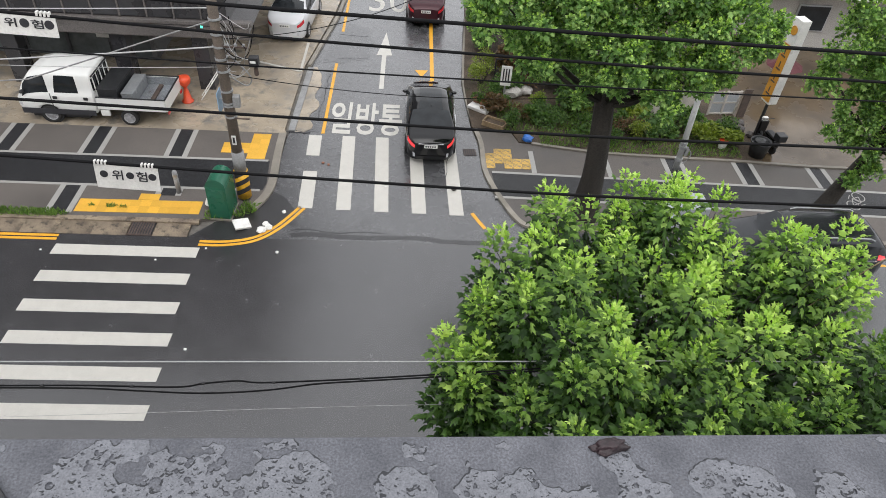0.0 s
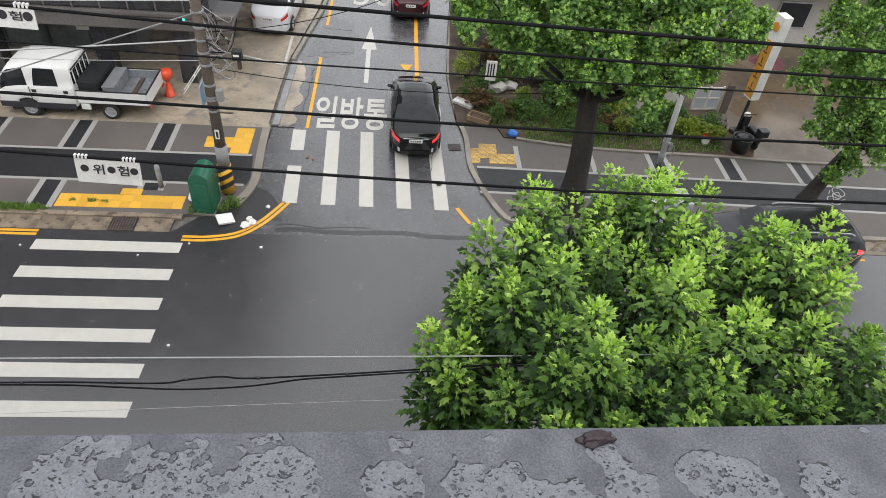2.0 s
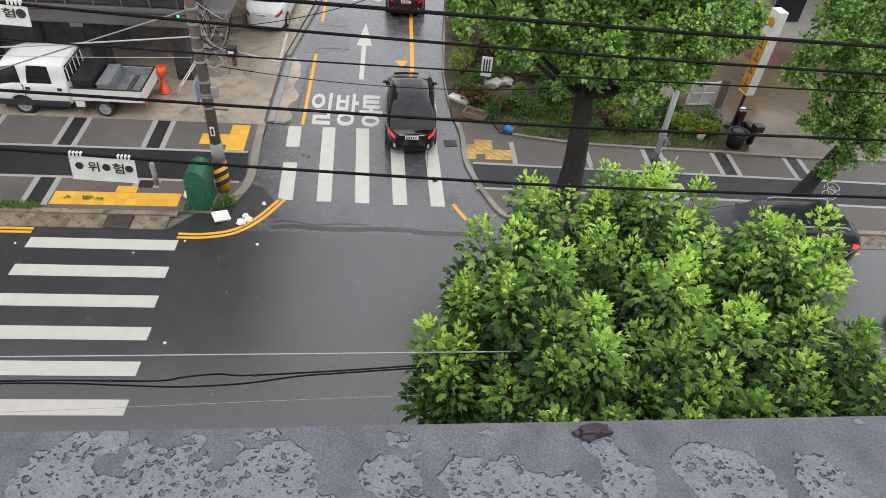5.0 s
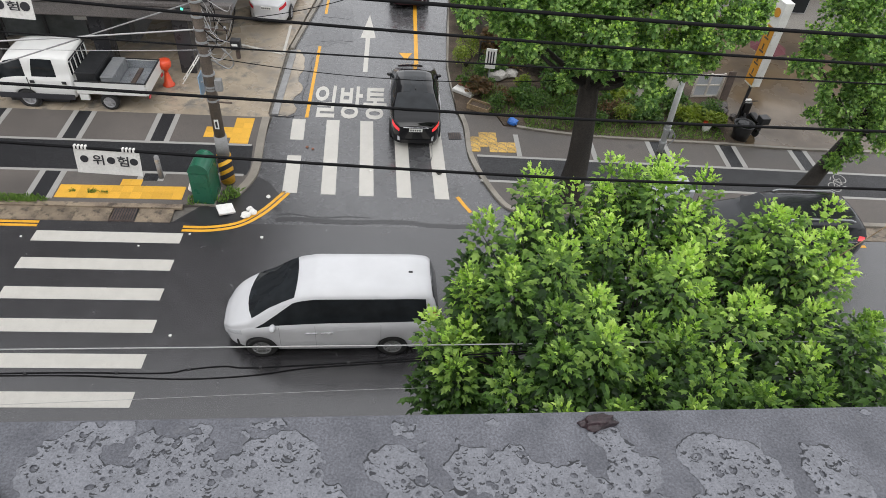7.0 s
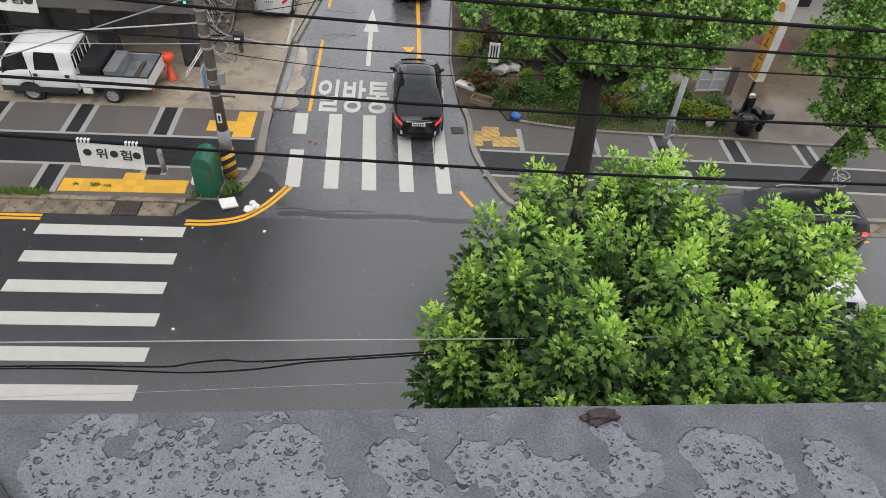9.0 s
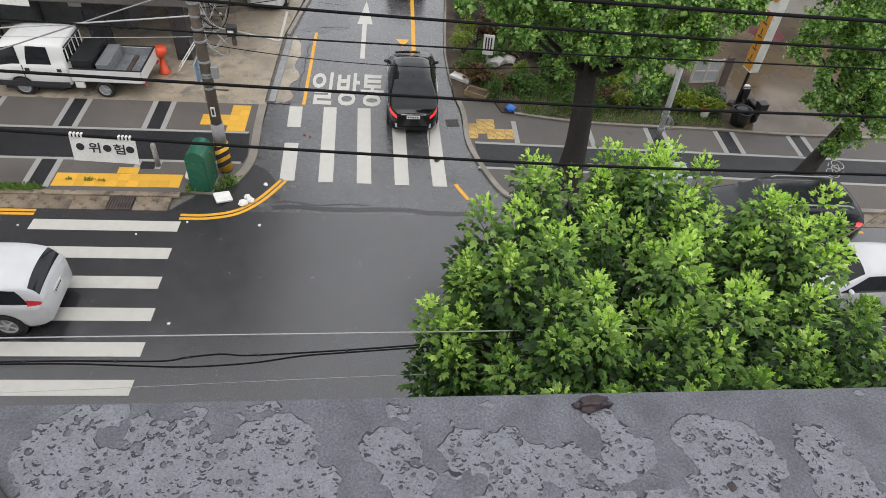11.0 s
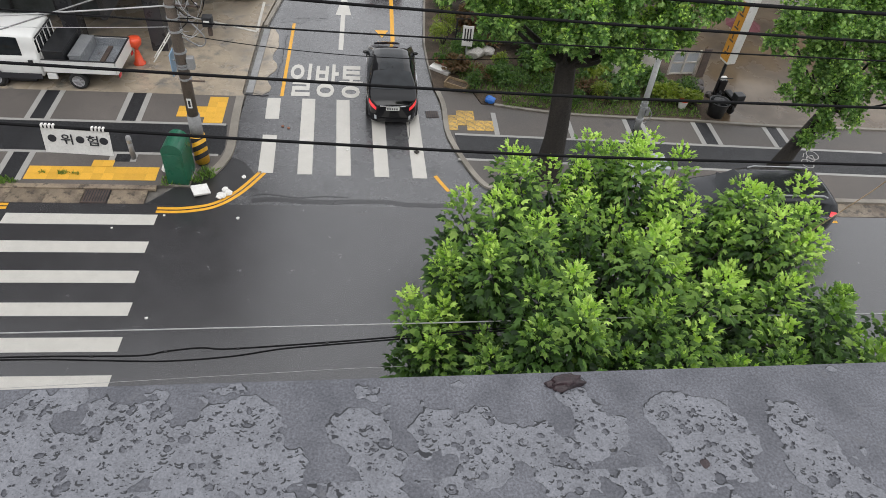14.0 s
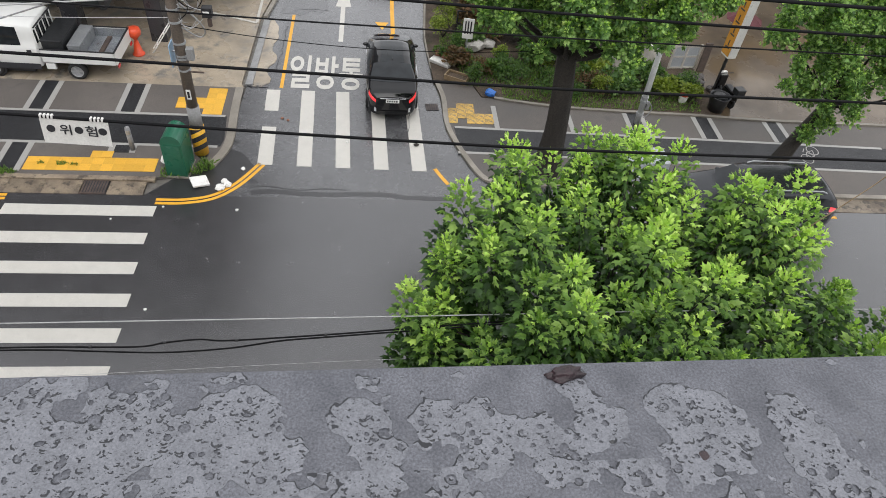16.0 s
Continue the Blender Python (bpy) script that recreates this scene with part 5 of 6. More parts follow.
def grass(name, seed, spots, h, material, label, n):
    rs = np.random.RandomState(seed)
    w = np.array([s[2] * s[3] for s in spots])
    i = rs.choice(len(spots), n, p=w / w.sum())
    sp = np.array(spots)[i]
    B = np.stack([sp[:, 0] + rs.uniform(-1, 1, n) * sp[:, 2], sp[:, 1] + rs.uniform(-1, 1, n) * sp[:, 3], sp[:, 4]], 1)
    d = rs.normal(0, 0.45, (n, 3)) + np.array((0, 0, 1))
    ob = leaves(name, B, d, unit(rs, n), h * rs.uniform(0.4, 1.2, n), SMALL * np.array((1, 0.35, 1)), SMALL_F, [material], np.zeros(n, int), None)
    return tagged(ob, label, "grass", kind="stuff")


G = [("hedge_shrub", 9.0, 11.6, 0.55, 0.9, M_SHRUB_YEL, "yellow-green rounded garden shrub"), ("hedge_shrub", 8.75, 10.5, 0.55, 0.9, M_SHRUB_YEL, "yellow-green rounded garden shrub"),
     ("dark_shrub", 9.9, 11.2, 0.7, 1.3, M_SHRUB_RED, "brown-leaved low garden bush"), ("dark_shrub", 10.9, 11.6, 0.9, 1.6, M_SHRUB, "dark green leafy garden bush"),
     ("ball_shrub", 10.75, 9.0, 0.36, 0.5, M_SHRUB_YEL, "small clipped round green shrub"), ("dark_shrub", 11.9, 10.6, 1.0, 1.2, M_SHRUB, "dark green leafy garden bush"),
     ("dark_shrub", 12.2, 8.8, 0.9, 0.9, M_SHRUB, "dark green leafy garden bush"), ("low_shrub", 11.0, 7.6, 0.8, 0.5, M_SHRUB, "low green leafy garden bush"),
     ("low_shrub", 12.4, 7.2, 0.8, 0.5, M_SHRUB, "low green leafy garden bush"), ("dark_shrub", 13.4, 9.6, 1.1, 1.5, M_SHRUB, "dark green leafy garden bush"),
     ("dark_shrub", 14.4, 8.3, 0.6, 0.5, M_SHRUB_YEL, "light green leafy garden bush"), ("dark_shrub", 15.1, 7.5, 0.7, 0.55, M_SHRUB, "dark green leafy garden bush"),
     ("low_shrub", 14.0, 7.3, 0.8, 0.5, M_SHRUB_RED, "dry reddish low garden bush"), ("dark_shrub", 16.5, 7.8, 0.6, 0.7, M_SHRUB, "dark green leafy garden bush"),
     ("dark_shrub", 17.2, 7.4, 0.5, 0.5, M_SHRUB, "dark green leafy garden bush"), ("dark_shrub", 12.6, 12.6, 1.4, 2.2, M_SHRUB, "tall dark green garden bush"),
     ("dark_shrub", 10.4, 13.6, 1.3, 2.2, M_SHRUB, "tall dark green garden bush"), ("dark_shrub", 14.8, 12.6, 1.4, 2.2, M_SHRUB, "tall dark green garden bush"),
     ("low_shrub", 9.9, 8.2, 0.6, 0.4, M_SHRUB_RED, "dry reddish low garden bush"), ("low_shrub", 13.2, 6.7, 0.6, 0.35, M_SHRUB, "low green leafy garden bush"),
     ("dark_shrub", 8.95, 13.3, 0.5, 1.0, M_SHRUB, "dark green leafy garden bush"), ("dark_shrub", 9.2, 15.4, 0.8, 1.3, M_SHRUB, "dark green leafy garden bush")]
rng = random.Random(77)
for k in range(30):
    x, y = rng.uniform(8.9, 18.2), rng.uniform(6.7, 10.6)
    pick = rng.choice(((M_SHRUB, "low green leafy garden bush"), (M_SHRUB, "low green leafy garden bush"), (M_SHRUB_RED, "dry reddish low garden bush"), (M_SHRUB_YEL, "light green leafy garden bush")))
    if x > 15 and y > 7.4:
        continue
    G.append(("low_shrub" if k % 2 else "dark_shrub", x, y, rng.uniform(0.3, 0.6), rng.uniform(0.3, 0.75), *pick))
for k, (nm, x, y, r, h, mt, lb) in enumerate(G):
    shrub(nm, 20 + k, x, y, r, h, mt, lb, int(2000 * max(0.5, r) * max(0.6, h)), 0.13 if nm == "dark_shrub" else 0.08)
grass("garden_grass", 61, [(15.3, 6.35, 2.6, 0.45, 0.09), (12.0, 6.6, 1.4, 0.4, 0.09), (11.0, 8.0, 1.8, 1.0, 0.09), (14.2, 7.6, 2.5, 0.9, 0.09), (9.2, 9.6, 0.6, 1.2, 0.09)], 0.16, M_GRASS, "uneven green grass along the garden bed", 9000)
grass("kerb_weeds", 62, [(-5.6, 1.70, 1.2, 0.16, KERB_Z), (-4.6, 1.66, 0.5, 0.07, KERB_Z), (-8.0, 1.7, 1.5, 0.15, KERB_Z)], 0.13, M_GRASS, "green weeds growing along the kerb", 3500)
grass("box_weeds", 63, [(0.15, 1.80, 0.3, 0.16, 0.03), (1.05, 2.2, 0.22, 0.22, 0.03), (0.6, 1.85, 0.4, 0.1, 0.03)], 0.22, M_GRASS, "tufts of weeds round the green box", 420)
grass("joint_weeds", 64, [(-3.55, 2.12, 0.07, 0.05, KERB_Z), (-3.0, 2.1, 0.12, 0.08, KERB_Z), (-2.65, 2.05, 0.14, 0.05, KERB_Z)], 0.1, M_GRASS, "small weeds in the tactile paving joints", 220)


# ---- street furniture ----
pole = empty("utility_pole", Matrix.Translation((0.87, 2.72, 0.03)), "weathered brown concrete utility pole with striped guard and cable fittings", "utility pole")
part("shaft", rod((0, 0, 0), (-0.02, 0, 9.5), 0.165, 0.115, 20), M_POLE, pole, smooth=True)
part("sleeve", rod((0, 0, 1.05), (0, 0, 1.78), 0.185, 0.18, 20), M_SLEEVE, pole, "grey smooth sleeve", smooth=True)
guard = part("guard", rod((0, 0, 0.12), (0, 0, 1.08), 0.215, 0.21, 24), M_YBLK, pole, "yellow guard with black diagonal stripes", smooth=True)
for k in range(3):
    z0 = 0.1 + 0.32 * k
    vs, fs = [], []
    for s in range(25):
        a = 2 * math.pi * s / 24
        zz = z0 + 0.15 * (1 + math.sin(a + 2.2))
        for dz in (0.0, 0.17):
            vs.append((0.219 * math.cos(a), 0.219 * math.sin(a), min(max(zz + dz, 0.12), 1.08)))
    fs = [(2 * s, 2 * s + 2, 2 * s + 3, 2 * s + 1) for s in range(24)]
    from_lists("stripe", vs, fs, M_INK, guard)
part("number_tag", boxed(-0.05, 0.07, -0.175, -0.155, 2.1, 2.4), M_WHITE, pole, "white tag with dark marks")
part("tag_bars", boxed(-0.02, 0.04, -0.179, -0.1755, 2.15, 2.35), M_INK, pole)
for z in (2.95, 3.3, 3.38, 3.75, 4.35, 4.7, 5.05, 5.4, 5.8):
    part("clamp_band", lathe([(0.15, z), (0.172, z), (0.172, z + 0.05), (0.15, z + 0.05)], 20), M_STEEL, pole)
plate_ob = part("sign_plate", boxed(-0.26, -0.235, -0.2, 0.2, 3.1, 3.75, bevel=0.005), M_BLUESIGN, pole, "pale blue enamel sign plate seen edge-on")
part("sign_arm", rod((-0.28, 0, 3.5), (0, 0, 3.5), 0.02, seg=8), M_STEEL, pole)
part("meter_box", boxed(0.14, 0.33, -0.14, 0.04, 3.3, 3.64, bevel=0.02), M_SLEEVE, pole, "small grey box")
part("bracket", rod((0.1, -0.1, 2.95), (0.55, -0.2, 3.0), 0.025, seg=8), M_IRON, pole)
term = part("terminal_box", boxed(0.75, 1.0, -0.22, 0.0, 4.6, 4.86, bevel=0.02), M_TRIM, pole, "black cable terminal box")
part("label_strip", boxed(0.79, 0.94, -0.228, -0.221, 4.72, 4.78), M_PLATE, term)
part("cable_joint", lathe([(0.02, 0), (0.06, 0.03), (0.06, 0.22), (0.02, 0.25)], 12), M_IRON, pole).location = (0.9, -0.1, 4.3)
rng = random.Random(11)
for k in range(17):
    a = Vector((0.14, rng.uniform(-0.14, 0.05), 4.2 + 0.11 * k))
    b = Vector((0.3 + rng.uniform(0, 0.65), rng.uniform(-0.3, 0.1), 4.3 + rng.uniform(0, 1.6)))
    c = a.lerp(b, 0.5) + Vector((rng.uniform(-0.1, 0.25), rng.uniform(-0.1, 0.1), rng.uniform(-0.45, -0.05)))
    vs, fs = tube(smooth_line([a, c, b], 7), (0.006, 0.009, 0.012)[k % 3], 6)
    from_lists("loop_cable", vs, fs, M_CABLE if k % 3 == 2 else M_PALECABLE, pole)
for k in range(3):
    part("insulator", lathe([(0.02, 0), (0.045, 0.02), (0.02, 0.04), (0.045, 0.06), (0.02, 0.08)], 12), M_SLEEVE, pole).location = (0.25 + 0.2 * k, -0.1, 5.12)
part("cross_arm", boxed(-0.1, 0.75, -0.12, -0.08, 5.08, 5.12), M_IRON, pole)

locker = empty("green_box", pose(0.38, 2.06, 0.03, 0, 0, -4) @ Matrix.Scale(1.08, 4), "dark green round-topped street cabinet", "street cabinet")
bm = bmesh.new()
prof = [(-0.27, 0.0), (0.27, 0.0), (0.27, 1.08)] + [(0.27 * math.cos(a), 1.08 + 0.26 * math.sin(a)) for a in (math.pi * k / 14 for k in range(1, 14))] + [(-0.27, 1.08)]
vs = [(x, -0.36, z) for x, z in prof] + [(x, 0.36, z) for x, z in prof]
n = len(prof)
fs = [tuple(range(n)), tuple(range(n, 2 * n))[::-1]] + [(k, k + n, (k + 1) % n + n, (k + 1) % n) for k in range(n)]
bm.free()
from_lists("casing", vs, fs, M_GREEN, locker)
part("door", boxed(-0.22, 0.22, -0.376, -0.361, 0.08, 1.05, bevel=0.004), M_GREEN, locker)
part("seam", boxed(-0.28, 0.28, -0.366, 0.366, 1.065, 1.08), M_GREEN, locker)
part("plinth", boxed(-0.3, 0.3, -0.4, 0.4, -0.02, 0.03), M_KERB, locker)
tagged(part("white_bag", lathe([(0.1, 0), (0.17, 0.08), (0.12, 0.22), (0.04, 0.34)], 9), M_WHITE), "white crumpled bag beside the green cabinet", "bag").location = (-0.08, 2.3, KERB_Z)

bollard = empty("bollard", Matrix.Translation((-1.18, 2.86, KERB_Z)), "grey round pavement bollard with a pale cap band", "bollard")
part("post", rod((0, 0, 0), (0, 0, 0.78), 0.075, seg=16), M_SLEEVE, bollard, smooth=True)
part("band", rod((0, 0, 0.6), (0, 0, 0.72), 0.078, seg=16), M_STEEL, bollard)
part("cap", lathe([(0.075, 0.78), (0.06, 0.82), (0.02, 0.84)], 16), M_SLEEVE, bollard)

cone = empty("traffic_barrel", pose(-2.28, 8.35, KERB_Z - 0.008) @ Matrix.Scale(0.88, 4), "two orange plastic traffic cones stacked mouth to tip", "traffic cone")
part("lower_cone", lathe([(0.24, 0), (0.24, 0.04), (0.19, 0.05), (0.09, 0.55), (0.07, 0.62)], 18), M_ORANGE, cone, smooth=True)
part("upper_drum", lathe([(0.07, 0.62), (0.10, 0.70), (0.24, 0.85), (0.27, 1.0), (0.24, 1.12), (0.1, 1.16)], 18), M_ORANGE, cone, smooth=True)

spole = empty("steel_pole", Matrix.Translation((15.25, 5.15, KERB_Z)), "pale grey steel post with clamps on the pavement", "post")
part("tube", rod((0, 0, 0), (-0.05, 0, 3.2), 0.105, 0.09, 16), M_PALEPOST, spole, smooth=True)
part("cap", lathe([(0.09, 3.2), (0.07, 3.24), (0.02, 3.26)], 16), M_PALEPOST, spole).location = (-0.05, 0, 0)
for z, r in ((0.35, 0.13), (0.85, 0.125), (1.0, 0.12)):
    part("collar", rod((-0.016 * z, 0, z), (-0.016 * z, 0, z + 0.1), r, seg=16), M_STEEL, spole)
part("hook", rod((0.05, 0, 3.2), (0.32, -0.05, 2.9), 0.02, seg=8), M_STEEL, spole)
part("junction_box", boxed(0.08, 0.2, -0.12, 0.04, 0.62, 0.9, bevel=0.015), M_SLEEVE, spole)
vs, fs = tube(smooth_line([(0.12, -0.1, 0.95), (0.3, -0.12, 0.7), (0.22, -0.1, 0.4), (0.12, -0.1, 0.3)], 5), 0.02, 6)
from_lists("cable_end", vs, fs, M_SLEEVE, spole)

grate = empty("drain_grate", Matrix.Translation((-1.83, 1.16, 0.0)), "rusty iron gutter grate", "drain grate")
part("pit", boxed(-0.34, 0.34, -0.27, 0.29, 0.001, 0.016), M_INK, grate)
for k in range(9):
    part("bar", boxed(-0.33 + 0.076 * k, -0.29 + 0.076 * k, -0.27, 0.29, 0.016, 0.03), M_IRON, grate)
for y in (-0.29, 0.27):
    part("frame", boxed(-0.36, 0.36, y, y + 0.04, 0.001, 0.034), M_IRON, grate)
small = empty("side_drain", pose(8.05, 5.75, 0.0, 0, 0, 5), "small iron drain grate at the corner kerb", "drain grate")
part("pit", boxed(-0.22, 0.22, -0.2, 0.2, 0.0, 0.012), M_INK, small)
for k in range(6):
    part("bar", boxed(-0.2 + 0.075 * k, -0.16 + 0.075 * k, -0.2, 0.2, 0.012, 0.02), M_IRON, small)

# litter
def lump(name, seed, x, y, r, material, label, cat, z=0.0, flat=0.6):
    rg = random.Random(seed)
    bm = bmesh.new()
    bmesh.ops.create_icosphere(bm, subdivisions=2, radius=r)
    for v in bm.verts:
        v.co *= 1 + 0.35 * noise.noise(v.co * (2.2 / r) + Vector((seed * 7.1, 0, 0)))
        v.co.z = max(v.co.z * flat, -r * 0.4)
    bmesh.ops.translate(bm, verts=bm.verts, vec=(0, 0, r * 0.4))
    ob = tagged(part(name, bm, material), label, cat)
    ob.matrix_basis = pose(x, y, z, 0, 0, rg.uniform(0, 360))
    return ob


slab = part("white_board", boxed(-0.24, 0.24, -0.2, 0.2, -0.035, 0.035, bevel=0.015), M_WHITE)
tagged(slab, "white foam board lying on the asphalt", "board").matrix_basis = pose(1.02, 1.42, 0.09, 8, 10, 28)
lump("plastic_bag", 1, 1.62, 1.22, 0.14, M_WHITE, "crumpled white plastic bag on the yellow line", "bag")
lump("plastic_bag", 2, 1.82, 1.36, 0.12, M_WHITE, "crumpled white plastic bag on the yellow line", "bag")
lump("plastic_bag", 3, 1.70, 1.50, 0.10, M_WHITE, "crumpled white plastic bag on the yellow line", "bag", flat=0.9)
for k, (x, y, r) in enumerate(((2.15, 2.13, 0.07), (2.22, 0.31, 0.05), (-4.3, 0.15, 0.035), (-1.07, -0.13, 0.03), (0.2, 0.39, 0.035), (0.55, -3.3, 0.04), (5.2, 3.6, 0.035), (-5.1, -0.8, 0.04), (3.05, 4.8, 0.05), (3.25, 4.7, 0.05))):
    lump("litter_scrap", 10 + k, x, y, r, M_WHITE if k < 8 else M_TERRACOTTA, "small pale scrap of litter on the road", "litter")
lump("fallen_twig", 31, 7.42, 3.55, 0.09, M_BARK, "dark wet leaf on the crossing", "leaf", 0.004, 0.3)

boards = empty("pale_boards", pose(14.85, 2.85, KERB_Z, 0, 0, 2), "pale grey plastic panels stacked on the pavement", "panel")
for k, (x0, x1, h) in enumerate(((-0.78, -0.05, 0.34), (-0.01, 0.70, 0.36), (-0.70, 0.0, 0.18))):
    y = -0.42 if k < 2 else -0.95
    part("panel", boxed(x0, x1, y, y + (0.85 if k < 2 else 0.45), 0, h, bevel=0.03), M_PALEPANEL, boards)

# garden clutter
lump("blue_bag", 41, 10.18, 6.55, 0.2, M_BLUE, "bright blue plastic bag in the garden weeds", "bag", 0.09)
planter = empty("wooden_box", pose(9.05, 7.45, 0.09, 0, 0, -28), "open wooden planter box filled with soil", "planter")
part("soil_fill", boxed(-0.36, 0.36, -0.2, 0.2, 0.0, 0.12), M_SOIL, planter)
for y in (-0.23, 0.2):
    part("long_board", boxed(-0.42, 0.42, y, y + 0.03, 0, 0.2), M_WOOD, planter)
for x in (-0.42, 0.39):
    part("end_board", boxed(x, x + 0.03, -0.198, 0.198, 0, 0.2), M_WOOD, planter)
tray = empty("pot_tray", pose(8.55, 8.55, 0.09, 0, 0, -35), "white plant tray with potted flowers", "plant tray")
part("tray_base", boxed(-0.42, 0.42, -0.2, 0.2, 0, 0.12, bevel=0.02), M_WHITE, tray)
for k in range(3):
    p = empty("flower_pot", pose(8.45 + 0.22 * k, 8.95 - 0.16 * k, 0.09), "terracotta pot with a small green plant", "plant pot", "pots by the kerb")
    part("pot", lathe([(0.09, 0), (0.14, 0.22), (0.15, 0.24), (0.12, 0.24), (0.11, 0.2)], 14), M_TERRACOTTA, p)
    rs = np.random.RandomState(70 + k)
    d = unit(rs, 160)
    d[:, 2] = np.abs(d[:, 2])
    leaves("plant", d * 0.16 + np.array((0, 0, 0.26)), d, unit(rs, 160) + np.array((0, 0, 1)), rs.uniform(0.06, 0.12, 160), SMALL, SMALL_F, [M_SHRUB], np.zeros(160, int), p)
notice = empty("white_sign", pose(9.5, 9.1, 0.09, 0, 0, -8), "white notice board with dark marks on a post", "sign")
part("post", rod((0, 0.03, 0), (0, 0.03, 1.0), 0.025, seg=8), M_STEEL, notice)
part("board", boxed(-0.2, 0.2, -0.02, 0.012, 0.75, 1.55, bevel=0.006), M_WHITE, notice)
for k in range(3):
    part("text_bar", boxed(-0.13 + 0.1 * k, -0.08 + 0.1 * k, -0.026, -0.021, 0.95, 1.45), M_INK, notice)
lump("boulder", 51, 9.95, 9.75, 0.38, M_STONE, "pale grey garden boulder", "boulder", 0.09)
lump("boulder", 52, 10.5, 9.95, 0.28, M_STONE, "pale grey garden boulder", "boulder", 0.09)
fence = empty("garden_fence", None, "low dark metal fence along the garden", "fence")
for k in range(8):
    x = 9.3 + 1.3 * k
    part("post", rod((x, 10.9, 0.05), (x, 10.9, 1.05), 0.03, seg=8), M_STEEL if k == 1 else M_TRIM, fence)
for z in (0.5, 1.0):
    part("rail", boxed(9.3, 18.4, 10.88, 10.92, z, z + 0.04), M_TRIM, fence)
wallet = empty("garden_wall", pose(16.1, 9.0, 0.15, 0, 0, 14), "low broken white-painted planter wall at the filling station", "wall")
part("slab", boxed(-0.95, 0.1, -0.2, 0.12, 0.0, 0.72, bevel=0.03), M_WHITEWASH, wallet)
part("slab", boxed(0.14, 1.0, -0.16, 0.14, 0.0, 0.8, bevel=0.03), M_WHITEWASH, wallet)
part("cap", boxed(-0.98, 0.4, -0.24, 0.16, 0.724, 0.8, bevel=0.02), M_WHITEWASH, wallet)
rack = empty("garden_gate", pose(18.1, 8.95, 0.05, 0, 0, 6), "white weathered metal gate with two mesh panels beside the yard", "gate")
for x in (-0.55, 0.0, 0.55):
    part("stile", boxed(x - 0.04, x + 0.04, -0.03, 0.03, 0.0, 1.05, bevel=0.008), M_WHITEWASH, rack)
for z in (0.08, 0.55, 0.98):
    part("cross_rail", boxed(-0.5, 0.5, -0.022, 0.022, z - 0.035, z + 0.035, bevel=0.008), M_WHITEWASH, rack)
for x in (-0.5, 0.05):
    part("infill", boxed(x, x + 0.45, 0.0, 0.014, 0.12, 0.94), M_PALEPANEL, rack)
tagged(part("brown_board", boxed(-0.16, 0.16, -0.03, 0.03, 0.0, 1.15, bevel=0.01), M_IRON), "upright dark brown board beside the white gate", "board").matrix_basis = pose(18.85, 8.85, 0.05, -6, 4, 10)
for k, (x, y, r) in enumerate(((18.1, 7.95, 0.24), (18.45, 7.8, 0.2), (18.5, 8.15, 0.26), (17.9, 8.25, 0.18), (18.75, 7.45, 0.16))):
    lump("garden_rock", 90 + k, x, y, r, M_DARKROCK, "dark wet lumpy rock at the garden edge", "rock", 0.07, 0.8)
bucket = empty("plant_bucket", Matrix.Translation((17.35, 6.55, 0.09)), "white bucket with a red ring on the grass", "bucket")
part("pail", lathe([(0.13, 0), (0.17, 0.26), (0.18, 0.28), (0.15, 0.28), (0.13, 0.1)], 16), M_WHITE, bucket)
part("ring", lathe([(0.10, 0.28), (0.16, 0.30), (0.16, 0.34), (0.08, 0.34)], 16), M_ORANGE, bucket)
tub = empty("black_tub", Matrix.Translation((18.5, 6.15, 0.05)) @ Matrix.Scale(0.86, 4), "large black rubber waste tub", "waste tub")
part("barrel", lathe([(0.32, 0), (0.39, 0.5), (0.43, 0.7), (0.45, 0.74), (0.41, 0.74), (0.39, 0.62), (0.35, 0.55)], 22), M_BIN, tub, smooth=True)
lump("rubbish_bag", 53, 18.5, 6.15, 0.26, M_BIN, "black rubbish bag in the tub", "rubbish bag", 0.52)
scooter = empty("scooter", pose(19.05, 6.85, 0.05, 0, 0, 97) @ Matrix.Scale(0.85, 4), "black motor scooter with a white headlamp panel", "scooter")
for x in (-0.6, 0.6):
    w = part("wheel", lathe([(0.1, -0.05), (0.23, -0.05), (0.25, 0), (0.23, 0.05), (0.1, 0.05)], 18), M_TYRE, scooter)
    w.matrix_basis = pose(x, 0, 0.25, 90, 0, 0)
part("body", boxed(-0.75, 0.15, -0.16, 0.16, 0.3, 0.68, bevel=0.08), M_BLACKPAINT, scooter)
part("seat", boxed(-0.6, 0.05, -0.14, 0.14, 0.69, 0.8, bevel=0.05), M_TRIM, scooter)
part("floorboard", boxed(0.1, 0.55, -0.15, 0.15, 0.26, 0.33, bevel=0.02), M_TRIM, scooter)
part("leg_shield", boxed(0.48, 0.58, -0.2, 0.2, 0.3, 0.95, bevel=0.03), M_BLACKPAINT, scooter)
part("headlamp", boxed(0.5, 0.66, -0.12, 0.12, 0.92, 1.1, bevel=0.04), M_WHITE, scooter)
part("handlebar", rod((0.45, -0.34, 1.08), (0.45, 0.34, 1.08), 0.02, seg=8), M_TRIM, scooter)
part("top_box", boxed(-1.0, -0.62, -0.2, 0.2, 0.8, 1.1, bevel=0.04), M_BIN, scooter)

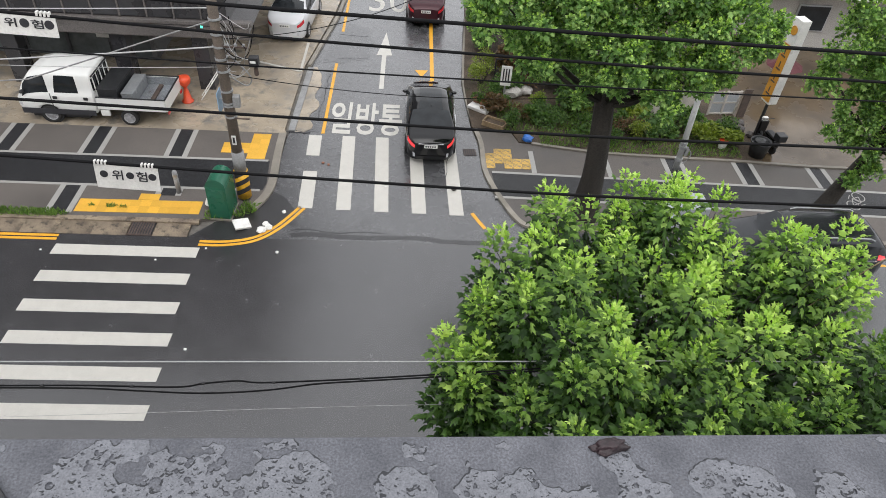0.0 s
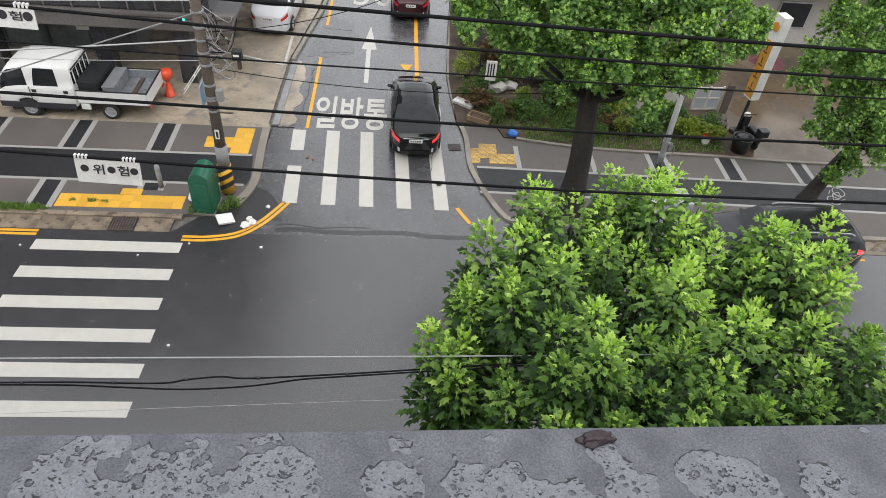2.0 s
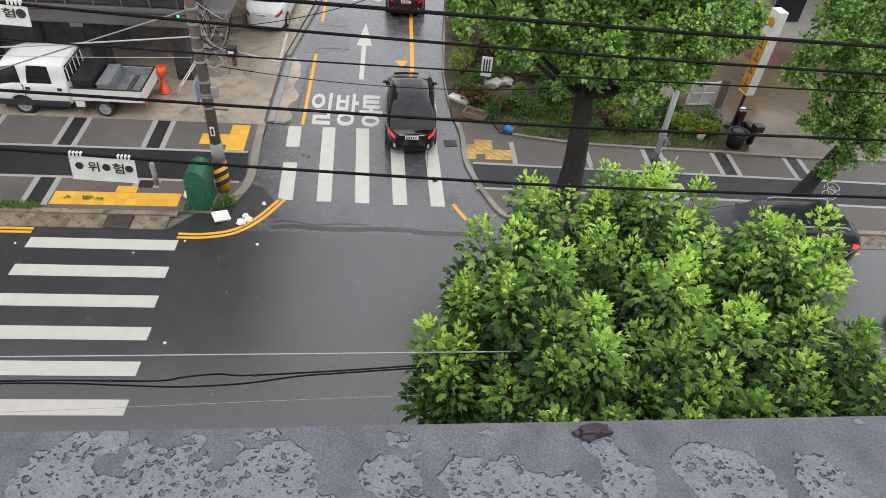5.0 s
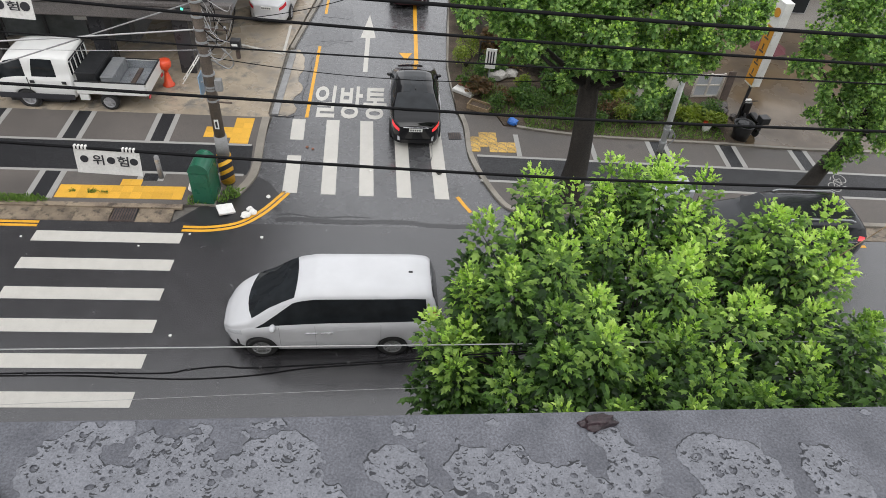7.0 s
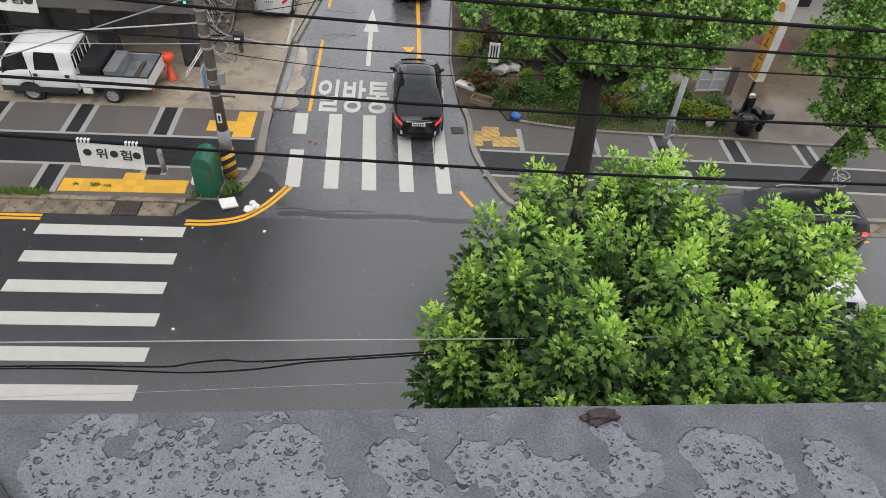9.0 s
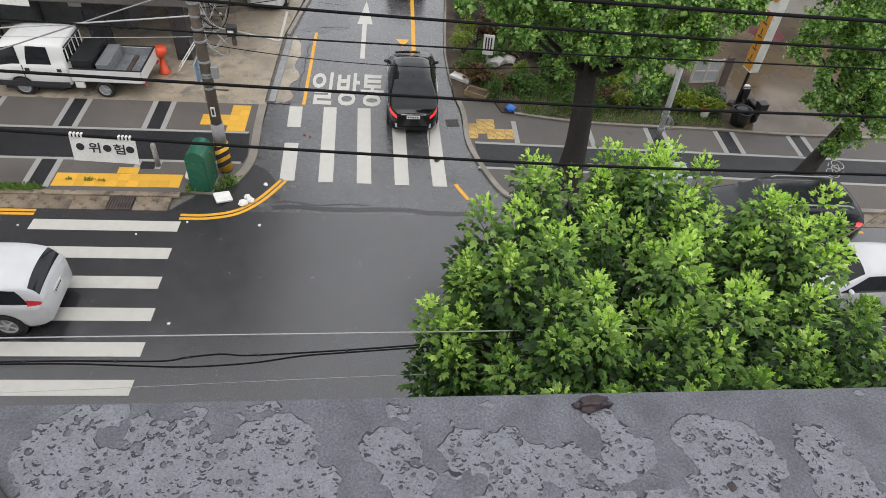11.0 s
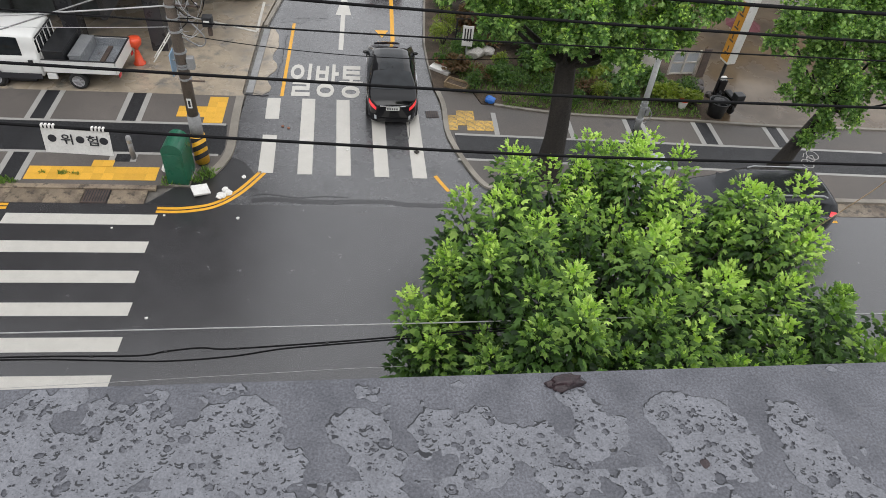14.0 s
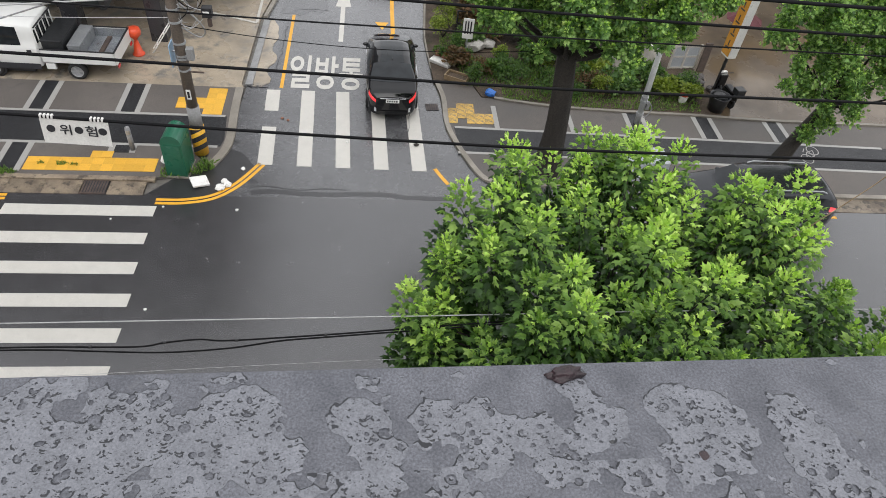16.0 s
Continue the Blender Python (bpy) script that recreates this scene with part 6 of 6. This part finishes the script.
# filling station
pylon = empty("station_sign", Matrix.Translation((19.0, 7.6, 0.05)), "tall white sign pylon with an orange panel", "sign pylon")
part("post", rod((0, 0, 0), (0, 0, 1.5), 0.06, seg=12), M_TRIM, pylon)
part("casing", boxed(-0.24, 0.24, -0.18, 0.17, 1.42, 4.55, bevel=0.02), M_WHITE, pylon)
panel = part("panel", boxed(-0.22, 0.22, -0.196, -0.181, 1.5, 3.65), M_SIGNORANGE, pylon, "orange panel with pale unreadable marks")
for k in range(4):
    part("mark", boxed(-0.12, 0.12, -0.203, -0.197, 1.75 + 0.48 * k, 1.81 + 0.48 * k), M_IRON, panel)
    part("mark", boxed(-0.03, 0.03, -0.203, -0.197, 1.85 + 0.48 * k, 2.06 + 0.48 * k), M_IRON, panel)
disc = part("emblem", rod((0, 0, 0), (0, 0, 0.02), 0.16, seg=20), M_SIGNORANGE, pylon)
disc.matrix_basis = pose(0.0, -0.181, 4.15, 90, 0, 0)
pylon.rotation_euler = (0, 0, radians(-80))
kiosk = empty("station_building", None, "grey filling station building with a white roof edge", "building")
part("wall", boxed(21.5, 34, 15.4, 22, 0.0, 2.9), M_WALL, kiosk)
part("roof_edge", boxed(21.0, 34.6, 13.9, 22.2, 2.9, 3.15, bevel=0.02), M_WHITE, kiosk)
for x in (23.2, 26.0, 28.8):
    w = part("window", boxed(x, x + 1.5, 15.3, 15.4, 0.9, 2.1), M_STEEL, kiosk)
    part("pane", boxed(x + 0.06, x + 1.44, 15.26, 15.299, 0.96, 2.04), M_GLASS, w)
parasol = empty("red_parasol", Matrix.Translation((21.0, 10.9, 0.05)), "dark red folded-out parasol", "parasol")
part("pole", rod((0, 0, 0), (0, 0, 1.6), 0.025, seg=8), M_STEEL, parasol)
part("canopy", lathe([(0.75, 1.25), (0.4, 1.45), (0.05, 1.6)], 8), M_REDCLOTH, parasol)

# ---- overhead cables ----
def cable(name, p, q, sag, r, material, label, n=26):
    vs, fs = tube(sagging(p, q, sag, n), r, 8)
    return tagged(from_lists(name, vs, fs, material, None, smooth=True), label, "cable")


CY = -7.0


def strung(name, y, pts, r, material, label):
    """A cable through a few heights along x, carried on to both sides."""
    (xa, za), (xb, zb), (xc, zc), (xd, zd) = pts[0], pts[1], pts[-2], pts[-1]
    line = [(xa - d, y, za + (za - zb) / (xb - xa) * d) for d in range(30, 0, -3)] + [(x, y, z) for x, z in pts]
    line += [(xd + d, y, zd + 0.5 * (zd - zc) / (xd - xc) * d) for d in range(3, 34, 3)]
    vs, fs = tube(smooth_line(line, 10), r, 8)
    return tagged(from_lists(name, vs, fs, material, None, smooth=True), label, "cable")


for pts, r in (([(3.24, 10.42), (4.63, 10.37), (7.89, 10.27), (11.36, 10.19)], 0.023), ([(1.48, 10.20), (4.60, 10.04), (7.96, 9.92), (11.54, 9.84)], 0.018),
               ([(1.09, 9.14), (4.51, 9.03), (8.17, 8.93), (12.02, 8.91)], 0.019), ([(0.79, 8.32), (4.44, 8.14), (8.36, 8.0), (12.5, 7.97)], 0.02)):
    strung("power_cable", CY, pts, r, M_CABLE, "thick black overhead power cable")
strung("thin_cable", CY, [(1.3, 9.78), (4.57, 9.68), (6.57, 9.64), (7.71, 9.62)], 0.010, M_CABLE, "thin dark overhead cable")
strung("white_cable", -8.0, [(0.2, 5.46), (3.37, 5.56), (7.03, 5.68), (10.0, 5.79)], 0.010, M_PALECABLE, "thin pale overhead cable")
strung("faint_cable", -8.0, [(0.5, 4.14), (2.31, 4.28), (4.24, 4.44), (6.34, 4.59)], 0.0035, M_PALECABLE, "very thin pale wire")
twist_a = smooth_line([(-6, -8, 4.7), (-3, -8, 4.8), (-1.3, -8, 4.85), (-0.01, -8, 4.89), (1.22, -8, 4.93), (2.53, -8, 4.93), (2.96, -8, 5.03), (3.47, -8, 5.11), (3.88, -8, 5.08), (5.3, -8, 5.22), (6.6, -8, 5.38), (8, -8, 5.55)], 8)
twist_b = smooth_line([(-6, -8.03, 4.69), (-3, -8.03, 4.79), (-1.3, -8.03, 4.84), (-0.01, -8.03, 4.88), (1.21, -8.03, 4.90), (2.02, -8.03, 4.86), (2.92, -8.03, 4.83), (3.86, -8.03, 4.93), (4.63, -8.03, 5.11), (5.3, -8.03, 5.20), (6.6, -8.03, 5.36), (8, -8.03, 5.53)], 8)
strung("guy_wire", -7.0, [(12.3, 6.03), (12.78, 6.74), (13.27, 7.46), (14.2, 8.83)], 0.008, M_WOOD, "thin tan guy wire rising beside the plane tree")
pair = empty("telephone_cable", None, "pair of loosely twisted black telephone cables", "cable")
for pts in (twist_a, twist_b):
    vs, fs = tube(pts, 0.014, 6)
    from_lists("strand", vs, fs, M_CABLE, pair, smooth=True)
for x, z in ((0.6, 4.91), (1.9, 4.93), (2.96, 5.03), (4.0, 5.09), (5.3, 5.22)):
    part("tie", rod((x - 0.02, -8.0, z), (x + 0.02, -8.0, z), 0.024, seg=8), M_TRIM, pair)
for p, q, sag, r, mt in (((-4.58, 3.0, 3.72), (0.78, 2.9, 5.72), 0.0, 0.02, M_SLEEVE), ((-14, 3.2, 2.8), (-4.58, 3.0, 3.72), 0.05, 0.02, M_SLEEVE), ((0.80, 2.65, 5.1), (-14, 2.9, 3.6), 0.1, 0.022, M_PALECABLE), ((0.80, 2.7, 4.5), (-14, 2.6, 4.6), 0.25, 0.009, M_PALECABLE),
                         ((-34, 9.3, 2.5), (0.80, 2.75, 6.1), 0.3, 0.016, M_PALECABLE), ((0.95, 2.7, 5.3), (7.6, 9.9, 4.6), 0.5, 0.012, M_CABLE),
                         ((0.95, 2.72, 6.0), (2.6, 24.0, 7.4), 0.3, 0.014, M_CABLE), ((0.95, 2.72, 4.3), (14.0, 3.6, 4.0), 0.55, 0.012, M_CABLE)):
    cable("service_cable", p, q, sag, r, mt, "service cable running from the utility pole")
signal = empty("cable_beacon", Matrix.Translation((0.41, 2.93, 5.5)), "small black beacon with a lit green lens on a cable", "beacon")
part("housing", boxed(-0.12, 0.0, -0.05, 0.05, -0.04, 0.05, bevel=0.015), M_TRIM, signal)
part("lens", rod((0.0, 0, 0.0), (0.05, -0.01, 0.0), 0.035, 0.03, 14), M_GREENLIT, signal, "lit green lens")
vs, fs = tube(smooth_line([(1.0, 2.7, 4.25), (1.3, 3.2, 3.7), (1.5, 3.0, 4.1), (1.05, 2.72, 4.9)], 6), 0.02, 8)
tagged(from_lists("slack_cable", vs, fs, M_PALECABLE, None, smooth=True), "thick pale slack cable hanging from the pole", "cable")


def warning_banner(x, z, w, h, tilt):
    root = empty("warning_banner", pose(x, CY, z, -6, tilt, 0), "white warning banner with dark lettering hung from a cable", "banner", "banners on the cables")
    part("sheet", boxed(0, w, -0.006, 0.006, -h, 0), M_WHITE, root)
    for dx in (0.14, 0.55, 0.9):
        d = part("dot", rod((dx * w, -0.012, -0.42 * h), (dx * w, -0.007, -0.42 * h), 0.05, seg=16), M_INK, root)
    letters("writing", "위", pose(0.27 * w, -0.012, -0.62 * h, 90, 0, 0), 0.17 * w, 0.40 * h, 0.004, M_INK, root, 0.01)
    letters("writing", "험", pose(0.65 * w, -0.012, -0.62 * h, 90, 0, 0), 0.17 * w, 0.40 * h, 0.004, M_INK, root, 0.01)
    for k in range(8):
        xx = (0.03 + 0.055 * k) * w if k < 4 else (0.76 + 0.055 * (k - 4)) * w
        part("clip", boxed(xx - 0.012, xx + 0.012, -0.025, 0.025, -0.012, 0.04, bevel=0.006), M_WHITE, root)
    return root


warning_banner(1.91, 8.26, 0.79, 0.36, 3.0)
warning_banner(1.30, 10.21, 0.74, 0.24, 2.5)

# ---- granite ledge: water film, drops, mortar crumb ----
def film_field(x, y):
    """Where rain stands on the ledge: x along it, y back from the edge, in metres."""
    blobs = ((-0.400, -0.050, 0.020), (-0.385, -0.020, 0.012), (-0.350, -0.012, 0.012), (-0.310, -0.035, 0.012), (-0.300, -0.060, 0.016), (-0.385, -0.090, 0.028), (-0.330, -0.078, 0.015), (-0.265, -0.045, 0.016),
             (-0.265, -0.080, 0.022), (-0.310, -0.125, 0.030), (-0.220, -0.085, 0.020), (-0.200, -0.115, 0.022), (-0.190, -0.050, 0.015), (-0.160, -0.045, 0.017), (-0.155, -0.085, 0.024), (-0.135, -0.115, 0.020),
             (-0.045, -0.060, 0.017), (-0.028, -0.085, 0.016), (-0.020, -0.120, 0.016), (0.040, -0.070, 0.018), (0.090, -0.070, 0.017), (0.090, -0.110, 0.020), (0.150, -0.092, 0.018), (0.175, -0.115, 0.018),
             (0.207, -0.036, 0.012), (0.225, -0.080, 0.020), (0.310, -0.060, 0.018), (0.355, -0.070, 0.020), (0.360, -0.105, 0.026), (0.315, -0.125, 0.022), (0.455, -0.080, 0.018), (0.465, -0.125, 0.024))
    v = -0.20 + 0 * x
    for bx, by, br in blobs:
        v = v + np.exp(-((x - bx) ** 2 + (y - by) ** 2) / (1.5 * br * br))
    return np.minimum(v, 1.2)


def upsampled(a, nx, ny):
    u, v = np.linspace(0, a.shape[0] - 1, nx), np.linspace(0, a.shape[1] - 1, ny)
    a = np.stack([np.interp(u, np.arange(a.shape[0]), a[:, j]) for j in range(a.shape[1])], 1)
    return np.stack([np.interp(v, np.arange(a.shape[1]), a[i]) for i in range(nx)], 0)


def water_ledge():
    nx, ny = 1900, 320
    xs, ys = np.linspace(-0.56, 0.70, nx), np.linspace(-0.21, -0.0032, ny)
    X, Y = np.meshgrid(xs, ys, indexing="ij")
    cx_, cy_ = np.linspace(xs[0], xs[-1], 640), np.linspace(ys[0], ys[-1], 110)
    N = upsampled(np.array([[noise.noise(Vector((x * 45, y * 45, 0))) * 0.5 + noise.noise(Vector((x * 120, y * 120, 3))) * 0.28 for y in cy_] for x in cx_]), nx, ny)
    M = upsampled(np.array([[noise.noise(Vector((x * 14, y * 14, 8))) + 0.4 * noise.noise(Vector((x * 60, y * 60, 5))) for y in cy_] for x in cx_]), nx, ny)
    Fd = film_field(X, Y) + N * 0.55
    strip = M * 1.1 + N * 0.6 - 0.26 - np.abs(Y + 0.013) * 26
    Fd = np.maximum(Fd, strip)
    Fd = np.where(Y < -0.125, np.maximum(Fd, M * 1.2 + N * 0.5 + 0.02), Fd)
    H = 0.0011 * np.tanh(np.maximum(Fd, 0) * 14)
    rs = np.random.RandomState(9)
    # Dark far edge of each patch: shading put into the face colour.
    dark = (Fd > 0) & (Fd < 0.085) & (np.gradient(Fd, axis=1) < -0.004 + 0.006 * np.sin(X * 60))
    for k in range(13000):
        cx, cy = rs.uniform(-0.55, 0.69), rs.uniform(-0.2, -0.006)
        hole = k < 1100
        r = 0.0012 + 0.0052 * rs.rand() ** 3 if hole else 0.0008 + 0.0042 * rs.rand() ** 6
        i0, i1 = np.searchsorted(xs, (cx - 1.8 * r, cx + 1.8 * r))
        j0, j1 = np.searchsorted(ys, (cy - 1.8 * r, cy + 1.8 * r))
        ic, jc = np.searchsorted(xs, cx), np.searchsorted(ys, cy)
        if i1 - i0 < 2 or j1 - j0 < 2 or Fd[min(ic, nx - 1), min(jc, ny - 1)] < 0.08:
            continue
        dx, dy = X[i0:i1, j0:j1] - cx, Y[i0:i1, j0:j1] - cy
        a = rs.uniform(0, 3.14)
        ex, ey = dx * math.cos(a) + dy * math.sin(a), dy * math.cos(a) - dx * math.sin(a)
        d = np.hypot(ex, ey * rs.uniform(1.0, 1.7)) / r + N[i0:i1, j0:j1] * 0.7
        if hole:
            H[i0:i1, j0:j1] = np.where(d < 1, 0, H[i0:i1, j0:j1])
        else:
            H[i0:i1, j0:j1] += np.where(d < 1, 0.16 * r * np.sqrt(np.maximum(0, 1 - d * d)), 0)
        # Dark crescents painted below beads and holes as their shading.
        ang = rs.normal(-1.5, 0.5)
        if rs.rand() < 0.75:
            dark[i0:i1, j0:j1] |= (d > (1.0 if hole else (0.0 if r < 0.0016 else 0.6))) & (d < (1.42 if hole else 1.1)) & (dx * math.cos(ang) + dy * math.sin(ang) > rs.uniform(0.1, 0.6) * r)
    keep = H > 0.0001
    cells = keep[:-1, :-1] & keep[1:, :-1] & keep[1:, 1:] & keep[:-1, 1:]
    used = np.zeros(X.shape, bool)
    for a, b in ((0, 0), (1, 0), (1, 1), (0, 1)):
        used[a:nx - 1 + a, b:ny - 1 + b] |= cells
    idx = -np.ones(X.shape, int)
    idx[used] = np.arange(used.sum())
    verts = np.stack([X[used], Y[used], H[used] + 0.0002], 1).tolist()
    fi, fj = np.nonzero(cells)
    faces = np.stack([idx[fi, fj], idx[fi + 1, fj], idx[fi + 1, fj + 1], idx[fi, fj + 1]], 1).tolist()
    # Opaque pale colour carries the sky's reflection on the water.
    m, n, l, b = nodes_of("sky_pale_water_film")
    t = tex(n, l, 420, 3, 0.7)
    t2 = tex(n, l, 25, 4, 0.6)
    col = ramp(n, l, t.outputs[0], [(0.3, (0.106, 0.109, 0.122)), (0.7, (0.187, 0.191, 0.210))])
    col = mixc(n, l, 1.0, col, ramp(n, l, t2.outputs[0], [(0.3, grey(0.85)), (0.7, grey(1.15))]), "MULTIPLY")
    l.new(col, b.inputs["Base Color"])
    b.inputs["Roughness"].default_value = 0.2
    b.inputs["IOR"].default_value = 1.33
    # Near-black material that paints the shading of rims and beads.
    rim = surf("painted_rim_shading", (0.007, 0.008, 0.011), (0.016, 0.017, 0.022), 40, 400, (0.3, 0.4), 0.1, 0.0005)
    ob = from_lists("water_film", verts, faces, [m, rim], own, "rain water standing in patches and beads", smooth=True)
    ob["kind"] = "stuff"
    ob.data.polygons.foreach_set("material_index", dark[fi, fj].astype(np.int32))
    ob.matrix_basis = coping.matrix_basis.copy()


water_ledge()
bm = bmesh.new()
bmesh.ops.create_icosphere(bm, subdivisions=4, radius=1.0)
for v in bm.verts:
    q = v.co.copy()
    k = 1 + 0.45 * noise.noise(q * 1.3 + Vector((4, 1, 0))) + 0.25 * noise.noise(q * 3.1) + 0.1 * noise.noise(q * 7.0)
    v.co = Vector((q.x * k * 0.021, q.y * k * 0.009, max(q.z * k * 0.009, -0.003) + 0.003))
tagged(part("mortar_crumb", bm, M_RUST, smooth=True), "dark rusty crumb of mortar on the granite ledge", "crumb").matrix_basis = pose(6.127, -13.785, CZ, 0, 0, 5)
flake = lump("mortar_crumb", 61, 6.262, -13.889, 0.007, M_RUST, "small dark rusty flake on the granite ledge", "crumb", CZ, 0.35)
flake.scale = (0.8, 0.9, 0.4)
tagged(part("rubber_strip", boxed(-0.033, 0.033, -0.06, 0.06, 0, 0.012, bevel=0.003), M_TRIM), "black rubber block on the granite ledge", "block").matrix_basis = pose(5.465, -13.895, CZ, 0, 0, 45)

rng = random.Random(5)
for x, y, dx, dy, n in ((1.5, 6.55, 0.9, 0.05, 7), (1.7, 6.75, 0.5, -0.1, 5), (2.9, 12.3, 1.3, 0.15, 8), (2.75, 14.6, 1.2, -0.1, 7), (2.6, 7.4, 0.1, 3.5, 12), (7.2, 4.2, 0.4, 4.5, 14)):
    line = [(x + dx * k / n + rng.uniform(-0.05, 0.05), y + dy * k / n + rng.uniform(-0.05, 0.05)) for k in range(n + 1)]
    part("crack", ribbon(line, 0.0, 0.022, 0.004, 0.0235 if x < 2 else 0.007), M_INK, side_road)

# ---- paving pieces ----
tile_me = bpy.data.meshes.new("tile")
bm = boxed(0.0005, 0.3035, 0.0005, 0.3035, -0.03, 0.0, bevel=0.002)
for a in range(3):
    for b in range(3):
        cyl(bm, (0.06 + 0.09 * a, 0.06 + 0.09 * b, -0.002), (0.06 + 0.09 * a, 0.06 + 0.09 * b, 0.004), 0.022, 0.016, 6)
bm.to_mesh(tile_me)
bm.free()
tile_me.materials.append(M_TACTILE)
worn_me = tile_me.copy()
worn_me.materials[0] = M_TACTILE_WORN


def tile(parent, x, y, rz=0.0, worn=False):
    ob = new("tile", worn_me if worn else tile_me)
    ob.parent = parent
    ob.matrix_basis = pose(x, y, KERB_Z + 0.012, 0, 0, rz)


for i in range(12):
    for j in range(2):
        tile(pave_l, -4.0 + 0.305 * i, 1.80 + 0.305 * j + 0.003 * i)
for i in range(2):
    tile(pave_l, -2.3 + 0.305 * i, 2.44)
for i in range(2):
    for j in range(5):
        tile(pave_l, 0.50 + 0.305 * i, 4.80 + 0.305 * j)
for i in range(3):
    for j in range(2):
        tile(pave_l, -0.40 + 0.3 * i, 5.12 + 0.305 * j)
for i in range(5):
    for j in range(4):
        if not (i > 2 and j > 1) and (i, j) not in ((0, 3), (1, 0)):
            tile(pave_r, 8.58 + 0.31 * i, 4.78 + 0.29 * j, -1.5, True)
slab_me = bpy.data.meshes.new("slab")
bm = boxed(0.003, 0.996, 0.0, 0.58, -0.03, 0.0, bevel=0.004)
bm.to_mesh(slab_me)
bm.free()
slab_me.materials.append(M_GUTTER)
for k in range(-28, 11):
    x = -3.2 + 1.0 * (k - 8)
    if x < -2.3:
        ob = new("slab", slab_me)
        ob.parent, ob.matrix_basis = kerb_w, pose(x, 0.86, 0.016)
ob = new("slab", slab_me)
ob.parent, ob.matrix_basis = kerb_w, pose(-1.46, 0.86, 0.016)


def motions():
    def drive(thing, x0, t0, speed, y0, slope, heading, z=0.0):
        rows = []
        for t in range(0, 17):
            x = x0 - speed * (t - t0)
            rows.append((t, pose(x, y0 + slope * (x - x0), z, 0, 0, heading)))
        walk(thing, rows)
    drive(VAN, 4.48, 7.0, 9.05, -2.93, 0.028, 181.6)
    drive(SEDAN, 4.84, 12.5, 9.35, -2.12, 0.013, 180.7)
    # the hatchback gathers speed after it comes into view
    xs = [15.7 + 9.25 * (9 - t) if t < 9 else 15.7 - 10.0 * (t - 9) for t in range(0, 17)]
    walk(OTHER, [(t, pose(x, -2.55 + 0.013 * (x - 15.7), 0, 0, 0, 180.7)) for t, x in enumerate(xs)])


motions()
